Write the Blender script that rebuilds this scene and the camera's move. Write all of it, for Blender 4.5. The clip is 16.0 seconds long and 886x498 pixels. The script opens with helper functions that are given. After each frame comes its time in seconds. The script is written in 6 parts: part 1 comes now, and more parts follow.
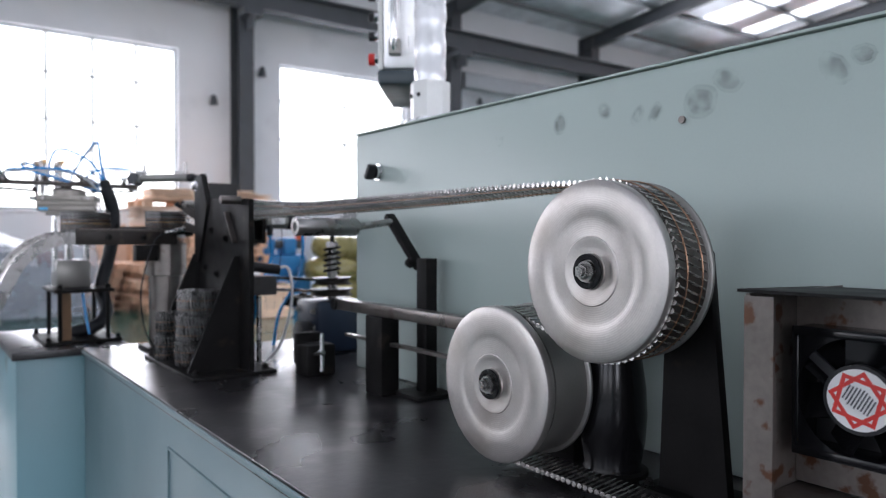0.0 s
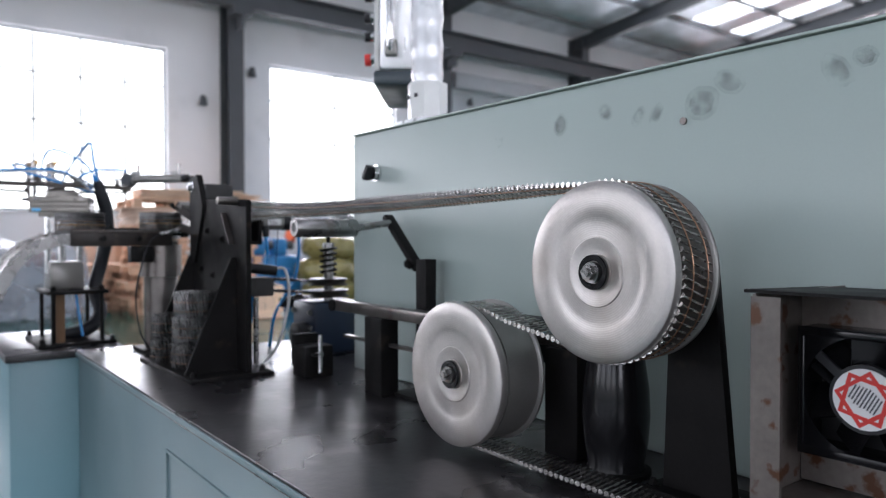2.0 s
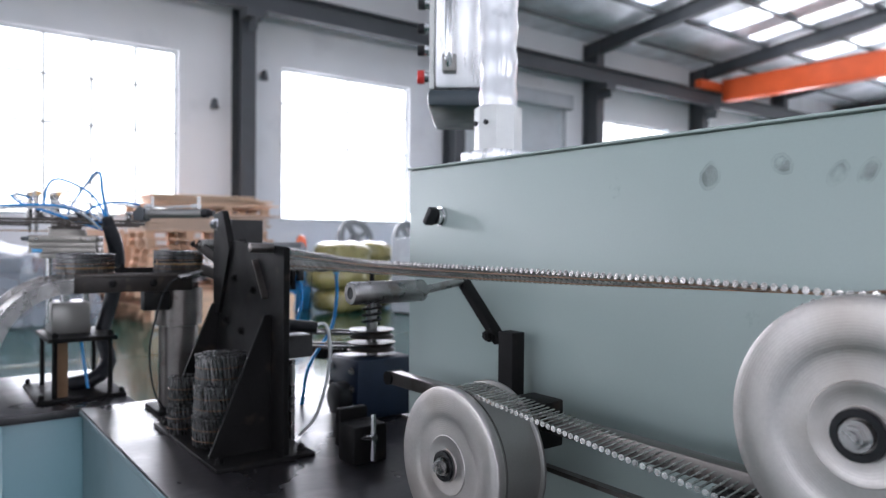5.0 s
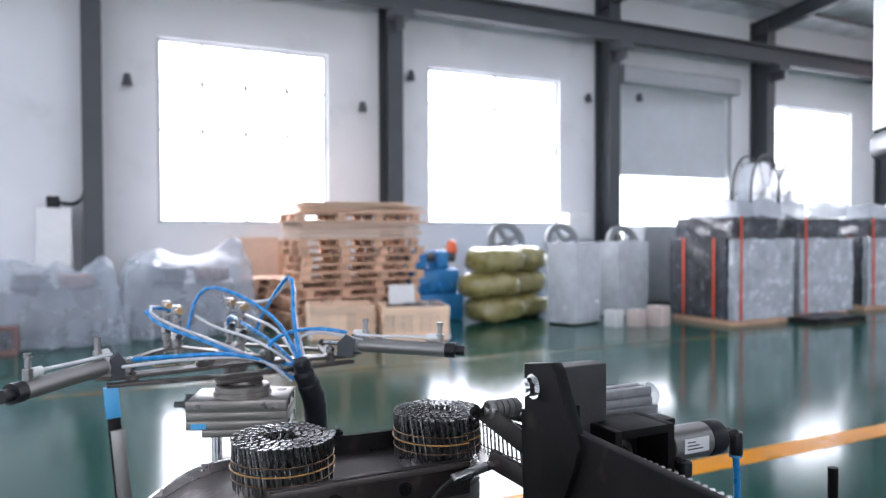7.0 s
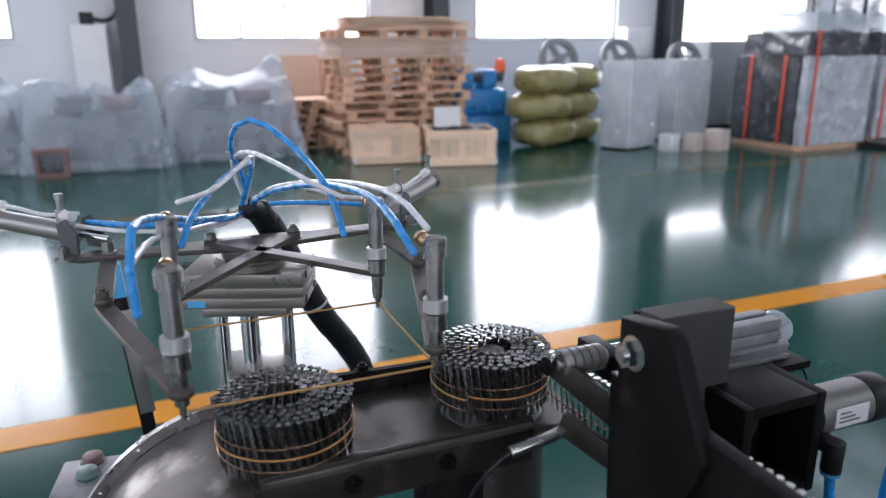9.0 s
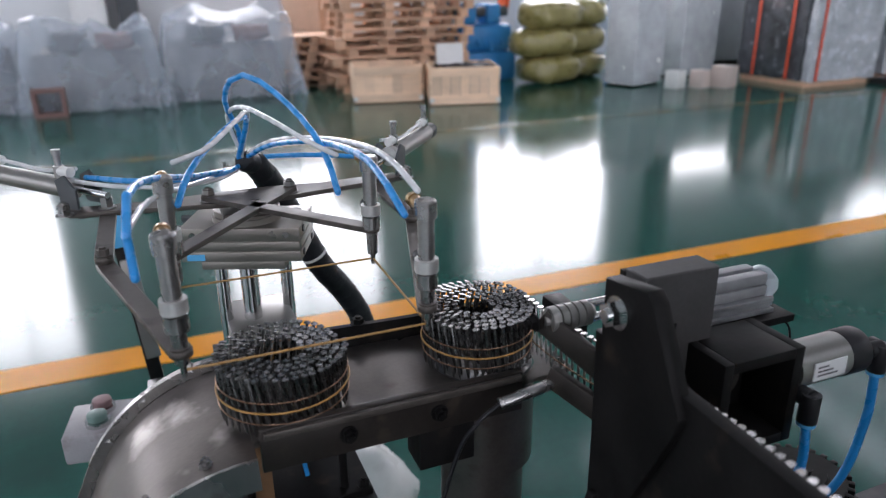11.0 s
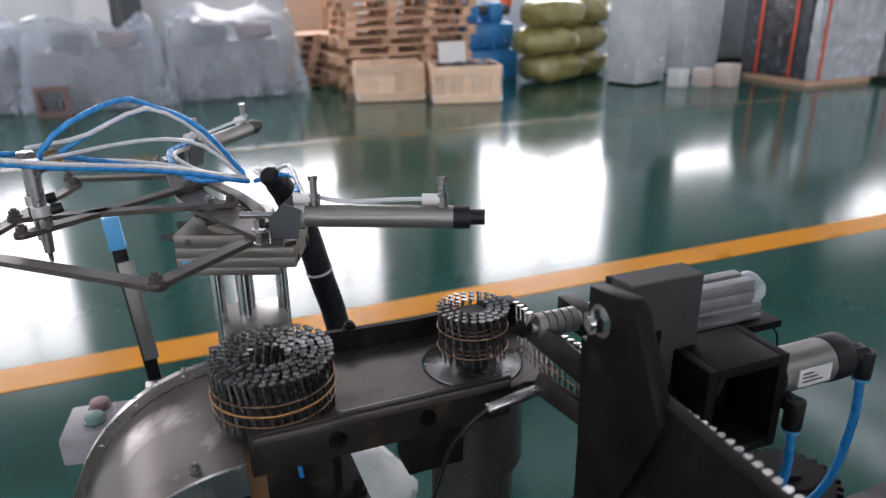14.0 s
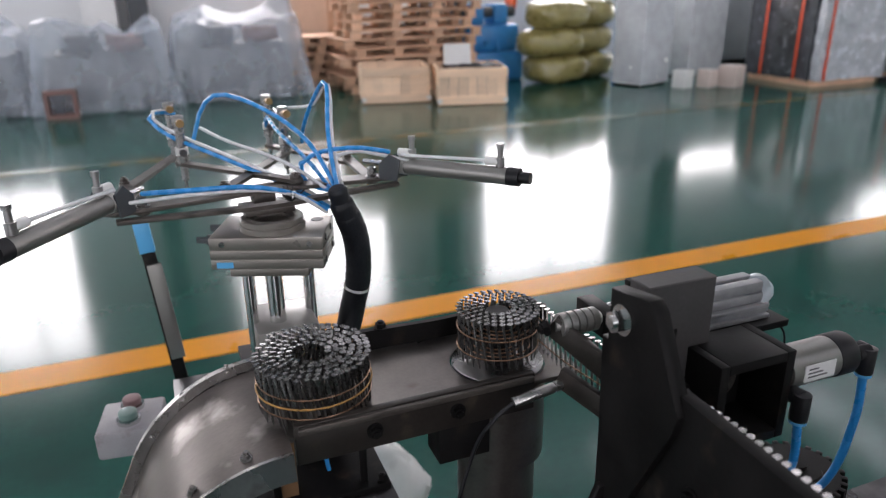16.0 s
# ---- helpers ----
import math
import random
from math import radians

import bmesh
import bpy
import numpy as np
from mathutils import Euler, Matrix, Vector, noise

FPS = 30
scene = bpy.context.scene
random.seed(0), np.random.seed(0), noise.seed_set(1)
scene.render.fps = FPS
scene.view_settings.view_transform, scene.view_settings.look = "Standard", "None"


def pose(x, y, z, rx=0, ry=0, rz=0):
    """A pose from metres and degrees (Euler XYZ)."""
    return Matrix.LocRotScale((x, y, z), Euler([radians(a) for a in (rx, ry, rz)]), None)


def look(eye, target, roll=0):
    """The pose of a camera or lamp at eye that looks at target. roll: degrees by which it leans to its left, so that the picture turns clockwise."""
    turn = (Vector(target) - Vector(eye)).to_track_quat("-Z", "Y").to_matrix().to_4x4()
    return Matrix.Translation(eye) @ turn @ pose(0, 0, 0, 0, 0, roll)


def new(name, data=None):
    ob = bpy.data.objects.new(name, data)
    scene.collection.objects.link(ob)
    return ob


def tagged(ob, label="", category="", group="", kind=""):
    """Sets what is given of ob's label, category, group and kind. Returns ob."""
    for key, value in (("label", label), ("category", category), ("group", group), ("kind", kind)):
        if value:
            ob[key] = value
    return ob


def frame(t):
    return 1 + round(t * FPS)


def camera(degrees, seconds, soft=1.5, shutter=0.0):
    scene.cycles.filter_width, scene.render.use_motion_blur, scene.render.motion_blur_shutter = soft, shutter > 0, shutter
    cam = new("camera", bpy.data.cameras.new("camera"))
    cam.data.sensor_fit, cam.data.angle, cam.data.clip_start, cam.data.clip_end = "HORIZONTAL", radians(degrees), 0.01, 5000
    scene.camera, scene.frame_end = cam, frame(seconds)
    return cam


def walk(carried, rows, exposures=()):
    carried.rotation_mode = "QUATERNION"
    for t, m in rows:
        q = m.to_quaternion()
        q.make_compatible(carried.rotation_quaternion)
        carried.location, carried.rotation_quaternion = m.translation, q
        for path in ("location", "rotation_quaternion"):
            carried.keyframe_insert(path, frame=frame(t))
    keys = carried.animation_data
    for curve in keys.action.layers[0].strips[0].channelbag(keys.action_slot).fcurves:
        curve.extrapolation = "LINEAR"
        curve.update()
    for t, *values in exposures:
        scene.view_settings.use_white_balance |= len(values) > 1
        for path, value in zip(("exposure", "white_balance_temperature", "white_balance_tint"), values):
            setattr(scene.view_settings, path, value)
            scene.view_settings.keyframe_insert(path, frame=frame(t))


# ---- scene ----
cam = camera(63.9, 16.0, soft=1.2)
cam.data.dof.use_dof, cam.data.dof.focus_distance, cam.data.dof.aperture_fstop = True, 0.8, 5.8
PATH = [
    (0, (0.014, -0.016, 1.287), (1.21, 1.588, 1.254), 0.0),
    (0.5, (0.007, -0.011, 1.289), (1.215, 1.583, 1.255), -0.1),
    (1, (0.002, -0.011, 1.287), (1.217, 1.578, 1.254), -0.0),
    (1.5, (0.003, -0.01, 1.285), (1.22, 1.577, 1.254), -0.1),
    (2, (0.0, -0.006, 1.288), (1.218, 1.581, 1.256), -0.1),
    (2.5, (-0.002, -0.001, 1.291), (1.216, 1.585, 1.26), -0.0),
    (3, (-0.005, 0.004, 1.294), (1.214, 1.589, 1.263), -0.0),
    (3.2, (-0.01, 0.008, 1.297), (1.213, 1.59, 1.264), -0.1),
    (5.3, (0.07, 0.402, 1.438), (1.273, 2.005, 1.414), 0.5),
    (5.5, (0.075, 0.499, 1.487), (1.286, 2.091, 1.458), 0.6),
    (6, (0.089, 0.774, 1.584), (1.216, 2.426, 1.545), 0.4),
    (6.5, (0.11, 1.003, 1.604), (1.12, 2.729, 1.563), 0.0),
    (7, (0.176, 1.18, 1.579), (1.058, 2.975, 1.538), -0.2),
    (7.5, (0.234, 1.304, 1.546), (1.026, 3.138, 1.434), 0.0),
    (8, (0.265, 1.398, 1.574), (1.031, 3.23, 1.335), 0.0),
    (8.5, (0.279, 1.425, 1.613), (1.032, 3.242, 1.252), -0.2),
    (9, (0.284, 1.425, 1.631), (1.017, 3.205, 1.089), -0.4),
    (9.5, (0.286, 1.416, 1.645), (1.0, 3.156, 0.965), -0.4),
    (12, (0.303, 1.416, 1.653), (1.003, 3.15, 0.944), -0.7),
    (12.5, (0.309, 1.412, 1.655), (1.005, 3.148, 0.945), -0.7),
    (13, (0.309, 1.408, 1.658), (1.004, 3.144, 0.948), -0.7),
    (13.5, (0.304, 1.409, 1.66), (0.998, 3.145, 0.95), -0.8),
    (14, (0.303, 1.408, 1.661), (0.997, 3.144, 0.95), -0.7),
    (14.5, (0.302, 1.406, 1.664), (0.992, 3.144, 0.955), -0.8),
    (15, (0.3, 1.403, 1.669), (0.989, 3.141, 0.959), -0.8),
    (15.5, (0.296, 1.399, 1.671), (0.984, 3.138, 0.961), -0.8),
    (16, (0.265, 1.378, 1.681), (0.949, 3.119, 0.972), -0.9),
]
walk(cam, [(t, look(eye, aim, roll)) for t, eye, aim, roll in PATH],
     exposures=[(0.0, 0.12, 6250, 10), (3.2, 0.12, 6250, 10), (5.5, 0.2, 6200, 10), (6.5, 0.32, 6180, 10), (7.5, 0.44, 6120, 10), (8.5, 0.28, 6120, 10), (9.5, 0.06, 6250, 10), (12.0, 0.1, 6380, 10), (13.5, 0.1, 6480, 10), (14.5, 0.1, 6720, 11), (16.0, 0.12, 6760, 11)])

# ---------------------------------------------------------------- world and light
world = bpy.data.worlds.new("sky")
scene.world = world
world.use_nodes = True
wn = world.node_tree.nodes
sky = wn.new("ShaderNodeTexSky")
sky.sky_type, sky.sun_disc = "NISHITA", False
sky.sun_elevation, sky.sun_rotation = radians(50), radians(200)
world.node_tree.links.new(sky.outputs[0], wn["Background"].inputs[0])
wn["Background"].inputs[1].default_value = 0.12


def area(name, m, sx, sy, watts, colour=(1.0, 1.0, 1.0)):
    """A daylight panel in a window's, a skylight's or an added unseen opening."""
    data = bpy.data.lights.new(name, "AREA")
    data.shape, data.size, data.size_y = "RECTANGLE", sx, sy
    data.energy, data.color = watts, colour
    ob = new(name, data)
    ob.matrix_world = m
    return ob


# the hall: north wall inner face, columns and openings (x0, x1, z0, z1)
WALL_Y = 15.3
COLS = [-11.0, -5.45, 0.17, 5.77, 11.45, 16.85, 22.4, 27.9, 33.4]
WINDOWS = [(-10.2, -6.8, 1.8, 5.25), (-4.95, -1.55, 1.8, 5.25), (1.25, 4.5, 1.8, 5.25), (6.76, 10.24, 1.8, 5.25), (17.65, 21.1, 1.8, 5.25),
           (23.2, 26.6, 1.8, 5.25), (28.4, 31.8, 1.8, 5.25)]
GATE = (12.02, 15.85, 0.0, 5.3)
GATE_OPEN = 3.07
DAY = (1.0, 0.972, 1.07)
WIN_W = 24.0          # watts per square metre of window
for x0, x1, z0, z1 in WINDOWS:
    area("window_light", pose((x0 + x1) / 2, WALL_Y + 0.42, (z0 + z1) / 2, -90, 0, 0), x1 - x0 + 0.3, z1 - z0 + 0.3, WIN_W * (x1 - x0) * (z1 - z0), DAY)
area("gate_light", pose(13.93, WALL_Y + 0.6, 2.1, -90, 0, 0), 4.0, 1.9, WIN_W * 4, DAY)
# unseen openings behind the camera, added as fill light on goods and north wall
SOUTH = [(-9.5, -6.0), (-3.0, 0.5), (3.5, 7.0), (10.0, 13.5), (17.0, 20.5)]
for x0, x1 in SOUTH:
    area("south_fill_light", pose((x0 + x1) / 2, -12.4, 3.5, 90, 0, 0), x1 - x0, 3.4, 20 * 3.5 * 3.4, DAY)
# openings out of view, added so that west-facing sides get light
WEST = [(-10.5, -6.5), (-5.0, -1.0), (0.5, 4.5), (6.0, 10.0)]
for y0, y1 in WEST:
    area("west_side_light", pose(-13.85, (y0 + y1) / 2, 3.4, 0, -90, 0), 4.4, y1 - y0, 9.5 * 4.0 * 4.4, DAY)
# skylight strips in the roof: (x0, x1)
SKYLIGHTS = [(-3.4, -2.2), (2.2, 3.4), (7.8, 9.0), (13.4, 14.6), (15.5, 16.3), (19.0, 20.2), (21.1, 21.9), (24.5, 25.7), (26.6, 27.4), (30.0, 31.2)]


def roof_z(y):
    return 9.0 - abs(y - 1.5) * 0.105


for x0, x1 in SKYLIGHTS:
    area("skylight_light", pose((x0 + x1) / 2, 8.0, roof_z(8.0) + 0.12, -6, 0, 0), x1 - x0, 9.0, 8.5 * 9.0 * (x1 - x0), DAY)
    area("skylight_light", pose((x0 + x1) / 2, -5.0, roof_z(-5.0) + 0.12, 6, 0, 0), x1 - x0, 9.0, 6.5 * 9.0 * (x1 - x0), DAY)


# ---------------------------------------------------------------- materials
def mat(name, base, rough=0.5, metal=0.0, var=0.15, scale=8.0, bump=0.05, fine=150.0, spots=None, coat=0.0, stretch=(1, 1, 1), rnd=0.0, alpha=None, ior=None, spec=0.5):
    """Colour with broad and fine variation, fine relief, and, if asked, stains: spots = (colour, scale, low, high)."""
    m = bpy.data.materials.new(name)
    m.use_nodes = True
    n, l = m.node_tree.nodes, m.node_tree.links
    b = n["Principled BSDF"]
    tc, mp = n.new("ShaderNodeTexCoord"), n.new("ShaderNodeMapping")
    mp.inputs["Scale"].default_value = stretch
    l.new(tc.outputs["Object"], mp.inputs[0])
    n1, n2 = n.new("ShaderNodeTexNoise"), n.new("ShaderNodeTexNoise")
    n1.inputs["Scale"].default_value, n1.inputs["Detail"].default_value = scale, 5
    n2.inputs["Scale"].default_value, n2.inputs["Detail"].default_value = fine, 3
    l.new(mp.outputs[0], n1.inputs[0]), l.new(mp.outputs[0], n2.inputs[0])
    add = n.new("ShaderNodeMath")
    add.operation = "MULTIPLY_ADD"
    l.new(n2.outputs[0], add.inputs[0])
    add.inputs[1].default_value = 0.35
    l.new(n1.outputs[0], add.inputs[2])
    ramp = n.new("ShaderNodeMapRange")
    ramp.inputs[1].default_value, ramp.inputs[2].default_value = 0.4, 0.95
    ramp.inputs[3].default_value, ramp.inputs[4].default_value = 1 - var, 1 + var
    l.new(add.outputs[0], ramp.inputs[0])
    value = ramp.outputs[0]
    if rnd:
        oi, mr, mul = n.new("ShaderNodeObjectInfo"), n.new("ShaderNodeMapRange"), n.new("ShaderNodeMath")
        mr.inputs[3].default_value, mr.inputs[4].default_value = 1 - rnd, 1 + rnd
        l.new(oi.outputs["Random"], mr.inputs[0])
        mul.operation = "MULTIPLY"
        l.new(value, mul.inputs[0]), l.new(mr.outputs[0], mul.inputs[1])
        value = mul.outputs[0]
    mix = n.new("ShaderNodeVectorMath")
    mix.operation = "SCALE"
    mix.inputs[0].default_value = base
    l.new(value, mix.inputs["Scale"])
    colour = mix.outputs[0]
    if spots:
        ns, mr, mx = n.new("ShaderNodeTexNoise"), n.new("ShaderNodeMapRange"), n.new("ShaderNodeMix")
        ns.inputs["Scale"].default_value, ns.inputs["Detail"].default_value = spots[1], 6
        l.new(tc.outputs["Object"], ns.inputs[0])
        mr.inputs[1].default_value, mr.inputs[2].default_value = spots[2], spots[3]
        l.new(ns.outputs[0], mr.inputs[0])
        mx.data_type = "RGBA"
        l.new(mr.outputs[0], mx.inputs[0]), l.new(colour, mx.inputs[6])
        mx.inputs[7].default_value = (*spots[0], 1)
        colour = mx.outputs[2]
    l.new(colour, b.inputs["Base Color"])
    rr = n.new("ShaderNodeMapRange")
    rr.inputs[1].default_value, rr.inputs[2].default_value = 0.3, 0.75
    rr.inputs[3].default_value, rr.inputs[4].default_value = max(0.02, rough * 0.8), min(1, rough * 1.25)
    l.new(n1.outputs[0], rr.inputs[0]), l.new(rr.outputs[0], b.inputs["Roughness"])
    b.inputs["Metallic"].default_value, b.inputs["Coat Weight"].default_value = metal, coat
    b.inputs["Specular IOR Level"].default_value = spec
    if ior:
        b.inputs["IOR"].default_value = ior
    if alpha is not None:
        b.inputs["Alpha"].default_value = alpha
    if bump:
        bp = n.new("ShaderNodeBump")
        bp.inputs["Strength"].default_value, bp.inputs["Distance"].default_value = bump, 0.002
        l.new(add.outputs[0], bp.inputs["Height"]), l.new(bp.outputs[0], b.inputs["Normal"])
    return m


M = {}
M["floor"] = mat("epoxy_floor", (0.012, 0.075, 0.058), 0.13, 0, 0.25, 0.5, 0.03, 30, ((0.012, 0.055, 0.044), 1.7, 0.52, 0.72), spec=0.36)
M["yellow"] = mat("line_paint", (0.66, 0.26, 0.004), 0.32, 0, 0.12, 3, 0.02, 60, ((0.4, 0.2, 0.02), 5, 0.66, 0.78), spec=0.12)
M["wall"] = mat("white_plaster", (0.78, 0.79, 0.8), 0.8, 0, 0.05, 0.7, 0.1, 40, ((0.66, 0.67, 0.68), 0.9, 0.6, 0.8))
M["foil"] = mat("roof_foil", (0.72, 0.74, 0.77), 0.4, 0.3, 0.3, 1.2, 0.6, 12)
M["steel_dark"] = mat("dark_structural_steel", (0.06, 0.066, 0.072), 0.5, 0, 0.2, 2, 0.05, 60)
M["grey_steel"] = mat("grey_paint_steel", (0.2, 0.21, 0.215), 0.5, 0, 0.15, 2, 0.05, 60)
M["orange"] = mat("crane_orange", (0.75, 0.12, 0.03), 0.4, 0, 0.12, 2, 0.03, 60)
M["frame_white"] = mat("window_frame_paint", (0.36, 0.38, 0.39), 0.45, 0, 0.08, 6, 0.03, 100)
M["shutter"] = mat("shutter_steel", (0.72, 0.75, 0.77), 0.4, 0.3, 0.08, 2, 0.03, 60)
M["green"] = mat("grey_green_enamel", (0.355, 0.425, 0.398), 0.38, 0, 0.04, 3, 0.04, 260, ((0.17, 0.23, 0.21), 9, 0.7, 0.76))
M["green2"] = mat("blue_green_enamel", (0.2, 0.36, 0.4), 0.35, 0, 0.05, 3, 0.04, 260, ((0.16, 0.24, 0.24), 7, 0.68, 0.76))
# bluer paint of the bench front, with the shade there darkened into it
M["bench_green"] = mat("bench_blue_grey_enamel_shaded", (0.148, 0.222, 0.238), 0.42, 0, 0.06, 3, 0.04, 260, ((0.14, 0.18, 0.18), 9, 0.66, 0.76))
M["deck"] = mat("oily_black_steel", (0.026, 0.024, 0.026), 0.3, 0.1, 0.6, 6, 0.35, 60, ((0.08, 0.074, 0.074), 13, 0.55, 0.68))
M["black_steel"] = mat("blackened_steel", (0.008, 0.0075, 0.0075), 0.5, 0.0, 0.5, 14, 0.15, 180, ((0.03, 0.023, 0.018), 22, 0.6, 0.75), spec=0.12)
M["block"] = mat("dark_grey_block", (0.055, 0.053, 0.053), 0.45, 0.0, 0.25, 18, 0.12, 260, ((0.036, 0.031, 0.028), 25, 0.6, 0.75), spec=0.22)
M["alu"] = mat("worn_aluminium", (0.6, 0.59, 0.575), 0.46, 0.75, 0.1, 22, 0.06, 300, ((0.4, 0.36, 0.32), 26, 0.62, 0.8))
M["wheel"] = mat("dull_turned_aluminium", (0.47, 0.445, 0.425), 0.37, 0.8, 0.14, 14, 0.02, 300, ((0.37, 0.335, 0.3), 12, 0.5, 0.75))
_n = M["wheel"].node_tree
_w, _tc = _n.nodes.new("ShaderNodeTexWave"), _n.nodes.new("ShaderNodeTexCoord")
_w.wave_type, _w.rings_direction = "RINGS", "X"
_w.inputs["Scale"].default_value, _w.inputs["Distortion"].default_value, _w.inputs["Detail"].default_value = 130, 1.2, 3
_n.links.new(_tc.outputs["Object"], _w.inputs[0])
_bp = _n.nodes["Bump"]
_b2 = _n.nodes.new("ShaderNodeBump")
_b2.inputs["Strength"].default_value, _b2.inputs["Distance"].default_value = 0.07, 0.0006
_n.links.new(_w.outputs["Fac"], _b2.inputs["Height"])
_n.links.new(_bp.outputs[0], _b2.inputs["Normal"])
_n.links.new(_b2.outputs[0], _n.nodes["Principled BSDF"].inputs["Normal"])
_t = _n.nodes.new("ShaderNodeTangent")
_t.direction_type, _t.axis = "RADIAL", "X"
_n.nodes["Principled BSDF"].inputs["Anisotropic"].default_value = 0.5
_n.links.new(_t.outputs[0], _n.nodes["Principled BSDF"].inputs["Tangent"])
M["steel_brown"] = mat("browned_steel", (0.16, 0.145, 0.135), 0.32, 0.85, 0.25, 20, 0.08, 260, ((0.09, 0.065, 0.05), 25, 0.58, 0.75))
M["faded_line"] = mat("faded_line_paint", (0.22, 0.12, 0.015), 0.22, 0, 0.3, 3, 0.02, 60, ((0.02, 0.075, 0.055), 3, 0.4, 0.6))
M["alu_grey"] = mat("anodised_aluminium", (0.27, 0.262, 0.248), 0.38, 0.7, 0.1, 20, 0.05, 350)
M["chrome"] = mat("polished_steel", (0.66, 0.66, 0.66), 0.16, 1.0, 0.08, 30, 0.02, 300)
M["steel"] = mat("bare_steel", (0.33, 0.322, 0.315), 0.28, 0.95, 0.2, 25, 0.08, 260, ((0.22, 0.19, 0.17), 30, 0.6, 0.75))
M["stainless"] = mat("stainless_sheet", (0.33, 0.3, 0.28), 0.27, 1.0, 0.12, 10, 0.05, 200, stretch=(1, 1, 1))
M["nail"] = mat("nail_steel", (0.5, 0.48, 0.46), 0.26, 0.95, 0.25, 40, 0.05, 400, rnd=0.3)
M["nail_dark"] = mat("oiled_nail_steel", (0.15, 0.147, 0.145), 0.28, 0.9, 0.3, 40, 0.05, 400, rnd=0.35)
M["copper"] = mat("copper_wire", (0.33, 0.2, 0.13), 0.35, 0.9, 0.2, 60, 0.02, 300)
M["rubber_band"] = mat("yellow_rubber", (0.36, 0.2, 0.06), 0.5, 0, 0.1, 60, 0.02, 300)
M["black"] = mat("black_plastic", (0.014, 0.014, 0.016), 0.4, 0, 0.2, 30, 0.05, 300, spec=0.3)
M["black_gloss"] = mat("gloss_black", (0.006, 0.006, 0.007), 0.2, 0, 0.2, 10, 0.02, 300, spec=0.3)
M["sleeve"] = mat("black_sleeve", (0.01, 0.011, 0.014), 0.45, 0, 0.3, 60, 0.6, 220, spec=0.3)
M["blue_hose"] = mat("blue_hose", (0.02, 0.25, 0.62), 0.28, 0, 0.08, 30, 0.02, 300, coat=0.3)
M["clear_hose"] = mat("clear_hose", (0.62, 0.63, 0.64), 0.25, 0, 0.08, 30, 0.02, 300, coat=0.3)
M["brass"] = mat("brass", (0.32, 0.21, 0.1), 0.32, 0.9, 0.15, 60, 0.03, 300)
M["white_plastic"] = mat("white_plastic", (0.72, 0.72, 0.7), 0.4, 0, 0.06, 20, 0.02, 300)
M["red"] = mat("red_plastic", (0.6, 0.03, 0.025), 0.35, 0, 0.08, 20, 0.02, 300)
M["dull_red"] = mat("dull_red_plastic", (0.22, 0.13, 0.13), 0.4, 0, 0.1, 20, 0.02, 300)
M["green_btn"] = mat("green_plastic", (0.13, 0.21, 0.19), 0.4, 0, 0.08, 20, 0.02, 300)
M["label_blue"] = mat("blue_label", (0.1, 0.42, 0.75), 0.4, 0, 0.05, 20, 0, 300)
M["label_white"] = mat("white_label", (0.75, 0.75, 0.75), 0.4, 0, 0.05, 20, 0, 300)
M["label_dark"] = mat("label_print", (0.09, 0.09, 0.1), 0.5, 0, 0.05, 20, 0, 300)
M["motor_blue"] = mat("dark_blue_cast", (0.012, 0.022, 0.045), 0.4, 0, 0.2, 20, 0.1, 200)
M["rust"] = mat("rusted_sheet", (0.14, 0.123, 0.112), 0.42, 0.4, 0.4, 7, 0.15, 120, ((0.075, 0.03, 0.012), 38, 0.58, 0.64))
M["wood"] = mat("pallet_wood", (0.66, 0.42, 0.28), 0.7, 0, 0.25, 3, 0.2, 40, stretch=(1, 6, 6), rnd=0.2)
M["wood_light"] = mat("new_pine", (0.84, 0.61, 0.43), 0.65, 0, 0.15, 3, 0.15, 40, stretch=(1, 6, 6), rnd=0.15)
M["card"] = mat("cardboard", (0.62, 0.46, 0.35), 0.75, 0, 0.1, 4, 0.05, 60)
M["pale_card"] = mat("pale_cardboard", (0.6, 0.5, 0.45), 0.75, 0, 0.1, 4, 0.05, 60)
M["bag"] = mat("olive_sack", (0.28, 0.245, 0.09), 0.3, 0, 0.25, 6, 0.35, 30, coat=0.4)
M["machine_blue"] = mat("machine_blue", (0.03, 0.22, 0.52), 0.4, 0, 0.2, 5, 0.1, 60)
M["grey_sheet"] = mat("wrapped_grey_panel", (0.76, 0.76, 0.75), 0.35, 0, 0.08, 3, 0.1, 30)
M["wrap_dark"] = mat("wrapped_dark_goods", (0.07, 0.075, 0.085), 0.22, 0, 0.5, 5, 0.6, 22, ((0.3, 0.32, 0.35), 7, 0.6, 0.75), coat=0.6)
M["wrap_light"] = mat("silver_film", (0.55, 0.58, 0.62), 0.25, 0.2, 0.3, 5, 0.6, 20, ((0.68, 0.7, 0.73), 8, 0.55, 0.7), coat=0.5)
M["strap"] = mat("red_strap", (0.75, 0.09, 0.03), 0.45, 0, 0.08, 8, 0.05, 80)
M["film"] = mat("clear_film", (0.66, 0.71, 0.76), 0.2, 0, 0.15, 4, 0.5, 14, alpha=0.5)
M["plastic_cover"] = mat("blue_grey_dust_sheet", (0.6, 0.67, 0.76), 0.16, 0, 0.16, 2.2, 0.35, 6, alpha=0.34)
M["alu_film"] = mat("aluminium_under_dull_film", (0.3, 0.3, 0.31), 0.42, 0.5, 0.25, 25, 0.2, 90)
M["old_timber"] = mat("oily_timber", (0.2, 0.11, 0.05), 0.6, 0, 0.25, 8, 0.1, 60)
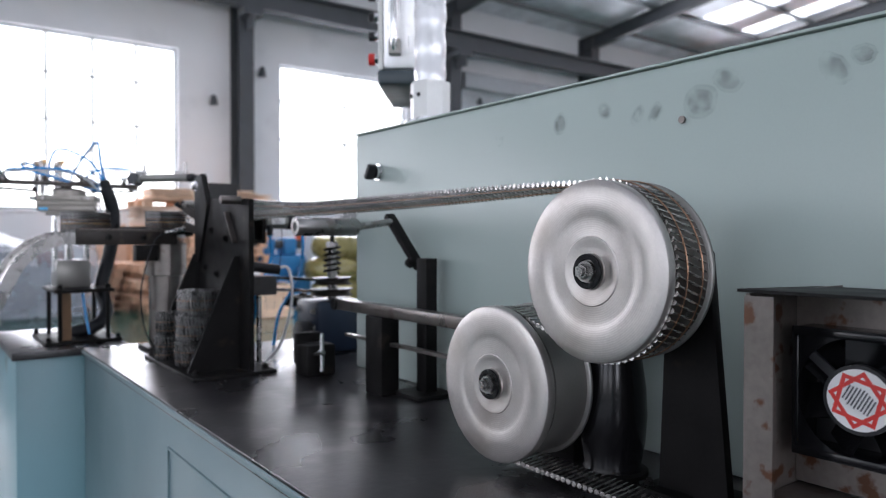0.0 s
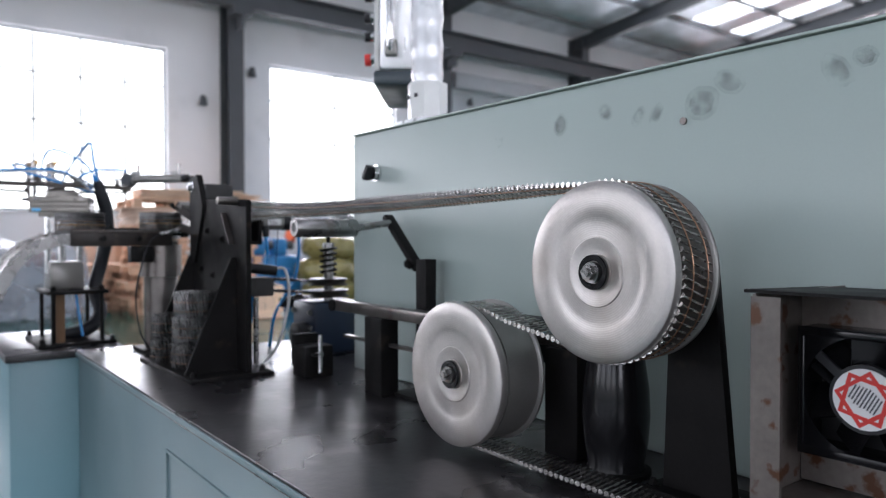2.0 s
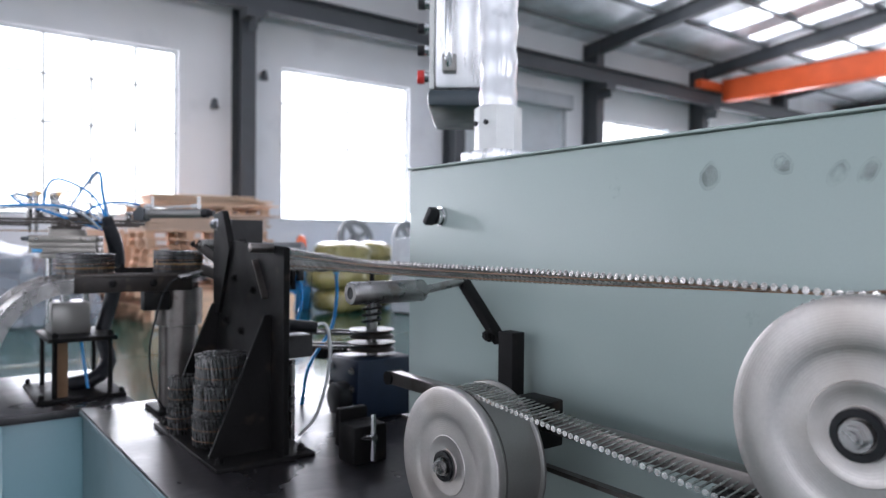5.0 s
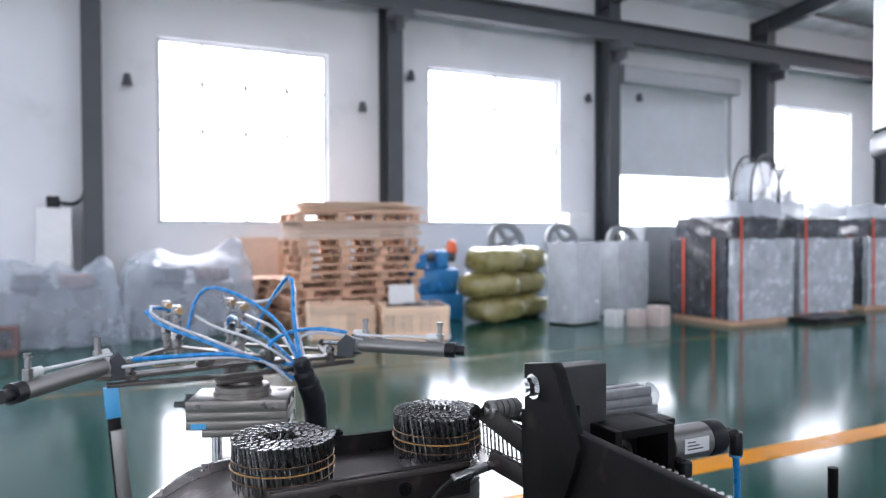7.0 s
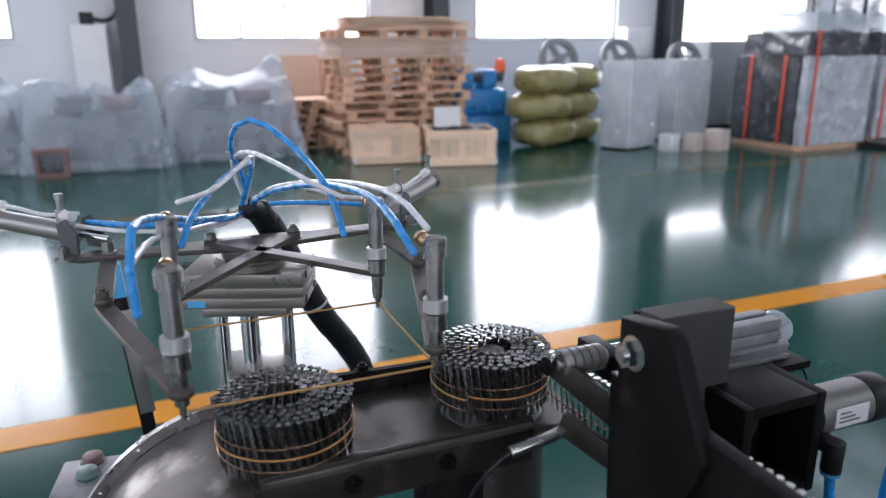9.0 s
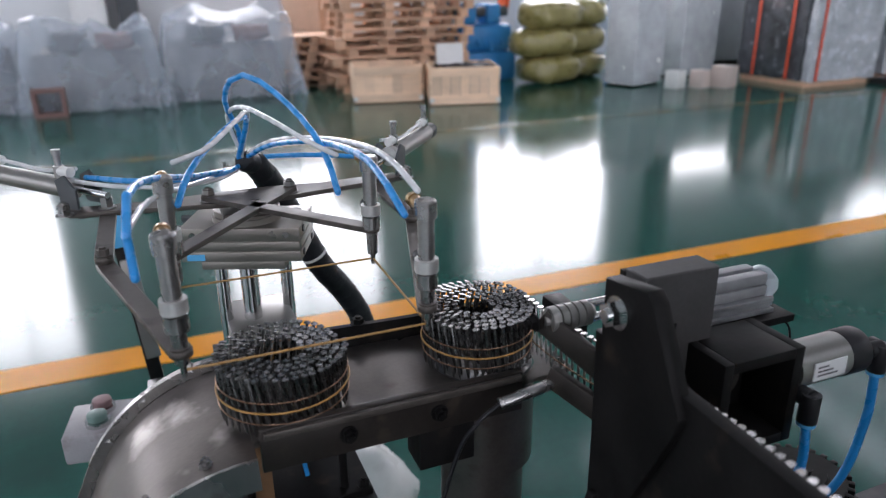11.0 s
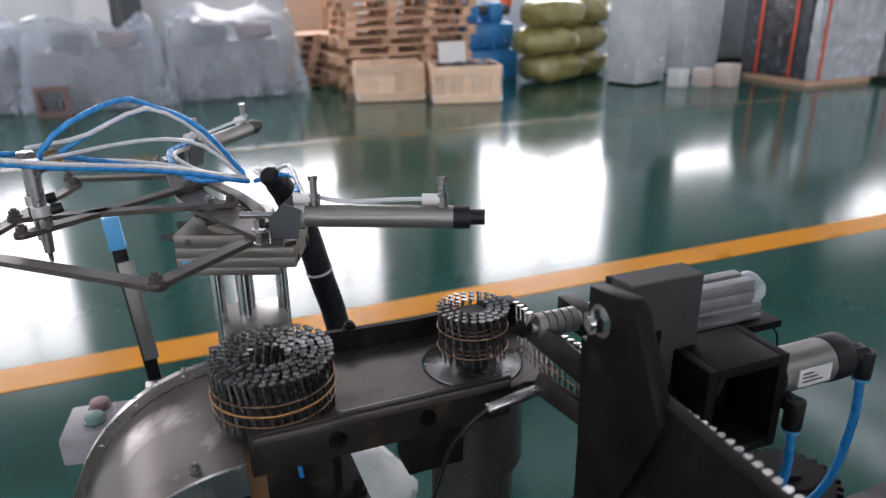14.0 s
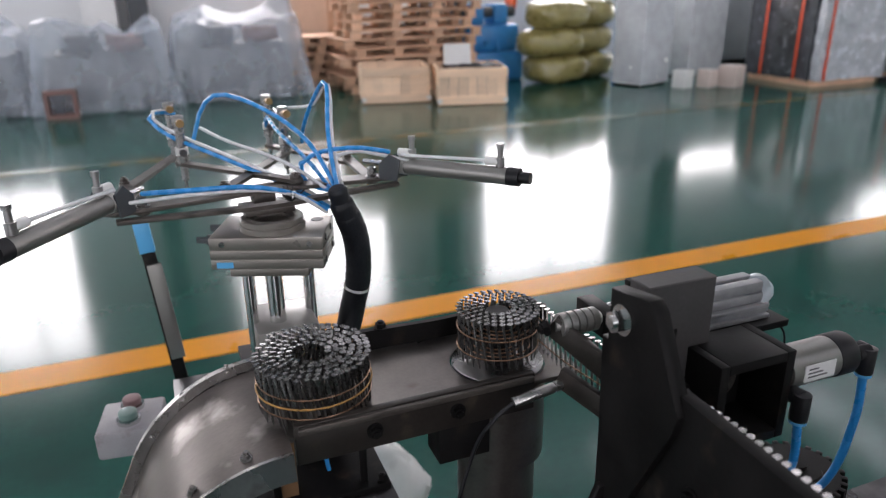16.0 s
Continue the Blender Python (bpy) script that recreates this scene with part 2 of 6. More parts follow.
M["white_film"] = mat("milky_plastic_film", (0.74, 0.74, 0.72), 0.3, 0, 0.12, 9, 0.4, 30, alpha=0.75)
M["panel_cap"] = mat("blue_grey_moulding", (0.05, 0.065, 0.075), 0.35, 0, 0.08, 20, 0.02, 200)
M["machine_grey"] = mat("machine_grey", (0.28, 0.3, 0.31), 0.5, 0, 0.12, 3, 0.05, 60)
M["panel_alu"] = mat("bright_brushed_aluminium", (0.88, 0.88, 0.89), 0.3, 0.55, 0.06, 6, 0.03, 200, stretch=(8, 8, 1))
M["pole_film"] = mat("pole_in_clear_film", (0.84, 0.84, 0.86), 0.22, 0.15, 0.16, 14, 0.5, 40, ((0.6, 0.61, 0.63), 16, 0.58, 0.68), coat=0.7, stretch=(1, 1, 0.5))
M["chute_steel"] = mat("scuffed_chute_sheet", (0.14, 0.124, 0.115), 0.4, 0.9, 0.3, 9, 0.05, 200, ((0.38, 0.35, 0.33), 13, 0.56, 0.66), stretch=(1, 3, 1))
M["box_grey"] = mat("grubby_grey_plastic", (0.3, 0.29, 0.3), 0.5, 0, 0.15, 20, 0.02, 300, ((0.22, 0.2, 0.2), 30, 0.58, 0.7))
M["bar"] = mat("brown_flat_bar_steel", (0.085, 0.074, 0.066), 0.42, 0.4, 0.25, 25, 0.06, 260, ((0.04, 0.034, 0.03), 30, 0.56, 0.7), spec=0.4)
M["dark_bar"] = mat("oily_brown_black_steel", (0.032, 0.027, 0.024), 0.42, 0.3, 0.35, 20, 0.1, 220, ((0.075, 0.058, 0.045), 26, 0.6, 0.74), spec=0.3)
M["actuator"] = mat("warm_grey_anodised", (0.24, 0.222, 0.2), 0.33, 0.6, 0.08, 20, 0.04, 350)
M["covered_dark"] = mat("machine_under_sheet", (0.1, 0.1, 0.105), 0.5, 0, 0.3, 3, 0.05, 60)
M["pink"] = mat("primer_red_casting", (0.2, 0.11, 0.095), 0.5, 0, 0.15, 3, 0.05, 60)


# ---------------------------------------------------------------- mesh helpers
def axis_m(p0, p1):
    p0, p1 = Vector(p0), Vector(p1)
    d = p1 - p0
    return Matrix.Translation((p0 + p1) / 2) @ d.to_track_quat("Z", "Y").to_matrix().to_4x4(), d.length


def box(bm, x0, x1, y0, y1, z0, z1, bev=0.0, m=None):
    c = Matrix.Translation(((x0 + x1) / 2, (y0 + y1) / 2, (z0 + z1) / 2)) @ Matrix.Diagonal((abs(x1 - x0), abs(y1 - y0), abs(z1 - z0), 1))
    vs = bmesh.ops.create_cube(bm, size=1, matrix=(m @ c) if m else c)["verts"]
    if bev:
        es = list({e for v in vs for e in v.link_edges})
        bmesh.ops.bevel(bm, geom=es, offset=bev, segments=2, profile=0.5, affect="EDGES")
    return bm


def cyl(bm, p0, p1, r, r2=None, n=20, bev=0.0):
    m, length = axis_m(p0, p1)
    vs = bmesh.ops.create_cone(bm, cap_ends=True, segments=n, radius1=r, radius2=r if r2 is None else r2, depth=length, matrix=m)["verts"]
    if bev:
        es = [e for e in {e for v in vs for e in v.link_edges} if any(len(f.verts) > 4 for f in e.link_faces)]
        bmesh.ops.bevel(bm, geom=es, offset=bev, segments=2, profile=0.5, affect="EDGES")
    return bm


def lathe(bm, prof, m=None, n=40):
    """Turn a profile of (radius, height) round z."""
    m = m or Matrix()
    rings = []
    for r, z in prof:
        if r < 1e-6:
            rings.append([bm.verts.new(m @ Vector((0, 0, z)))])
        else:
            rings.append([bm.verts.new(m @ Vector((r * math.cos(2 * math.pi * k / n), r * math.sin(2 * math.pi * k / n), z))) for k in range(n)])
    for a, b in zip(rings, rings[1:]):
        for k in range(n):
            q = [a[k % len(a)], a[(k + 1) % len(a)], b[(k + 1) % len(b)], b[k % len(b)]]
            q = [v for i, v in enumerate(q) if v not in q[:i]]
            if len(q) > 2:
                bm.faces.new(q)
    return bm


def smooth_path(pts, k=6):
    """Catmull-Rom through the points."""
    P = [Vector(p) for p in pts]
    P = [2 * P[0] - P[1]] + P + [2 * P[-1] - P[-2]]
    out = []
    for i in range(1, len(P) - 2):
        a, b, c, d = P[i - 1:i + 3]
        for j in range(k):
            t = j / k
            out.append(0.5 * (2 * b + (c - a) * t + (2 * a - 5 * b + 4 * c - d) * t * t + (3 * b - a - 3 * c + d) * t ** 3))
    return out + [P[-2]]


def tube(bm, pts, r, n=8, k=6, radii=None):
    path = smooth_path(pts, k) if k > 1 else [Vector(p) for p in pts]
    up = Vector((0.13, 0.21, 1)).normalized()
    prev, first = None, None
    for i, p in enumerate(path):
        d = (path[min(i + 1, len(path) - 1)] - path[max(i - 1, 0)]).normalized()
        if abs(d.dot(up)) > 0.95:
            up = Vector((1, 0.2, 0.1)).normalized()
        u = (up - d * up.dot(d)).normalized()
        up = u
        v = d.cross(u)
        rr = r if radii is None else radii[min(len(radii) - 1, int(i / max(1, len(path) - 1) * (len(radii) - 1) + 0.5))]
        ring = [bm.verts.new(p + rr * (math.cos(2 * math.pi * a / n) * u + math.sin(2 * math.pi * a / n) * v)) for a in range(n)]
        if prev:
            for a in range(n):
                bm.faces.new([prev[a], prev[(a + 1) % n], ring[(a + 1) % n], ring[a]])
        else:
            first = ring
        prev = ring
    bm.faces.new(list(reversed(first))), bm.faces.new(prev)
    return bm


def prism(bm, outline, m, thick, bev=0.0):
    """A flat outline (u, v) in m's xy plane, made thick along its z."""
    a = [bm.verts.new(m @ Vector((u, v, 0))) for u, v in outline]
    b = [bm.verts.new(m @ Vector((u, v, thick))) for u, v in outline]
    n = len(a)
    fs = [bm.faces.new(list(reversed(a))), bm.faces.new(b)] + [bm.faces.new([a[i], a[(i + 1) % n], b[(i + 1) % n], b[i]]) for i in range(n)]
    if bev:
        bmesh.ops.bevel(bm, geom=list({e for f in fs for e in f.edges}), offset=bev, segments=1, affect="EDGES")
    return bm


def rough(bm, amount, scale, seed=0.0):
    for v in bm.verts:
        n = noise.noise_vector((v.co.x * scale + seed, v.co.y * scale, v.co.z * scale))
        v.co += n * amount
    return bm


def grid_box(bm, x0, x1, y0, y1, z0, z1, step):
    """A box whose faces are divided, to be crumpled."""
    vs = bmesh.ops.create_cube(bm, size=1, matrix=Matrix.Translation(((x0 + x1) / 2, (y0 + y1) / 2, (z0 + z1) / 2)) @ Matrix.Diagonal((x1 - x0, y1 - y0, z1 - z0, 1)))["verts"]
    es = list({e for v in vs for e in v.link_edges})
    cuts = max(1, int(max(x1 - x0, y1 - y0, z1 - z0) / step))
    bmesh.ops.subdivide_edges(bm, edges=es, cuts=cuts, use_grid_fill=True)
    return bm


def B():
    return bmesh.new()


def mesh_of(name, bm, material, angle=40):
    bmesh.ops.recalc_face_normals(bm, faces=bm.faces)
    me = bpy.data.meshes.new(name)
    bm.to_mesh(me)
    bm.free()
    for p in me.polygons:
        p.use_smooth = True
    me.set_sharp_from_angle(angle=radians(angle))
    me.materials.append(M[material] if isinstance(material, str) else material)
    return me


def part(name, bm, material, parent=None, label="", m=None):
    ob = new(name, mesh_of(name, bm, material))
    if parent:
        ob.parent = parent
    if m:
        ob.matrix_basis = m
    return tagged(ob, label)


def thing(name, label, category, m=None, group="", kind=""):
    ob = new(name)
    ob.empty_display_size = 0.05
    if m:
        ob.matrix_basis = m
    return tagged(ob, label, category, group, kind)


def setting(name, bm, material, label, category):
    return tagged(part(name, bm, material), label, category, kind="structure")


def bolts(parent, material, *rows):
    """Each bolt a part of its own: (place, axis, radius, height)."""
    for row in rows:
        part("bolt", bolt(B(), *row), material, parent)


def bolt(bm, p, axis, r=0.006, h=0.005):
    """A hexagon head on a washer."""
    p, axis = Vector(p), Vector(axis).normalized()
    cyl(bm, p, p + axis * 0.0015, r * 1.35, n=16)
    cyl(bm, p + axis * 0.0015, p + axis * (h + 0.0015), r, n=6)
    cyl(bm, p + axis * (h + 0.0015), p + axis * (h + 0.004), r * 0.55, n=10)
    return bm


# ---------------------------------------------------------------- the hall
setting("floor", box(B(), -14, 34.5, -12.5, 16.5, -0.1, 0.0), "floor", "glossy green epoxy factory floor with faint scuffs", "floor")
setting("floor_line", box(B(), -13.6, 34.1, 4.60, 4.82, 0.0, 0.004), "yellow", "worn orange-yellow painted line on the green floor", "floor marking")
setting("floor_line", box(B(), -13.6, 34.1, 9.02, 9.16, 0.0, 0.004), "faded_line", "faded orange painted line on the green floor", "floor marking")
bm = B()
ops = sorted([*WINDOWS, GATE])
edge = -14.0
for x0, x1, z0, z1 in ops:
    box(bm, edge, x0, WALL_Y, WALL_Y + 0.28, 0, 7.7)
    if z0 > 0:
        box(bm, x0, x1, WALL_Y, WALL_Y + 0.28, 0, z0)
    box(bm, x0, x1, WALL_Y, WALL_Y + 0.28, z1, 7.7)
    edge = x1
box(bm, edge, 34.5, WALL_Y, WALL_Y + 0.28, 0, 7.7)
setting("wall_north", bm, "wall", "white plastered factory wall with large windows", "wall")
bm = B()
box(bm, 34.2, 34.5, -12.2, 9.5, 0, 7.7), box(bm, 34.2, 34.5, 13.0, 15.3, 0, 7.7), box(bm, 34.2, 34.5, 9.5, 13.0, 0, 1.8), box(bm, 34.2, 34.5, 9.5, 13.0, 5.25, 7.7)
setting("wall_east", bm, "wall", "white plastered end wall of the hall", "wall")
area("east_window_light", pose(34.7, 11.25, 3.5, 0, 90, 0), 3.4, 3.4, WIN_W * 11, DAY)
bm = B()
edge = -12.2
for y0, y1 in WEST:
    box(bm, -14, -13.7, edge, y0, 0, 7.7)
    box(bm, -14, -13.7, y0, y1, 0, 1.2), box(bm, -14, -13.7, y0, y1, 5.6, 7.7)
    edge = y1
box(bm, -14, -13.7, edge, 15.3, 0, 7.7)
setting("wall_west", bm, "wall", "unseen white end wall with openings for the added west light", "wall")
# unseen south wall, in grey to keep its bounce low
bm = B()
edge = -14.0
for x0, x1 in SOUTH:
    box(bm, edge, x0, -12.5, -12.2, 0, 7.7)
    box(bm, x0, x1, -12.5, -12.2, 0, 1.8), box(bm, x0, x1, -12.5, -12.2, 5.2, 7.7)
    edge = x1
box(bm, edge, 34.5, -12.5, -12.2, 0, 7.7)
setting("wall_south", bm, "machine_grey", "unseen grey wall with openings for the added south light", "wall")
# roof sheets with gaps where the skylights are
bm = B()
edge = -14.2
for x0, x1 in [*SKYLIGHTS, (34.7, 34.7)]:
    for ya, yb in ((1.5, 15.7), (-12.7, 1.5)):
        for xa, xb, y0, y1 in ((edge, x0, ya, yb), (x0, x1, ya if ya > 0 else -12.7, ya + 2.0 if ya > 0 else -9.5), (x0, x1, 12.5 if ya > 0 else -0.5, yb)):
            if xb > xa:
                m = Matrix(((1, 0, 0, 0), (0, 1, 0, 0), (0, -0.105 if ya > 0 else 0.105, 1, 9.0 - (-0.1575 if ya > 0 else 0.1575)), (0, 0, 0, 1)))
                box(bm, xa, xb, y0, y1, 0.0, 0.06, m=m)
    edge = x1
setting("ceiling", bm, "foil", "pitched roof lined with silvery insulation foil", "ceiling")
# steel frame
for x in COLS:
    bm = B()
    for y0, y1, x0, x1 in ((14.72, 14.74, -0.16, 0.16), (15.26, 15.29, -0.16, 0.16), (14.74, 15.26, -0.012, 0.012)):
        box(bm, x + x0, x + x1, y0, y1, 0, 7.45)
    box(bm, x - 0.2, x + 0.2, 14.3, 14.72, 5.95, 6.12), box(bm, x - 0.02, x + 0.02, 14.3, 14.72, 5.7, 5.95)
    setting("column", bm, "steel_dark", "dark grey painted steel column with crane bracket", "column")
    bm = B()
    for a, b, s in ((15.25, 1.5, 1), (1.5, -12.2, -1)):
        za, zb = roof_z(a) - 0.12, roof_z(b) - 0.12
        k = (zb - za) / (b - a)
        m = Matrix(((1, 0, 0, x), (0, 1, 0, 0), (0, k, 1, za - k * a), (0, 0, 0, 1)))
        lo, hi = min(a, b), max(a, b)
        for z0, z1, w in ((-0.02, 0.0, 0.11), (-0.4, -0.38, 0.11), (-0.38, -0.02, 0.008)):
            box(bm, -w, w, lo, hi, z0, z1, m=m)
    setting("roof_beam", bm, "steel_dark", "dark steel roof rafter", "beam")
for k, y in enumerate([14.3, 12.6, 10.9, 9.2, 7.5, 5.8, 4.1, 2.4, 0.7, -1.0, -3.5, -6, -9]):
    z = roof_z(y) - 0.12
    setting("purlin", box(B(), -13.7, 34.2, y - 0.035, y + 0.035, z, z + 0.1), "grey_steel", "thin steel roof purlin", "beam")
half_ = [(0.14, 6.12), (0.14, 6.15), (0.01, 6.15), (0.01, 6.55), (0.16, 6.55), (0.16, 6.58), (0.03, 6.58), (0.03, 6.64)]
bm = prism(B(), [(14.5 + w, z) for w, z in half_] + [(14.5 - w, z) for w, z in reversed(half_)], Matrix(((0, 0, 1, -13.7), (1, 0, 0, 0), (0, 1, 0, 0), (0, 0, 0, 1))), 47.9)
setting("crane_rail", bm, "steel_dark", "dark steel crane runway beam along the wall", "beam")
# windows
def window(i, x0, x1, z0, z1, nx, zs):
    w = tagged(new(f"window_{i}"), "tall overexposed window with thin painted steel bars", "window", kind="structure")
    y0, y1 = WALL_Y + 0.08, WALL_Y + 0.14
    bm = B()
    for a, b, c, d in ((x0, x1, z0, z0 + 0.06), (x0, x1, z1 - 0.06, z1), (x0, x0 + 0.06, z0 + 0.06, z1 - 0.06), (x1 - 0.06, x1, z0 + 0.06, z1 - 0.06)):
        box(bm, a, b, y0, y1, c, d)
    part("window_frame", bm, "frame_white", w)
    for k in range(1, nx):
        x = x0 + (x1 - x0) * k / nx
        part("mullion", box(B(), x - 0.024, x + 0.024, y0 + 0.01, y1 - 0.01, z0 + 0.06, z1 - 0.06), "frame_white", w)
    for z in zs:
        part("transom", box(B(), x0 + 0.06, x1 - 0.06, y0 + 0.005, y1 - 0.005, z - 0.022, z + 0.022), "frame_white", w)
    part("window_sill", box(B(), x0 - 0.05, x1 + 0.05, WALL_Y - 0.04, WALL_Y + 0.1, z0 - 0.05, z0 - 0.002), "wall", w)


for i, (x0, x1, z0, z1) in enumerate(WINDOWS):
    window(i + 1, x0, x1, z0, z1, 2 if i == 3 else 4, (3.55, 4.45))
# roller shutter
gate = tagged(new("door_1"), "half-open ribbed grey roller shutter door", "door", kind="structure")
z = GATE_OPEN
while z < 5.28:
    bm = B()
    cyl(bm, (GATE[0], WALL_Y + 0.16, z + 0.05), (GATE[1], WALL_Y + 0.16, z + 0.05), 0.05, n=10)
    part("shutter_slat", bm, "shutter", gate)
    z += 0.1
for x in (GATE[0] - 0.06, GATE[1]):
    part("guide_rail", box(B(), x, x + 0.06, WALL_Y - 0.06, WALL_Y - 0.002, 0, 5.4), "frame_white", gate)
part("hood", box(B(), GATE[0] - 0.1, GATE[1] + 0.1, WALL_Y - 0.35, WALL_Y - 0.004, 5.32, 5.75, 0.03), "frame_white", gate)
# overhead crane
crane = thing("overhead_crane", "orange overhead travelling crane under the roof", "crane", pose(22.9, 0, 0))
bm = B()
box(bm, -0.22, 0.22, -11.5, 14.3, 6.3, 6.34), box(bm, -0.22, 0.22, -11.5, 14.3, 7.0, 7.04), box(bm, -0.18, 0.18, -11.5, 14.3, 6.34, 7.0)
part("girder", bm, "orange", crane)
part("end_carriage", box(B(), -1.3, 1.3, 14.36, 14.64, 6.65, 6.95, 0.02), "orange", crane)
part("hoist", box(B(), -0.3, 0.3, 6.6, 7.4, 5.75, 6.29, 0.04), "steel_dark", crane)
# small wall fittings
for x, z in ((5.2, 4.25), (6.3, 5.0), (11.0, 4.9), (12.6, 5.05), (0.75, 4.4)):
    lamp = thing("wall_lamp", "small dark lamp on a bracket on the white wall", "lamp", pose(x, WALL_Y, z), "wall lamps")
    part("bracket", box(B(), -0.03, 0.03, -0.14, -0.002, -0.02, 0.02), "steel_dark", lamp)
    part("lamp_head", cyl(B(), (0, -0.14, -0.12), (0, -0.14, 0.08), 0.09, 0.05, 16), "steel_dark", lamp)

# ---------------------------------------------------------------- the machine: bench, cabinet, hood
DECK = 0.985
bench = thing("machine_bench", "grey-green sheet metal machine bench with an oily black steel top", "machine bench", pose(0.385, 0, 0))
part("deck_plate", prism(B(), [(-0.004, -1.2), (1.2, -1.2), (1.2, 1.94), (0.24, 1.94), (0.24, 2.12), (-0.004, 2.12)], pose(0, 0, DECK - 0.02), 0.02, 0.001), "deck", bench, "oily black steel bench top")
part("front_panel", box(B(), 0.0, 0.03, -1.2, 2.118, 0.08, DECK - 0.021, 0.003), "bench_green", bench)
part("lip", box(B(), -0.008, -0.0045, -1.2, 2.117, DECK - 0.014, DECK - 0.004, 0.001), "bench_green", bench)
part("back_body", prism(B(), [(0.03, -1.19), (1.19, -1.19), (1.19, 1.93), (0.235, 1.93), (0.235, 2.11), (0.03, 2.11)], pose(0, 0, 0.08), DECK - 0.102), "green", bench)
part("plinth", box(B(), 0.05, 1.15, -1.15, 1.9, 0.0, 0.08), "black_steel", bench)
bm = B()
for y0, y1, z0, z1 in ((0.2, 1.32, 0.9, 0.905), (0.2, 0.205, 0.25, 0.9), (1.315, 1.32, 0.25, 0.9)):
    box(bm, -0.004, 0.0, y0, y1, z0, z1)
part("access_door", bm, "bench_green", bench)
bench2 = thing("side_bench", "blue-green side bench of the machine with a black steel top", "machine bench", pose(0, 2.12, 0))
part("deck_plate", box(B(), 0.215, 0.505, 0.002, 0.53, DECK - 0.02, DECK, 0.002), "deck", bench2, "oily black steel bench top")
part("body", box(B(), 0.225, 0.495, 0.02, 0.52, 0.0, DECK - 0.021, 0.004), "green2", bench2)

cabinet = thing("machine_cabinet", "large grey-green enamelled machine cabinet with stains", "cabinet", pose(0.84, 0, DECK))
part("body", box(B(), 0.0, 0.6, -1.3, 1.43, 0.001, 0.536, 0.004), "green", cabinet)
part("top_lid", box(B(), -0.004, 0.604, -1.3, 1.433, 0.537, 0.541, 0.0015), "green", cabinet)
bm = B()
cyl(bm, (0, 1.325, 0.445), (-0.006, 1.325, 0.445), 0.018, n=28), cyl(bm, (-0.006, 1.325, 0.445), (-0.014, 1.325, 0.445), 0.015, n=28, bev=0.001)
knob = part("switch_bezel", bm, "chrome", cabinet, "chrome rotary switch bezel")
bm = B()
box(bm, -0.034, -0.014, -0.006, 0.006, -0.017, 0.017, 0.002, m=pose(0, 1.325, 0.445, 35))
part("switch_handle", bm, "black", cabinet, "black rotary switch handle")
bm = B()
cyl(bm, (0, 0.556, 0.459), (-0.003, 0.556, 0.459), 0.005, n=16)
part("screw", bm, "steel_brown", cabinet)
# grubby smears on the cabinet face
M["smear"] = mat("oil_smear", (0.07, 0.075, 0.07), 0.5, 0, 0.3, 30, 0.02, 200)
_n = M["smear"].node_tree
_tc, _ns, _mr = _n.nodes.new("ShaderNodeTexCoord"), _n.nodes.new("ShaderNodeTexNoise"), _n.nodes.new("ShaderNodeMapRange")
_ns.inputs["Scale"].default_value, _ns.inputs["Detail"].default_value = 45, 4
_mr.inputs[1].default_value, _mr.inputs[2].default_value, _mr.inputs[3].default_value, _mr.inputs[4].default_value = 0.32, 0.72, 0.0, 0.22
_n.links.new(_tc.outputs["Object"], _ns.inputs[0]), _n.links.new(_ns.outputs[0], _mr.inputs[0]), _n.links.new(_mr.outputs[0], _n.nodes["Principled BSDF"].inputs["Alpha"])
for y, z, ry, rz_, a in ((0.779, 0.482, 0.012, 0.016, 20), (0.529, 0.479, 0.022, 0.02, 0), (0.49, 0.5, 0.02, 0.013, 30), (0.63, 0.475, 0.008, 0.014, 35), (0.6, 0.475, 0.008, 0.014, 30), (0.69, 0.49, 0.012, 0.01, 40), (0.36, 0.49, 0.02, 0.012, 50), (0.33, 0.5, 0.012, 0.01, 20)):
    bm = B()
    pts = [((ry * (1 + 0.18 * noise.noise((k, y * 9, z)))) * math.cos(k * math.pi / 9), rz_ * (1 + 0.18 * noise.noise((k, z * 9, y))) * math.sin(k * math.pi / 9)) for k in range(18)]
    m = pose(0, y, z) @ Matrix(((0, 0, -1, 0), (1, 0, 0, 0), (0, 1, 0, 0), (0, 0, 0, 1))) @ pose(0, 0, 0, 0, 0, a)
    for k in range(2):
        bm.faces.new([bm.verts.new(Matrix.Translation((-0.0006 - 0.0003 * k, 0, 0)) @ m @ Vector((u * (1.2 - 0.35 * k), w * (1.2 - 0.35 * k), 0))) for u, w in pts])
    part("oil_smear", bm, "smear", cabinet, "grey oily finger smear")

# pendant control panel on its pole
pole = thing("panel_pole", "silver pole wrapped in clear plastic on an octagonal foot", "pole", pose(0.988, 1.34, DECK + 0.541))
part("flange", box(B(), -0.075, 0.075, -0.07, 0.07, 0.0, 0.014, 0.002), "panel_alu", pole)
part("collar", box(B(), -0.055, 0.055, -0.05, 0.05, 0.014, 0.035, 0.004), "panel_alu", pole)
part("socket", cyl(B(), (0, 0, 0.035), (0, 0, 0.122), 0.047, n=8, bev=0.003), "white_plastic", pole, "pale grey octagonal socket")
for y in (-0.016, 0.014):
    part("set_screw", cyl(B(), (-0.0434, y, 0.088), (-0.047, y, 0.088), 0.005, n=12), "black", pole)
bm = B()
lathe(bm, [(0.0, 0.122)] + [(0.037 + 0.002 * math.sin(k * 2.1), 0.122 + 0.9 * k / 40) for k in range(41)] + [(0.0, 1.03)], n=28)
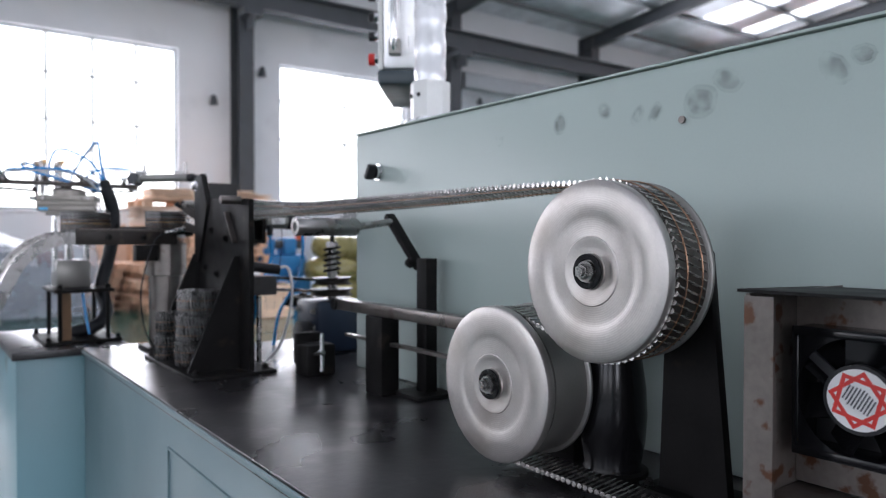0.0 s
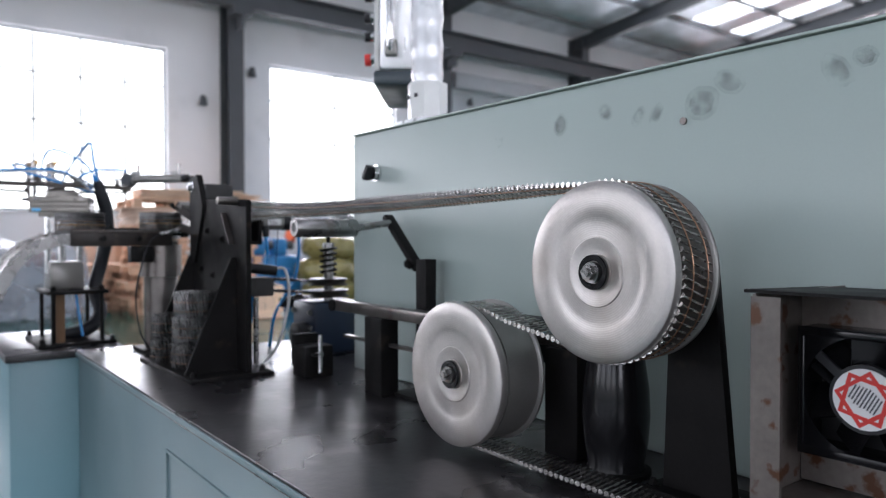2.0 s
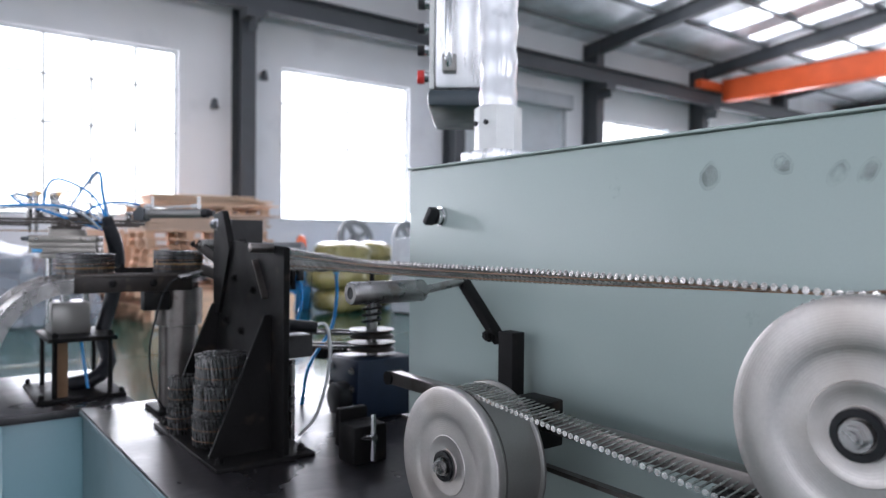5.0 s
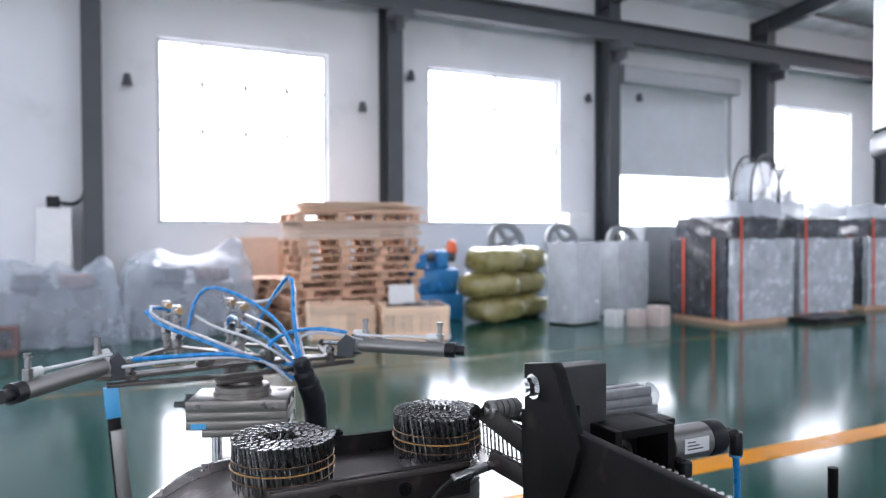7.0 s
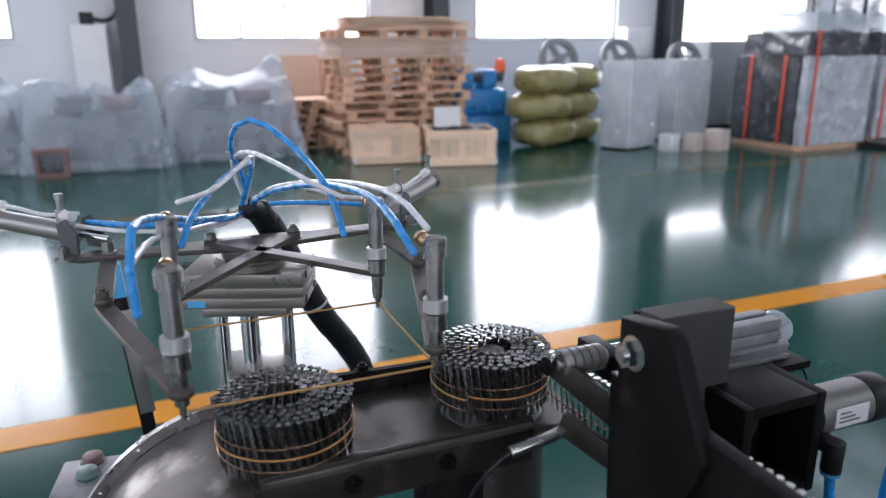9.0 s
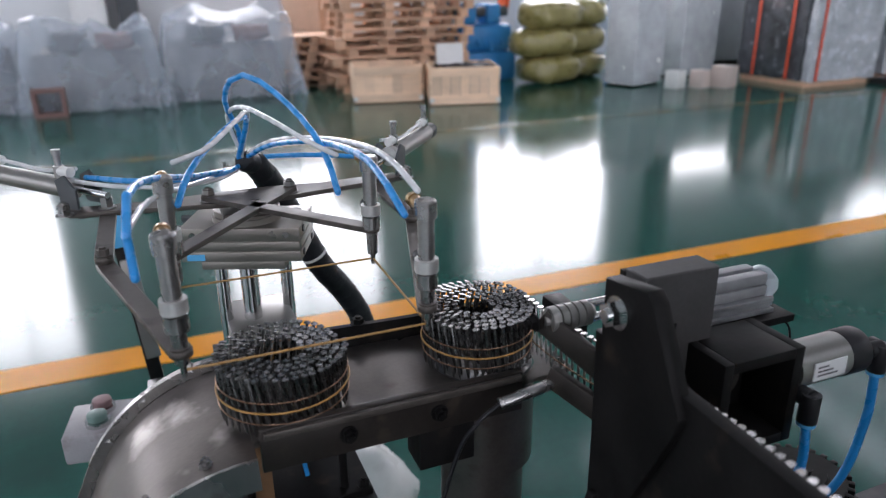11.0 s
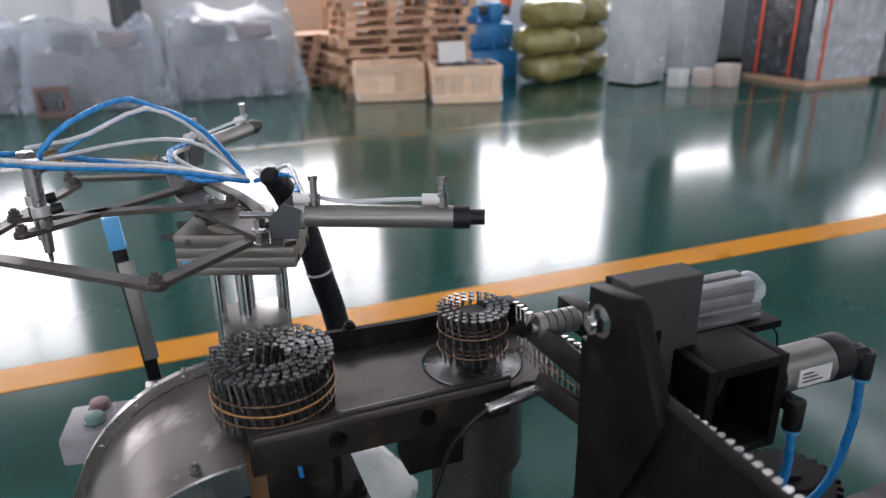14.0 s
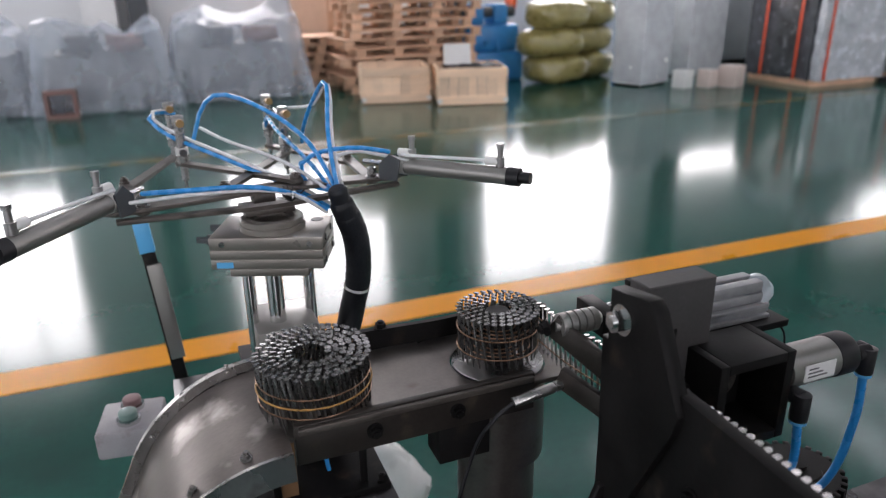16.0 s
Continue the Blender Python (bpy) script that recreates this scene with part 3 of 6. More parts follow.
for v in bm.verts:
    if v.co.xy.length > 0.01:
        s = 1 + 0.06 * noise.noise((v.co.x * 20, v.co.y * 20, v.co.z * 16))
        v.co.x *= s
        v.co.y *= s
part("tube", bm, "pole_film", pole, "pole in crinkled clear film")
panel = thing("control_panel", "hanging aluminium control panel with black knobs and red stop button", "control panel", pose(0.992, 1.58, 1.704, 0, 0, -39))
# local x runs through the depth, y along the width, the front faces -x
part("housing", box(B(), 0.012, 0.128, 0.0, 0.34, 0.023, 0.55, 0.012), "panel_alu", panel)
part("hanger_arm", tube(B(), [(0.07, 0.14, 0.54), (0.07, 0.13, 0.6), (0.12, 0.0, 0.62), (0.165, -0.17, 0.62)], 0.025, 14), "alu", panel)
part("bottom_cap", box(B(), -0.004, 0.132, -0.006, 0.345, -0.018, 0.022, 0.012), "panel_cap", panel, "dark grey plastic end cap")
part("front_plate", box(B(), 0.0, 0.012, 0.004, 0.336, 0.023, 0.55, 0.002), "white_plastic", panel, "white front plate")
part("screen", box(B(), -0.004, 0.0, 0.1, 0.3, 0.33, 0.52, 0.001), "black_gloss", panel)
bm = B()
tube(bm, [(0.045, -0.002, 0.08), (0.045, -0.03, 0.1), (0.045, -0.03, 0.42), (0.045, -0.002, 0.44)], 0.009, 12)
part("grip_bar", bm, "chrome", panel)
for z in (0.075, 0.43):
    part("grip_foot", box(B(), 0.03, 0.062, -0.028, 0.0, z - 0.02, z + 0.02, 0.004), "alu_grey", panel)
for k, z in enumerate((0.055, 0.115, 0.165, 0.22)):
    bm = B()
    cyl(bm, (0.0, 0.03, z), (-0.012, 0.03, z), 0.012, n=20)
    knobb = part("button_collar", bm, "chrome", panel)
    part("button_cap", cyl(B(), (-0.012, 0.03, z), (-0.028, 0.03, z), 0.016 if k == 0 else 0.012, n=20, bev=0.002), "red" if k == 0 else "black", knobb, "red stop button" if k == 0 else "")

# hood with fan, at the feeding end
hood = thing("fan_hood", "rust-stained sheet metal hood with a black fan inside", "fan hood", pose(0.62, 0.345, DECK))
part("roof_sheet", prism(B(), [(0, 0.0), (0.2, 0.02), (0.2, -0.9), (0, -0.9)], pose(0, 0, 0.252, 0, 2, 0), 0.003), "black_steel", hood)
part("side_wall", box(B(), 0.015, 0.2, -0.004, 0.0, 0.0, 0.25), "rust", hood, "rusted side sheet")
part("flange", box(B(), 0.012, 0.016, -0.028, 0.0, 0.0, 0.248), "rust", hood)
part("back_wall", box(B(), 0.1, 0.104, -0.9, -0.005, 0.06, 0.25), "rust", hood)
part("ledge", box(B(), 0.005, 0.2, -0.9, -0.005, 0.05, 0.058, 0.001), "rust", hood)
part("sill", box(B(), 0.0, 0.004, -0.9, 0.0, 0.0, 0.058), "rust", hood)
fan = thing("axial_fan", "black axial fan with a round red and white label", "fan", pose(0.712, 0.265, 1.143))
bm = B()
for y0, y1, z0, z1 in ((-0.06, 0.06, 0.052, 0.06), (-0.06, 0.06, -0.06, -0.052), (-0.06, -0.054, -0.052, 0.052), (0.054, 0.06, -0.052, 0.052)):
    part("frame_side", box(B(), -0.03, 0.008, y0, y1, z0, z1, 0.002), "black_gloss", fan)
for k in range(40):
    a0, a1 = 2 * math.pi * k / 40, 2 * math.pi * (k + 1) / 40
    q = []
    for a, r in ((a0, 0.055), (a1, 0.055)):
        q.append((r * math.cos(a), r * math.sin(a)))
    for a in (a1, a0):
        c, s = math.cos(a), math.sin(a)
        k_ = 0.0605 / max(abs(c), abs(s))
        q.append((k_ * c, k_ * s))
    vs = [bm.verts.new((-0.029, u, v)) for u, v in q]
    bm.faces.new(vs)
part("housing", bm, "black_gloss", fan)
part("duct", box(B(), 0.006, 0.012, -0.058, 0.058, -0.058, 0.058), "black", fan)
for k in range(7):
    a = 2 * math.pi * k / 7
    m = Matrix.Rotation(a, 4, "X") @ pose(-0.012, 0, 0.04, 0, 0, 38)
    part("blade", box(B(), -0.001, 0.001, -0.019, 0.019, -0.017, 0.014, m=m), "black_gloss", fan)
part("spoke", box(B(), -0.03, -0.026, -0.055, 0.055, -0.004, 0.004, m=pose(0, 0, 0, 40)), "black", fan)
hubf = part("hub", cyl(B(), (-0.024, 0, 0), (-0.031, 0, 0), 0.031, n=36), "black", fan)
part("hub_label", cyl(B(), (-0.031, 0, 0), (-0.0314, 0, 0), 0.0275, n=36), "label_white", hubf, "white round label")
for k in range(8):
    # two crossed red squares
    m = Matrix.Rotation(math.pi / 2 * (k % 4) + (0.25 if k < 4 else 0.95), 4, "X") @ Matrix(((0, 0, -1, -0.0316 - (0.0003 if k < 4 else 0)), (1, 0, 0, 0), (0, 1, 0, 0), (0, 0, 0, 1)))
    part("label_stroke", prism(B(), [(-0.0188, 0.0188), (0.0188, 0.0188), (0.0152, 0.0152), (-0.0152, 0.0152)], m, 0.0002), "red", hubf, "red printed square stroke")
bm = B()
for k in range(9):
    w = 0.011 - abs(k - 4) * 0.0008
    box(bm, -0.0322, -0.0317, -w, w * (0.6 + 0.4 * random.random()), -0.0125 + k * 0.003, -0.0112 + k * 0.003, m=Matrix.Rotation(radians(-62), 4, "X"))
part("label_print", bm, "label_dark", hubf)

# ---------------------------------------------------------------- nails
NAIL_L, HEAD_R, SHANK_R = 0.056, 0.0034, 0.00125


def nail_bm(bm, m, length=NAIL_L, n=6, head_n=8):
    """A nail along local z, its head at the top."""
    for prof, seg in (([(0, -length / 2), (SHANK_R, -length / 2 + 0.005), (SHANK_R, length / 2 - 0.0015)], n),
                      ([(SHANK_R, length / 2 - 0.0016), (HEAD_R, length / 2 - 0.0008), (HEAD_R, length / 2), (0, length / 2 + 0.0001)], head_n)):
        lathe(bm, prof, m, seg)
    return bm


NAIL_MESH = mesh_of("nail", nail_bm(B(), Matrix()), "nail_dark", 50)
STRIP_MESH = mesh_of("strip_nail", nail_bm(B(), Matrix()), "nail", 50)


def nail(parent, m, mesh=NAIL_MESH):
    ob = new("nail", mesh)
    ob.parent = parent
    ob.matrix_basis = m
    return ob


def coil_places(r_in, r_out, pitch=0.0078, turn=0.0078):
    """Nails along a spiral: (radius, angle)."""
    out, a, r = [], 0.0, r_in
    while r < r_out:
        out.append((r, a))
        step = pitch / r
        a += step
        r += turn * step / (2 * math.pi)
    return out


def coil_nail_m(r, a, lean=9):
    return Matrix.Rotation(a + random.uniform(-0.02, 0.02), 4, "Z") @ pose(r + random.uniform(-0.0005, 0.0005), 0, NAIL_L / 2 + 0.0012 + random.uniform(-0.0006, 0.0008), lean + random.uniform(-1.5, 1.5), random.uniform(-1.2, 1.2), 0)


def ring_wire(bm, r, z, w=0.0007, n=40):
    pts = [(r * math.cos(2 * math.pi * k / n), r * math.sin(2 * math.pi * k / n), z) for k in range(n + 1)]
    return tube(bm, pts, w, 5, 1)


def nail_coil(label, m, r_out=0.058, r_in=0.016, single=True, band=False, group="nail coils"):
    c = thing("nail_coil", label, "nail coil", m, group)
    places = coil_places(r_in, r_out)
    if single:
        for r, a in places:
            nail(c, coil_nail_m(r, a, 9 + 1.5 * math.sin(a * 3.3)))
    else:
        bm = B()
        for r, a in places:
            nail_bm(bm, coil_nail_m(r, a, 8 + 2 * math.sin(a * 3.3)))
        tagged(part("nails", bm, "nail_dark", c), kind="stuff")
    end = places[-1][1]
    turn = [(r, a) for r, a in places if a > end - 2 * math.pi - 0.1]
    for z in (0.016, 0.036):
        pts = [((r + SHANK_R + 0.0004) * math.cos(a), (r + SHANK_R + 0.0004) * math.sin(a), z) for r, a in turn]
        part("binding_wire", tube(B(), pts, 0.0007, 5, 2), "copper", c, "thin copper-coloured binding wire")
    if band:
        pts = [((r + 0.0026) * math.cos(a), (r + 0.0026) * math.sin(a), 0.027) for r, a in turn]
        part("rubber_band", tube(B(), pts, 0.001, 6, 2), "rubber_band", c, "yellow-brown rubber band")
    return c


# ---------------------------------------------------------------- guide wheels
def wheel_face():
    return [(0.0, 0.016), (0.02, 0.016), (0.0205, 0.0138), (0.03, 0.0138), (0.0335, 0.0149), (0.0375, 0.0151), (0.0385, 0.0141), (0.046, 0.0137), (0.055, 0.0138), (0.062, 0.0144), (0.064, 0.0151), (0.075, 0.0153), (0.0885, 0.0151), (0.09, 0.0148), (0.0965, 0.0144),
            (0.0992, 0.0132), (0.1, 0.011), (0.1, 0.003), (0.0985, 0.001), (0.086, 0.001)]


TO_X = Matrix(((0, 0, -1, 0), (1, 0, 0, 0), (0, -1, 0, 0), (0, 0, 0, 1)))      # local z of a lathe to world -x


def guide_wheel(name, label, m, nails=True):
    """A flanged drum that turns round x; its face looks along -x."""
    w = thing(name, label, "guide wheel", m, "guide wheels")
    f = part("front_flange", lathe(B(), wheel_face(), TO_X, 72), "wheel", w, "dull aluminium disc with turned rings")
    part("drum", lathe(B(), [(0, 0.0), (0.0945, 0.0), (0.0945, -0.004), (0.0925, -0.0045), (0.0925, -0.006), (0.0945, -0.0065), (0.0945, -0.06), (0, -0.06)], TO_X, 64), "steel_brown" if nails else "alu_grey", w)
    part("back_flange", lathe(B(), [(0, -0.06), (0.098, -0.06), (0.1, -0.0615), (0.1, -0.0645), (0.098, -0.066), (0, -0.066)], TO_X, 64), "alu_grey", w)
    bm = lathe(B(), [(0.0125, 0.0185), (0.0135, 0.021), (0.019, 0.021), (0.0195, 0.0185)], TO_X, 36)
    b = part("bearing", bm, "black_gloss", f, "black bearing ring")
    bm = B()
    cyl(bm, (-0.018, 0, 0), (-0.0235, 0, 0), 0.0115, n=24), cyl(bm, (-0.0235, 0, 0), (-0.03, 0, 0), 0.0085, n=6), cyl(bm, (-0.03, 0, 0), (-0.033, 0, 0), 0.005, n=16)
    part("axle_bolt", bm, "steel", f)
    if nails:
        n = 68
        for k in range(n):
            a = 2 * math.pi * k / n
            nail(w, Matrix.Rotation(a, 4, "X") @ pose(0.0265, 0, 0.0988, 0, -90, 0) @ Matrix.Rotation(radians(-18), 4, "X"), STRIP_MESH)
        for x in (0.016, 0.042):
            bm = B()
            pts = [(x, 0.1005 * math.cos(2 * math.pi * k / 60), 0.1005 * math.sin(2 * math.pi * k / 60)) for k in range(61)]
            part("binding_wire", tube(bm, pts, 0.0008, 5, 1), "copper", w, "thin copper-coloured binding wire")
    return w


HUB1 = (0.617, 0.506, 1.25)
HUB2 = (0.622, 0.675, 1.099)
wheel1 = guide_wheel("upper_guide_wheel", "dull aluminium guide wheel carrying a strip of nails", pose(*HUB1))
wheel2 = guide_wheel("lower_guide_wheel", "dull aluminium dancer wheel below the nail strip", pose(*HUB2), nails=False)
stand = thing("wheel_stand", "black steel stand plate carrying the upper guide wheel", "stand", pose(0.715, 0.47, DECK))
part("upright", prism(B(), [(-0.062, 0.0), (0.03, 0.0), (0.018, 0.26), (0.06, 0.285), (0.0, 0.32), (-0.035, 0.285)], Matrix(((0, 0, 1, 0), (1, 0, 0, 0), (0, 1, 0, 0), (0, 0, 0, 1))), 0.012, 0.001), "black_steel", stand)
part("foot", box(B(), -0.02, 0.06, -0.075, 0.045, 0.0, 0.01, 0.001), "black_steel", stand)
part("axle", cyl(B(), (-0.03, 0.032, 0.265), (0.02, 0.032, 0.265), 0.012), "steel", stand)
bolts(stand, "black_steel", ((-0.01, -0.06, 0.01), (0, 0, 1)), ((-0.01, 0.035, 0.01), (0, 0, 1)))
# carriage of the dancer wheel, and its slide bar
car = thing("dancer_carriage", "black carriage block sliding on a flat bar", "carriage", pose(0.70, HUB2[1], 1.146))
part("block", box(B(), 0.012, 0.075, -0.03, 0.03, -0.045, 0.02, 0.003), "black_steel", car)
part("arm", box(B(), -0.012, 0.012, -0.014, 0.014, -0.06, 0.0, 0.002), "black_steel", car)
slide = thing("slide_rail", "flat steel slide bars on two dark posts", "slide rail", pose(0.74, 0, DECK))
part("bar", box(B(), -0.012, 0.012, 0.6, 1.33, 0.15, 0.172, 0.002), "steel_brown", slide)
part("lower_bar", box(B(), -0.002, 0.01, 0.6, 1.3, 0.095, 0.101), "steel_brown", slide)
for y in (0.668, 1.155):
    part("post", box(B(), -0.02, 0.02, y - 0.03, y + 0.03, 0.0, 0.15, 0.002), "black_steel", slide)
part("end_stop", cyl(B(), (-0.016, 1.325, 0.161), (0.016, 1.325, 0.161), 0.012), "black_steel", slide)

# black vessel behind the dancer wheel
vessel = thing("black_cylinder", "gloss black rounded cylinder with a blue tag on the bench", "cylinder", pose(0.735, 0.585, DECK))
part("shell", lathe(B(), [(0, 0.0), (0.036, 0.0), (0.038, 0.003), (0.038, 0.009), (0.036, 0.014), (0.041, 0.04), (0.0435, 0.075), (0.042, 0.11), (0.037, 0.145), (0.03, 0.175), (0.026, 0.195), (0.022, 0.2), (0, 0.2)], n=40), "black_gloss", vessel)
part("base_ring", lathe(B(), [(0.038, 0.0), (0.045, 0.0), (0.045, 0.005), (0.038, 0.007)], n=40), "black_steel", vessel)
part("tag", box(B(), -0.035, -0.029, -0.006, 0.006, 0.165, 0.19), "label_blue", vessel, "blue tag")

# roller on its swing arm
roller = thing("strip_roller", "polished steel roller on a bent black swing arm", "roller", pose(0.8, 1.09, DECK))
bm = lathe(B(), [(0.009, -0.065), (0.0165, -0.065), (0.0175, -0.063), (0.0175, 0.063), (0.0165, 0.065), (0.009, 0.065)], pose(-0.156, 0.11, 0.322) @ TO_X, 36)
rl = part("roller_tube", bm, "steel", roller)
part("bearing", cyl(B(), (-0.218, 0.11, 0.322), (-0.2195, 0.11, 0.322), 0.0105, n=24), "black", rl)
part("rod", cyl(B(), (-0.09, 0.11, 0.322), (-0.006, 0.118, 0.333), 0.007), "steel", roller)
m, length = axis_m((0.0, 0.125, 0.338), (0.006, 0.04, 0.25))
part("arm", box(B(), -0.011, 0.011, -0.006, 0.006, -length / 2 - 0.012, length / 2 + 0.012, 0.001, m=m), "black_steel", roller)
part("post", box(B(), -0.013, 0.013, -0.016, 0.016, 0.0, 0.262, 0.0015), "black_steel", roller)
part("foot", box(B(), -0.05, 0.035, -0.045, 0.045, 0.0, 0.008, 0.001), "black_steel", roller)
bm = B()
bolt(bm, (-0.009, 0.042, 0.252), (-1, 0, 0), 0.008, 0.007)
part("pivot_bolt", bm, "black_steel", roller)

# ---------------------------------------------------------------- feed plate, block, air cylinder
YZ = Matrix(((0, 0, 1, 0), (1, 0, 0, 0), (0, 1, 0, 0), (0, 0, 0, 1)))      # outline (y, z), thick along x
XZ = Matrix(((1, 0, 0, 0), (0, 0, 1, 0), (0, 1, 0, 0), (0, 0, 0, 1)))      # outline (x, z), thick along y
feed = thing("feed_stand", "black steel feed stand with gussets and clamp block", "machine stand", pose(0.601, 0, DECK))
part("plate", prism(B(), [(1.48, 0.0), (1.845, 0.0), (1.845, 0.30), (1.85, 0.40), (1.815, 0.40), (1.76, 0.398), (1.48, 0.387)], YZ, 0.012, 0.001), "black_steel", feed)
part("fin", prism(B(), [(1.8, 0.24), (1.832, 0.24), (1.832, 0.454), (1.782, 0.462), (1.774, 0.455), (1.737, 0.383), (1.742, 0.366)], pose(-0.007, 0, 0) @ YZ, 0.014, 0.001), "black_steel", feed)
for y in (1.535, 1.82):
    part("gusset", prism(B(), [(0.0, 0.0), (-0.115, 0.0), (-0.115, 0.012), (-0.012, 0.26), (0.0, 0.26)], pose(0, y, 0) @ XZ, 0.008, 0.0008), "black_steel", feed)
part("foot", box(B(), -0.125, 0.06, 1.47, 1.86, 0.0, 0.008, 0.001), "black_steel", feed)
blk = part("clamp_block", prism(B(), [(0.034, 0.27), (0.05, 0.27), (0.05, 0.40), (0.07, 0.40), (0.07, 0.27), (0.108, 0.27), (0.108, 0.444), (0.034, 0.444)], pose(0, 1.834, 0) @ XZ, 0.028, 0.0012), "block", feed, "dark grey slotted clamp block")
part("block_back", box(B(), 0.034, 0.1, 1.863, 1.869, 0.27, 0.44), "black_steel", feed)
bolts(feed, "chrome", ((-0.007, 1.813, 0.432), (-1, 0, 0), 0.01, 0.009))
bolts(feed, "black_steel", ((0, 1.764, 0.227), (-1, 0, 0), 0.007), ((0, 1.683, 0.214), (-1, 0, 0), 0.007), ((0, 1.72, 0.32), (-1, 0, 0), 0.007), ((0, 1.62, 0.3), (-1, 0, 0), 0.007), ((0.086, 1.834, 0.335), (0, -1, 0), 0.007, 0.006),
      ((0.09, 1.85, 0.43), (1, 0, 0), 0.006))
m, length = axis_m((-0.004, 1.60, 0.36), (-0.004, 1.55, 0.29))
part("spring_strip", box(B(), -0.008, 0.008, -0.002, 0.002, -length / 2, length / 2, m=m), "steel_brown", feed)
part("guide_pin", cyl(B(), (-0.045, 1.53, 0.385), (-0.0, 1.53, 0.385), 0.009, n=18, bev=0.001), "steel_brown", feed)
for y in (1.5, 1.84):
    for x in (-0.11, 0.045):
        bolts(feed, "black_steel", ((x, y, 0.008), (0, 0, 1), 0.007, 0.008))
# open-fronted box beside the block
for x0, x1, z0, z1 in ((0.084, 0.094, 0.285, 0.377), (0.160, 0.170, 0.285, 0.377), (0.094, 0.160, 0.367, 0.377), (0.094, 0.160, 0.285, 0.295)):
    part("box_side", box(B(), x0, x1, 1.79, 1.85, z0, z1, 0.001), "black_steel", feed)
hb = part("guide_box", box(B(), 0.094, 0.160, 1.842, 1.85, 0.295, 0.367), "black_steel", feed, "black open box guide")
bm = lathe(B(), [(0.012, 0), (0.021, 0), (0.021, 0.012), (0.019, 0.014), (0.013, 0.014), (0.012, 0.012)], pose(0.122, 1.842, 0.335) @ Matrix.Rotation(radians(90), 4, "X"), 28)
part("bush", bm, "steel_brown", hb)
part("bush_pin", cyl(B(), (0.122, 1.842, 0.335), (0.122, 1.825, 0.335), 0.007, n=20), "block", hb)
ac = thing("air_cylinder", "round grey air cylinder with black elbows and blue hoses", "air cylinder", pose(0.776, 1.812, DECK - 0.007))
part("barrel", cyl(B(), (0.0, 0, 0.352), (0.06, 0, 0.352), 0.0205, n=32), "alu_grey", ac)
part("end_cap", cyl(B(), (0.06, 0, 0.352), (0.084, 0, 0.352), 0.0215, n=32, bev=0.002), "black", ac)
part("label", box(B(), 0.012, 0.05, -0.0212, -0.02, 0.345, 0.362), "label_white", ac, "white maker's label")
bm = B()
for k in range(3):
    box(bm, 0.016, 0.04 - 0.006 * k, -0.0216, -0.0213, 0.349 + 0.004 * k, 0.3505 + 0.004 * k)
part("label_print", bm, "label_dark", ac)
for x, y, z, px in ((0.002, -0.03, 0.335, -0.004), (0.104, -0.012, 0.352, 0.012)):
    bm = B()
    cyl(bm, (x, y + 0.012, z), (x, y, z), 0.0085, n=16, bev=0.001), cyl(bm, (x, y, z + 0.006), (x, y, z - 0.022), 0.0085, n=16, bev=0.001)
    e = part("elbow", bm, "black", ac, "black push-in elbow")
    part("collar", cyl(B(), (x, y, z - 0.022), (x, y, z - 0.025), 0.008, n=16), "label_blue", e)
    part("hose", tube(B(), [(x, y, z - 0.02), (x + 0.002, y, z - 0.08), (x + px - 0.02, y + 0.01, z - 0.16), (x - 0.045, y + 0.05, z - 0.25), (x - 0.06, y + 0.06, -0.0 + 0.004)], 0.0042, 10), "blue_hose", ac, "blue air hose")
part("brass_nut", cyl(B(), (0.084, -0.006, 0.352), (0.095, -0.006, 0.352), 0.0075, n=6), "brass", ac)
part("inlet", cyl(B(), (0.095, -0.008, 0.352), (0.106, -0.012, 0.354), 0.0075, n=16), "black", ac)
gr = thing("slide_cylinder", "small aluminium slide cylinder wrapped in film", "air cylinder", pose(0.745, 1.885, DECK - 0.031))
bm = B()
box(bm, 0.0, 0.092, 0.0, 0.05, 0.385, 0.39, 0.001), box(bm, 0.002, 0.09, 0.004, 0.046, 0.39, 0.396), box(bm, 0.0, 0.092, 0.002, 0.048, 0.396, 0.401, 0.001)
box(bm, 0.0, 0.088, 0.008, 0.042, 0.401, 0.412, 0.002), box(bm, 0.0, 0.088, 0.01, 0.022, 0.412, 0.424, 0.002), box(bm, 0.0, 0.088, 0.028, 0.04, 0.412, 0.424, 0.002)
part("body", bm, "alu_film", gr)
bm = B()
bmesh.ops.create_icosphere(bm, subdivisions=3, radius=0.02, matrix=pose(0.094, 0.024, 0.404))
for v in bm.verts:
    v.co.x = 0.094 + (v.co.x - 0.094) * 0.5
    v.co += 0.007 * noise.noise_vector(v.co * 90)
part("crumpled_film", bm, "film", gr, "crumpled clear film end")
part("carrier", box(B(), -0.005, 0.11, -0.01, 0.055, 0.376, 0.384, 0.001), "black_steel", gr)
part("cable", tube(B(), [(0.1, -0.005, 0.38), (0.108, -0.01, 0.36), (0.105, -0.012, 0.3), (0.1, 0, 0.2)], 0.0012, 6), "black", gr)
# guide roller and its link arms
gl = thing("guide_roller", "knurled guide roller on black link arms beside the coil", "roller", pose(0.594, 1.888, DECK))
prof = [(0, 0.0), (0.005, 0.0), (0.006, 0.004), (0.011, 0.005)]
for k in range(5):
    prof += [(0.0115, 0.006 + 0.008 * k), (0.0115, 0.012 + 0.008 * k), (0.0098, 0.0125 + 0.008 * k), (0.0098, 0.0135 + 0.008 * k)]
prof += [(0.006, 0.05), (0, 0.05)]
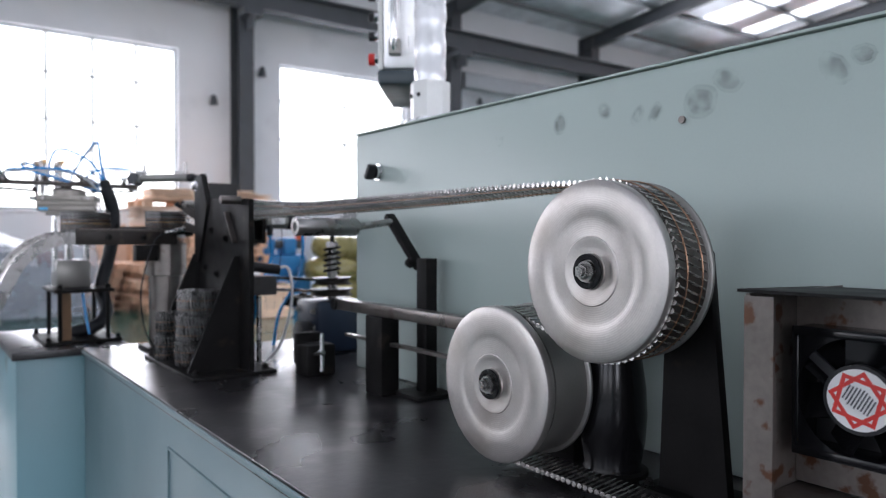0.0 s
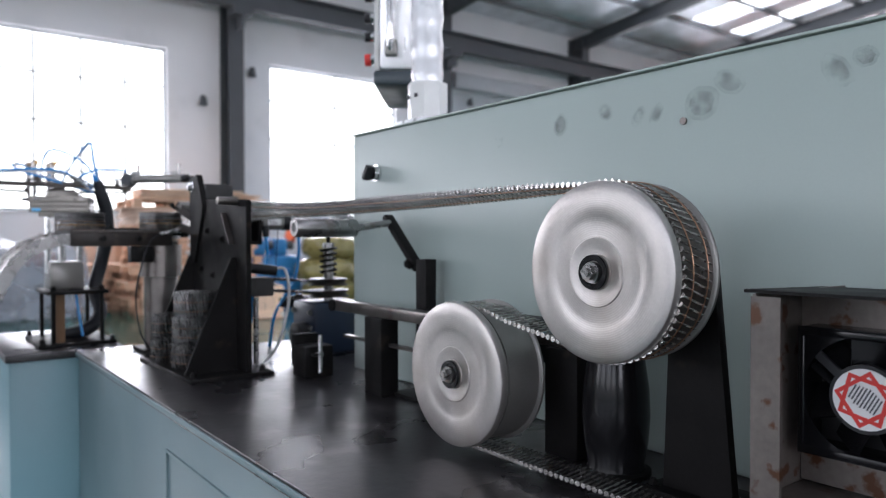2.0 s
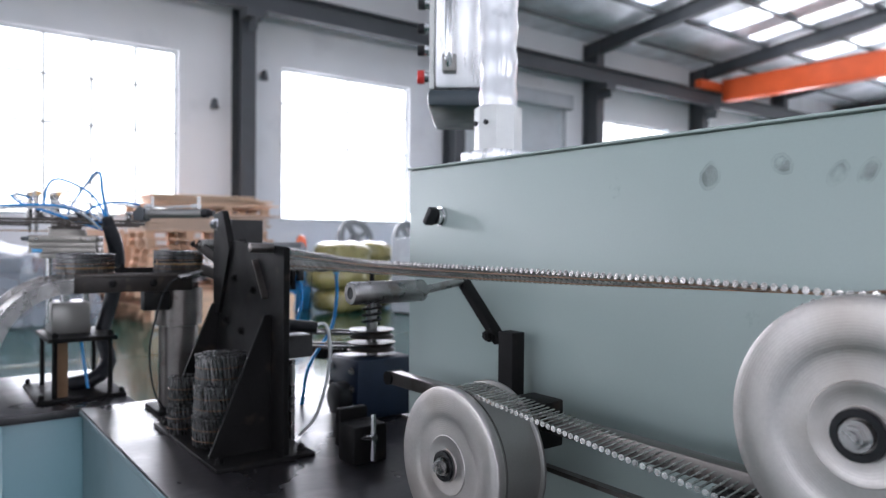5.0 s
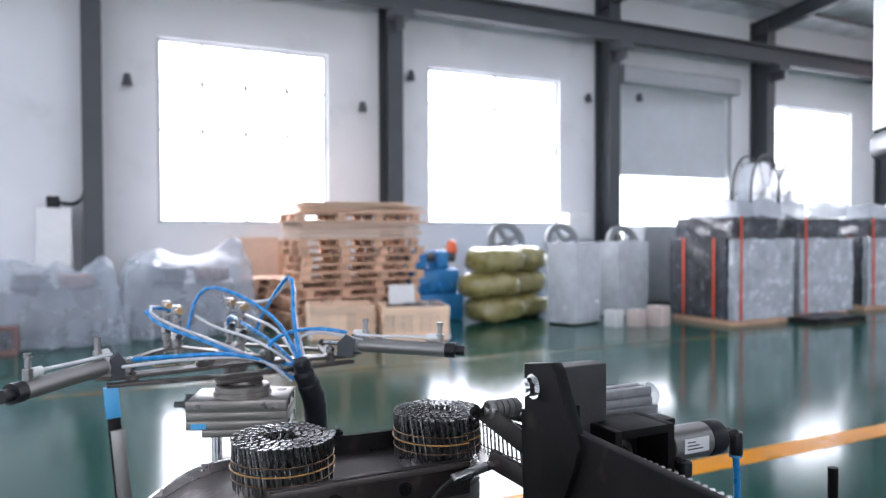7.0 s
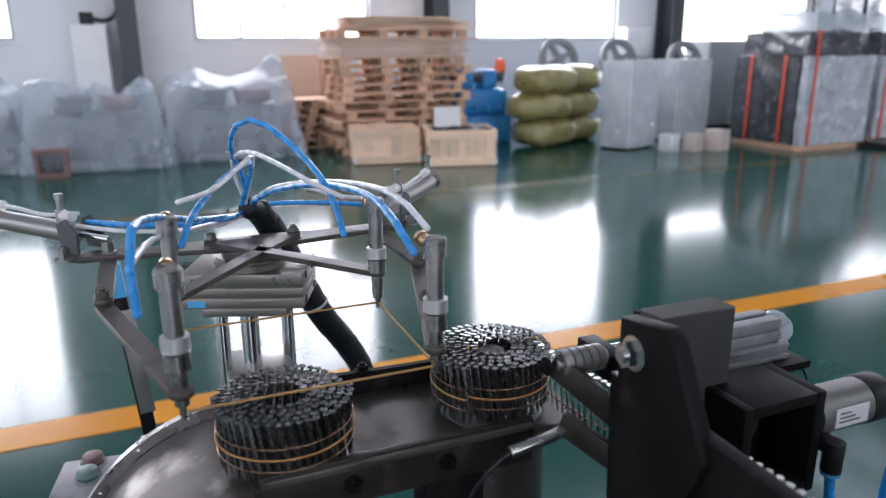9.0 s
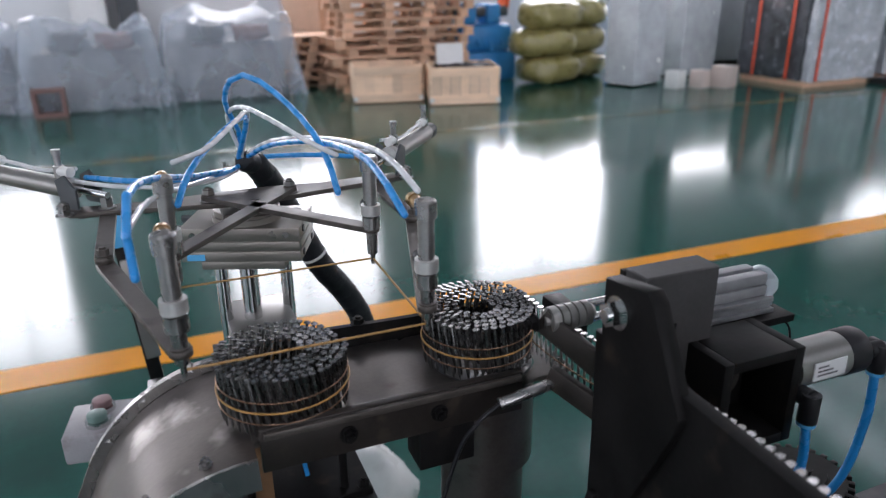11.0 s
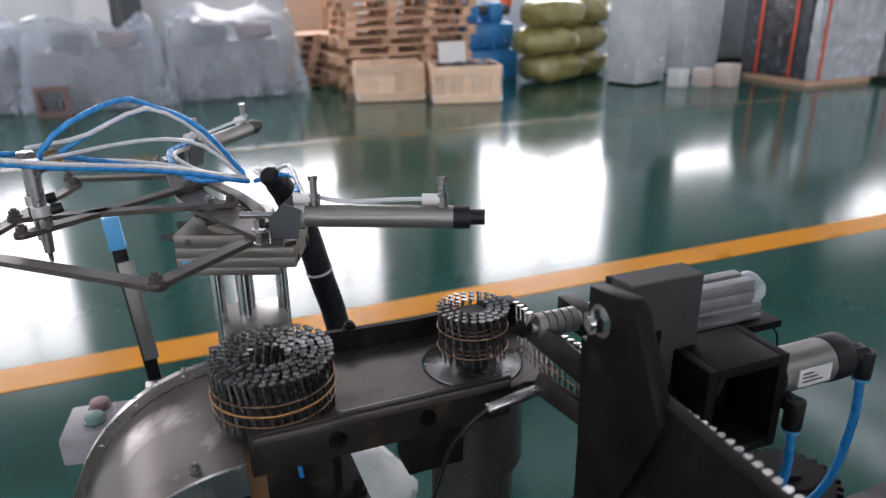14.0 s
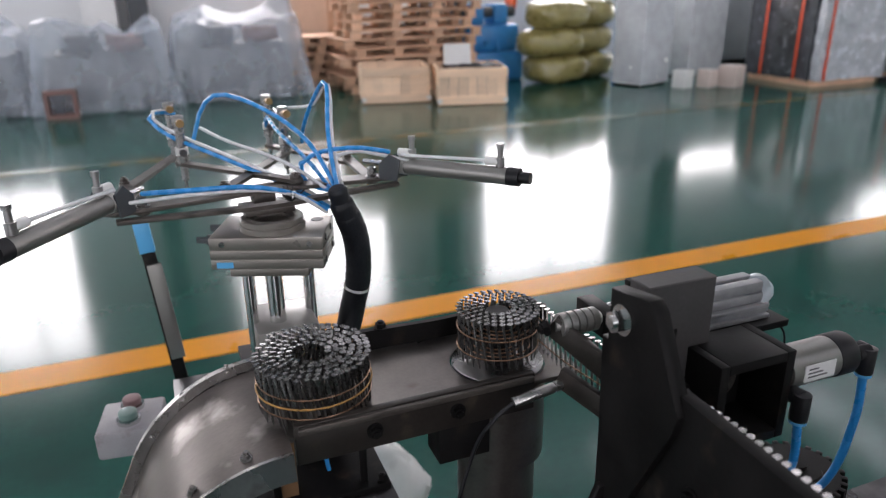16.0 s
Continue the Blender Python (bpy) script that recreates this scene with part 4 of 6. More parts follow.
part("roller_drum", lathe(B(), prof, pose(-0.012, 0.012, 0.388) @ TO_X @ Matrix.Rotation(math.pi, 4, "X"), 28), "alu_grey", gl)
m, length = axis_m((-0.008, 0.012, 0.385), (0.032, -0.03, 0.345))
part("upper_arm", box(B(), -0.004, 0.004, -0.011, 0.011, -length / 2 - 0.008, length / 2 + 0.008, 0.001, m=m), "dark_bar", gl)
m, length = axis_m((0.0, 0.005, 0.33), (0.03, -0.055, 0.31))
part("lower_arm", box(B(), -0.004, 0.004, -0.011, 0.011, -length / 2 - 0.008, length / 2 + 0.008, 0.001, m=m), "dark_bar", gl)
bolts(gl, "black_steel", ((0.024, -0.034, 0.348), (-1, -1, 0), 0.008), ((0.024, -0.058, 0.314), (-1, -1, 0), 0.008), ((-0.02, 0.012, 0.388), (-1, 0, 0), 0.006))
sn = thing("proximity_sensor", "slim metal proximity sensor with a black cable", "sensor", pose(0.5, 1.9, DECK))
part("barrel", cyl(B(), (0.04, 0.0, 0.314), (0.092, -0.004, 0.325), 0.0055, n=20, bev=0.001), "steel", sn)
part("cable", tube(B(), [(0.041, 0, 0.314), (0.02, 0.0, 0.3), (0.004, 0.012, 0.26), (-0.016, 0.02, 0.16), (-0.004, 0.03, 0.06), (0.03, 0.05, 0.003)], 0.0021, 8), "black", sn)

# ---------------------------------------------------------------- winder and rail
COIL_A = (0.365, 1.985, 1.294)
COIL_B = (0.567, 1.991, 1.3)
wd = thing("winder_column", "steel winder column with a flat turntable ring on top", "winder", pose(COIL_B[0], COIL_B[1], DECK))
part("lower_tube", lathe(B(), [(0, 0), (0.044, 0), (0.044, 0.205), (0, 0.205)], n=48), "steel_brown", wd)
part("upper_collar", lathe(B(), [(0.0455, 0.198), (0.0525, 0.2), (0.0525, 0.285), (0.0455, 0.287)], n=48), "steel_brown", wd)
part("base_flange", box(B(), -0.06, 0.06, -0.06, 0.06, 0.0, 0.01, 0.001), "black_steel", wd)
part("turntable", lathe(B(), [(0.016, 0.300), (0.016, 0.309), (0.0165, 0.3097), (0.049, 0.3097), (0.05, 0.309), (0.05, 0.300)], n=56), "steel", wd, "worn bright turntable ring")
rail = thing("coil_rail", "flat black steel coil rail with raised side bars", "rail", pose(0, 0, 0))
bm = B()
outer = [(0.33, 1.935), (0.64, 1.935), (0.64, 2.065), (0.33, 2.065)]
hole = [(COIL_B[0] + 0.052 * math.cos(2 * math.pi * k / 40), COIL_B[1] + 0.052 * math.sin(2 * math.pi * k / 40)) for k in range(40)]
for k in range(40):
    (a0, b0), (a1, b1) = hole[k], hole[(k + 1) % 40]
    quad = []
    for a, b in ((a0, b0), (a1, b1)):
        dx, dy = a - COIL_B[0], b - COIL_B[1]
        s = min(((0.64 - COIL_B[0]) if dx > 0 else (COIL_B[0] - 0.50)) / max(abs(dx), 1e-6), ((2.065 - COIL_B[1]) if dy > 0 else (COIL_B[1] - 1.935)) / max(abs(dy), 1e-6))
        quad.append((COIL_B[0] + dx * s, COIL_B[1] + dy * s))
    for z in (1.2885, 1.2935):
        bm.faces.new([bm.verts.new((*q, z)) for q in ((a0, b0), (a1, b1), quad[1], quad[0])])
box(bm, 0.33, 0.50, 1.935, 2.065, 1.2885, 1.2935)
part("floor_plate", bm, "steel_brown", rail)
part("front_bar", box(B(), 0.335, 0.578, 1.926, 1.934, 1.268, 1.31, 0.0012), "dark_bar", rail)
part("front_flange", box(B(), 0.338, 0.575, 1.921, 1.9255, 1.302, 1.3085, 0.001), "bar", rail)
bm = tube(B(), [(0.66, 2.05, 1.31), (0.60, 2.068, 1.312), (0.52, 2.066, 1.312), (0.42, 2.072, 1.312)], 0.004, 6)
for v in bm.verts:
    v.co.z = 1.29 if v.co.z < 1.311 else 1.316
part("back_guide", bm, "black_steel", rail)
part("rear_block", box(B(), 0.61, 0.65, 2.045, 2.07, 1.294, 1.322, 0.002), "black_steel", rail)
bolts(rail, "black_steel", ((0.409, 1.926, 1.287), (0, -1, 0), 0.006), ((0.493, 1.926, 1.287), (0, -1, 0), 0.006), ((0.57, 2.066, 1.316), (0, 0, 1), 0.006), ((0.46, 2.07, 1.316), (0, 0, 1), 0.006))
part("hanger", box(B(), 0.475, 0.53, 1.93, 1.965, 1.225, 1.267, 0.001), "black_steel", rail)
# curved chute going down from the rail
chute = thing("coil_chute", "curved stainless chute with bright edge rods", "chute", pose(0.33, 2.0, 1.291))
arc = [(-0.15 * math.sin(radians(a)), 0.15 * (math.cos(radians(a)) - 1)) for a in range(0, 66, 5)]
arc += [(arc[-1][0] - 0.12 * k, arc[-1][1] - 0.26 * k) for k in (0.5, 1.0, 1.6)]
bm = B()
prev = None
for u, w in arc:
    row = [bm.verts.new((u, y, w + dz)) for y, dz in ((-0.065, 0.0), (0.078, 0.0), (0.078, -0.002), (-0.065, -0.002))]
    if prev:
        for k in range(4):
            bm.faces.new([prev[k], prev[(k + 1) % 4], row[(k + 1) % 4], row[k]])
    prev = row
part("slide_sheet", bm, "chute_steel", chute)
line_ = smooth_path([(u, 0, w) for u, w in arc], 2)
for name, ya, yb, za, zb in (("near_edge", -0.094, -0.066, 0.004, 0.0075), ("near_lip", -0.098, -0.0945, -0.02, 0.0085), ("far_edge", 0.079, 0.087, -0.004, 0.011)):
    bm, prev = B(), None
    for k, p in enumerate(line_):
        d = line_[min(k + 1, len(line_) - 1)] - line_[max(k - 1, 0)]
        up = Vector((-d.z, 0, d.x)).normalized() * (-1 if d.x < 0 else 1)
        row = [bm.verts.new(p + Vector((0, y, 0)) + up * h) for y, h in ((ya, za), (yb, za), (yb, zb), (ya, zb))]
        if prev:
            for i in range(4):
                bm.faces.new([prev[i], prev[(i + 1) % 4], row[(i + 1) % 4], row[i]])
        else:
            bm.faces.new(row)
        prev = row
    bm.faces.new(prev)
    part(name, bm, "chute_steel" if name == "near_edge" else "steel", chute)
for k in (3, 7, 11):
    bolts(chute, "steel", ((arc[k][0], 0.083, arc[k][1] + 0.006), (0, 0.3, 1), 0.004, 0.004), ((arc[k][0], -0.08, arc[k][1] + 0.008), (0, -0.1, 1), 0.004, 0.004))

# ---------------------------------------------------------------- drive behind the plate
gb = thing("gearbox", "dark blue gearbox with belt pulleys and a sprung rod", "gearbox", pose(0.92, 1.70, DECK))
part("case", box(B(), -0.075, 0.075, -0.065, 0.065, 0.0, 0.135, 0.008), "motor_blue", gb)
part("shaft_nut", cyl(B(), (-0.078, -0.02, 0.05), (-0.11, -0.02, 0.05), 0.034, n=28, bev=0.003), "black", gb)
for z, r in ((0.155, 0.056), (0.185, 0.053)):
    part("pulley", lathe(B(), [(0, z - 0.009), (r, z - 0.009), (r - 0.009, z - 0.002), (r - 0.009, z + 0.002), (r, z + 0.009), (0, z + 0.009)], n=40), "dark_bar", gb)
part("shaft", cyl(B(), (0, 0, 0.13), (0, 0, 0.27), 0.013), "steel", gb)
bm = B()
tube(bm, [(0.021 * math.cos(k * 0.7), 0.021 * math.sin(k * 0.7), 0.205 + 0.0016 * k) for k in range(46)], 0.0035, 7, 1)
part("spring", bm, "black_steel", gb)
part("threaded_rod", cyl(B(), (0, 0, 0.26), (0, 0, 0.33), 0.0055), "black_steel", gb)
part("nut", cyl(B(), (0, 0, 0.275), (0, 0, 0.29), 0.016, n=6), "steel", gb)
for dz in (0.155, 0.185):
    bm = B()
    for s in (-1, 1):
        m, length = axis_m((0.0, 0.036 * s, dz), (-0.25, 0.03 + 0.03 * s, dz + 0.02))
        box(bm, -0.004, 0.004, -0.003, 0.003, -length / 2, length / 2, m=m)
    part("belt", bm, "black", gb)
for k in range(3):
    bolts(gb, "steel", ((-0.076, -0.045, 0.03 + 0.04 * k), (-1, 0, 0), 0.006), ((-0.076, 0.05, 0.03 + 0.04 * k), (-1, 0, 0), 0.006))
tp = thing("toothed_pulley", "oily black toothed pulley on a short shaft", "pulley", pose(0.925, 1.888, DECK))
part("shaft", cyl(B(), (0, 0, 0.0), (0, 0, 0.14), 0.012), "black_steel", tp)
part("disc", lathe(B(), [(0, 0.105), (0.05, 0.105), (0.05, 0.13), (0.03, 0.13), (0.028, 0.134), (0, 0.134)], n=48), "black_steel", tp)
for k in range(26):
    part("tooth", box(B(), 0.048, 0.057, -0.0034, 0.0034, 0.105, 0.13, 0.0008, m=Matrix.Rotation(2 * math.pi * k / 26, 4, "Z")), "black_steel", tp)
cb = thing("clamp_bracket", "dark clamp bracket with a push-in hose on the feed stand", "bracket", pose(0.66, 1.60, DECK))
part("block", box(B(), -0.055, 0.05, -0.02, 0.03, 0.165, 0.21, 0.003), "block", cb)
part("lever", cyl(B(), (-0.055, -0.02, 0.24), (0.05, -0.03, 0.225), 0.012, n=18), "black", cb)
part("clear_hose", tube(B(), [(0.045, -0.03, 0.23), (0.075, -0.03, 0.225), (0.085, -0.025, 0.15), (0.06, -0.02, 0.05), (0.03, 0.0, 0.004)], 0.0035, 8), "clear_hose", cb, "clear air hose")
part("blue_hose", tube(B(), [(0.01, 0.02, 0.17), (0.012, 0.03, 0.1), (-0.01, 0.04, 0.04), (-0.02, 0.05, 0.004)], 0.0035, 8), "blue_hose", cb, "blue air hose")
part("stop_rod", cyl(B(), (0.0, -0.03, 0.165), (0.0, -0.03, 0.0), 0.006), "steel", cb)
vs_ = thing("bench_vice", "small dark clamp with a bright screw on the bench", "clamp", pose(0.72, 1.40, DECK))
part("body", box(B(), -0.035, 0.035, -0.03, 0.03, 0.0, 0.07, 0.006), "black_steel", vs_)
part("jaw", box(B(), -0.03, 0.03, 0.031, 0.05, 0.02, 0.09, 0.004), "black_steel", vs_)
part("screw", cyl(B(), (-0.02, -0.03, 0.05), (-0.02, -0.075, 0.06), 0.006), "chrome", vs_)
part("handle", cyl(B(), (-0.02, -0.07, 0.02), (-0.02, -0.07, 0.1), 0.0045), "chrome", vs_)
# spare coils at the foot of the stand
for x, y, n, r in ((0.53, 1.62, 3, 0.05), (0.50, 1.735, 2, 0.032)):
    for k in range(n):
        nail_coil("stacked dark steel nail coil at the foot of the stand", pose(x + 0.002 * k, y, DECK + 0.009 + 0.0575 * k, 0, 0, 40 * k), r, 0.018, single=False, group="stacked nail coils")

# ---------------------------------------------------------------- goods along the window wall
# stack of pallets and boards
def pallet(m, w=2.15, d=1.2, label="pale wooden pallet in a tall stack"):
    p = thing("pallet", label, "pallet", m, "stacked pallets")
    nb = 7
    for k in range(nb):
        y = -d / 2 + (k + 0.5) * d / nb
        part("deck_board", box(B(), -w / 2, w / 2, y - 0.07, y + 0.07, 0.115, 0.135), "wood", p)
    for k in range(3):
        y = -d / 2 + (0.07, d / 2, d - 0.07)[k]
        part("bottom_board", box(B(), -w / 2, w / 2, y - 0.06, y + 0.06, 0.0, 0.018), "wood", p)
        for i in range(4):
            x = -w / 2 + 0.08 + i * (w - 0.16) / 3
            part("block", box(B(), x - 0.07, x + 0.07, y - 0.05, y + 0.05, 0.018, 0.115), "wood", p)
    return p


PX, PY = 4.2, 13.1
z = 0.0
random.seed(4)
for k in range(11):
    pallet(pose(PX + random.uniform(-0.08, 0.08), PY + random.uniform(-0.06, 0.06), z, 0, 0, random.uniform(-3, 3)), 2.1 + random.uniform(-0.12, 0.2))
    z += 0.137
for k in range(9):
    w = 2.15 + (0.35 if k == 8 else 0) + random.uniform(-0.1, 0.1)
    bd = part("board", box(B(), -w / 2, w / 2, -0.6, 0.6, 0, 0.026), "card")
    bd.matrix_basis = pose(PX + 0.02 + random.uniform(-0.05, 0.05), PY - 0.02, z, 0, 0, random.uniform(-2, 2))
    tagged(bd, "thick brown sheet board lying on the pallet stack", "board", "stacked boards")
    z += 0.028 + 0.012 * (k % 2)
pallet(pose(PX, PY, z, 0, 0, 1), 2.2)
z += 0.137
for k in range(6):
    w = 2.0 + random.uniform(-0.25, 0.3)
    bd = part("board", box(B(), -w / 2, w / 2, -0.55, 0.55, 0, 0.018), "wood_light")
    bd.matrix_basis = pose(PX + random.uniform(-0.1, 0.2), PY, z, random.uniform(-0.6, 0.6), random.uniform(-0.5, 0.5), random.uniform(-4, 4))
    tagged(bd, "thin pale board lying loose on top of the stack", "board", "stacked boards")
    z += 0.034
# second, lower stack and leaning boards behind it
for k in range(6):
    pallet(pose(2.95 + 0.03 * k, 14.1, 0.137 * k, 0, 0, 2 * k - 5), 1.1, 1.0, "worn wooden pallet in a low stack")
for k in range(5):
    bd = part("board", box(B(), -0.35, 0.35, -0.012, 0.012, 0, 1.55 - 0.06 * k), "wood" if k % 2 else "card")
    bd.matrix_basis = pose(3.0 + 0.13 * k, 14.8 + 0.02 * k, 0, -7, 0, 4 * k - 8)
    tagged(bd, "brown board leaning on end against the wall", "board", "leaning boards")


def crate(m, w=0.95, d=0.85, h=0.52, label="open pine shipping crate on the floor"):
    c = thing("wooden_crate", label, "crate", m, "shipping crates")
    for k in range(2):
        z0 = 0.06 + k * h * 0.46
        for y in (0.0, d - 0.02):
            n = 7
            for i in range(n):
                part("plank", box(B(), i * w / n + 0.003, (i + 1) * w / n - 0.003, y, y + 0.02, 0.04, h), "wood_light", c) if k == 0 else None
        for y, t in ((-0.022, 0.02), (d + 0.002, 0.02)):
            part("rail", box(B(), -0.02, w + 0.02, y, y + t, 0.02 + k * (h - 0.14), 0.13 + k * (h - 0.14)), "wood_light", c)
        for x in (-0.02, w):
            part("end_board", box(B(), x, x + 0.02, 0.0, d, 0.04 + k * h * 0.5, 0.04 + (k + 1) * h * 0.46), "wood_light", c)
    part("base", box(B(), 0, w, 0.02, d - 0.02, 0.0, 0.04), "wood", c)
    for x in (0.0, w):
        part("corner_clip", box(B(), x - 0.03, x + 0.03, -0.026, -0.022, 0.04, 0.1), "white_plastic", c)
    return c


crate(pose(3.03, 11.45, 0, 0, 0, -12))
crate(pose(3.97, 10.85, 0, 0, 0, -16), 0.95, 0.9)
tray = thing("parts_heap", "dark loose parts and a white sheet lying in the crate", "machine parts", pose(4.1, 11.0, 0.0, 0, 0, -16))
tagged(part("loose_scrap", rough(grid_box(B(), 0.05, 0.85, 0.1, 0.7, 0.05, 0.5, 0.1), 0.06, 6), "black_steel", tray), kind="stuff")
part("sheet", box(B(), 0.05, 0.45, 0.02, 0.04, 0.52, 0.82, m=pose(0, 0.3, 0, -12)), "white_plastic", tray, "white paper sheet")

# covered machines under dust sheets
def covered_machine(x0, x1, y0, y1, h, seed, label, peak=0.0):
    t = thing("covered_machine", label, "machine", pose((x0 + x1) / 2, (y0 + y1) / 2, 0), "covered machines")
    w, d = (x1 - x0) / 2, (y1 - y0) / 2
    part("machine_body", box(B(), -w * 0.8, w * 0.78, -d * 0.7, d * 0.7, 0.12, h * 0.6, 0.03), "covered_dark", t, "grey machine body under the sheet")
    part("machine_head", box(B(), -w * 0.55, -w * 0.05, -d * 0.75, d * 0.4, h * 0.61, h * 0.78, 0.03), "covered_dark", t, "grey machine head under the sheet")
    part("casting", cyl(B(), (w * 0.1, -d * 0.5, h * 0.66), (w * 0.6, -d * 0.5, h * 0.7), 0.16, 0.1, 16), "pink", t, "red-brown casting under the sheet")
    for x in (-w * 0.7, w * 0.7):
        part("machine_foot", box(B(), x - 0.12, x + 0.12, -d * 0.7, d * 0.7, 0.0, 0.12), "black_steel", t)
    bm = B()
    nx, ny = 48, 34
    rnd = random.Random(int(seed * 10))
    posts = [(rnd.uniform(-0.75, 0.75) * w, rnd.uniform(-0.7, 0.3) * d, h * rnd.uniform(0.86, 1.0), rnd.uniform(0.3, 0.55)) for k in range(6)]
    posts += [(x * w, y * d, h * 0.86, 0.6) for x in (-0.58, -0.3, -0.02) for y in (-0.78, 0.0, 0.42)]
    posts += [(x * w, -d * 0.5, h * 0.84 - 0.03 * k, 0.6) for k, x in enumerate((0.1, 0.3, 0.5, 0.65))]
    posts += [(x * w, y * d, h * rnd.uniform(0.8, 0.92), 0.5) for x in (-0.8, 0.8) for y in (-0.78, 0.7)]
    posts.append((w * 0.7, -d * 0.1, h + peak, 0.9))
    # the sheet is drawn over posts and edges of the machine: sharp peaks, straight falls between them
    rows = []
    for i in range(nx + 1):
        row = []
        for j in range(ny + 1):
            u, v = 2 * i / nx - 1, 2 * j / ny - 1
            e = max(abs(u), abs(v))
            x, y = u * w * 1.03, v * d * 1.05
            zz = max(ph - fall * math.hypot(x - px, y - py) for px, py, ph, fall in posts)
            zz = max(zz, h * 0.63 * min(1.0, (1.0 - e) / 0.16))
            zz += 0.03 * noise.noise((x * 2.5 + seed, y * 2.5, seed)) + 0.018 * noise.noise((x * 8, y * 8, seed))
            if e > 0.86:
                k = (e - 0.86) / 0.14
                zz = zz * (1 - k) + 0.012 * k
                s = 1 + 0.05 * math.sin((u * 5 - v * 6 + u * v) * 4 + seed) * k
                x, y = x * s, y * s
            row.append(bm.verts.new((x, y, max(0.008, zz))))
        rows.append(row)
    for i in range(nx):
        for j in range(ny):
            bm.faces.new((rows[i][j], rows[i + 1][j], rows[i + 1][j + 1], rows[i][j + 1]))
    part("dust_sheet", bm, "plastic_cover", t, "crumpled translucent blue-grey plastic sheet")
    return t


covered_machine(-5.6, -3.5, 12.6, 14.2, 1.35, 1.7, "machine under a crumpled translucent plastic dust sheet")
covered_machine(-3.4, -1.3, 12.6, 14.2, 1.35, 7.7, "machine under a crumpled translucent plastic dust sheet")
covered_machine(-1.3, 0.55, 12.4, 14.0, 1.32, 3.1, "machine under a crumpled translucent plastic dust sheet")
covered_machine(0.5, 2.55, 12.7, 14.3, 1.38, 5.9, "machine under a plastic sheet drawn up to a peak", 0.22)
pb = thing("pipe_bracket", "small red-brown metal bracket lying on the floor", "bracket", pose(-0.95, 12.25, 0))
bm = B()
box(bm, -0.2, 0.2, -0.1, 0.1, 0.0, 0.05), box(bm, -0.2, -0.15, -0.1, 0.1, 0.05, 0.32), box(bm, 0.15, 0.2, -0.1, 0.1, 0.05, 0.32), box(bm, -0.2, 0.2, -0.1, 0.1, 0.32, 0.37)
part("frame", bm, "pink", pb)
ec = thing("wall_cabinet", "grey electrical cabinet against the white wall", "electrical cabinet", pose(-0.42, 14.95, 0))
part("body", box(B(), -0.26, 0.26, -0.2, 0.3, 0.0, 2.05, 0.01), "grey_sheet", ec)
part("door", box(B(), -0.24, 0.24, -0.215, -0.201, 0.08, 2.0, 0.004), "grey_sheet", ec)
part("top_box", box(B(), -0.12, 0.08, -0.1, 0.15, 2.05, 2.25, 0.02), "black", ec)
part("top_cable", tube(B(), [(0.05, 0, 2.15), (0.25, 0.0, 2.12), (0.4, 0.05, 2.2), (0.5, 0.1, 2.45)], 0.03, 8), "black", ec)

# blue wire drawing machine
bl = thing("blue_machine", "blue painted cast machine with an orange hand wheel", "machine", pose(5.85, 13.2, 0))
part("base", box(B(), -0.5, 0.5, -0.35, 0.35, 0.0, 0.5, 0.05), "machine_blue", bl)
part("bed", box(B(), -0.55, 0.45, -0.3, 0.3, 0.5, 0.95, 0.08), "machine_blue", bl)
part("spindle", cyl(B(), (-0.6, -0.1, 1.15), (0.4, -0.1, 1.15), 0.09, n=20), "steel_dark", bl)
for x in (-0.35, 0.1):
    part("head", box(B(), x - 0.12, x + 0.14, -0.25, 0.2, 0.951, 1.28, 0.04), "machine_blue", bl)
part("hand_wheel", cyl(B(), (0.42, 0.1, 1.3), (0.5, 0.1, 1.3), 0.17, n=28, bev=0.02), "orange", bl, "orange hand wheel")
for k in range(4):
    part("lever", cyl(B(), (-0.45 + 0.22 * k, -0.32, 0.7), (-0.45 + 0.22 * k, -0.42, 0.5 + 0.1 * (k % 2)), 0.025, n=10), "machine_blue", bl)


def sack(m, rx=0.55, ry=0.42, h=0.47, seed=0):
    bm = B()
    bmesh.ops.create_icosphere(bm, subdivisions=4, radius=1)
    for v in bm.verts:
        x, y, zz = v.co
        v.co = Vector((math.copysign(abs(x) ** 0.75, x) * rx, math.copysign(abs(y) ** 0.75, y) * ry, math.copysign(abs(zz) ** 0.6, zz) * h / 2 + h / 2))
    rough(bm, 0.045, 2.6, seed), rough(bm, 0.012, 11, seed)
    for v in bm.verts:
        v.co.z = max(0.002, v.co.z)
    ob = part("sack", bm, "bag")
    ob.matrix_basis = m
    return tagged(ob, "plump olive-green woven sack wrapped in film", "sack", "stacked sacks")


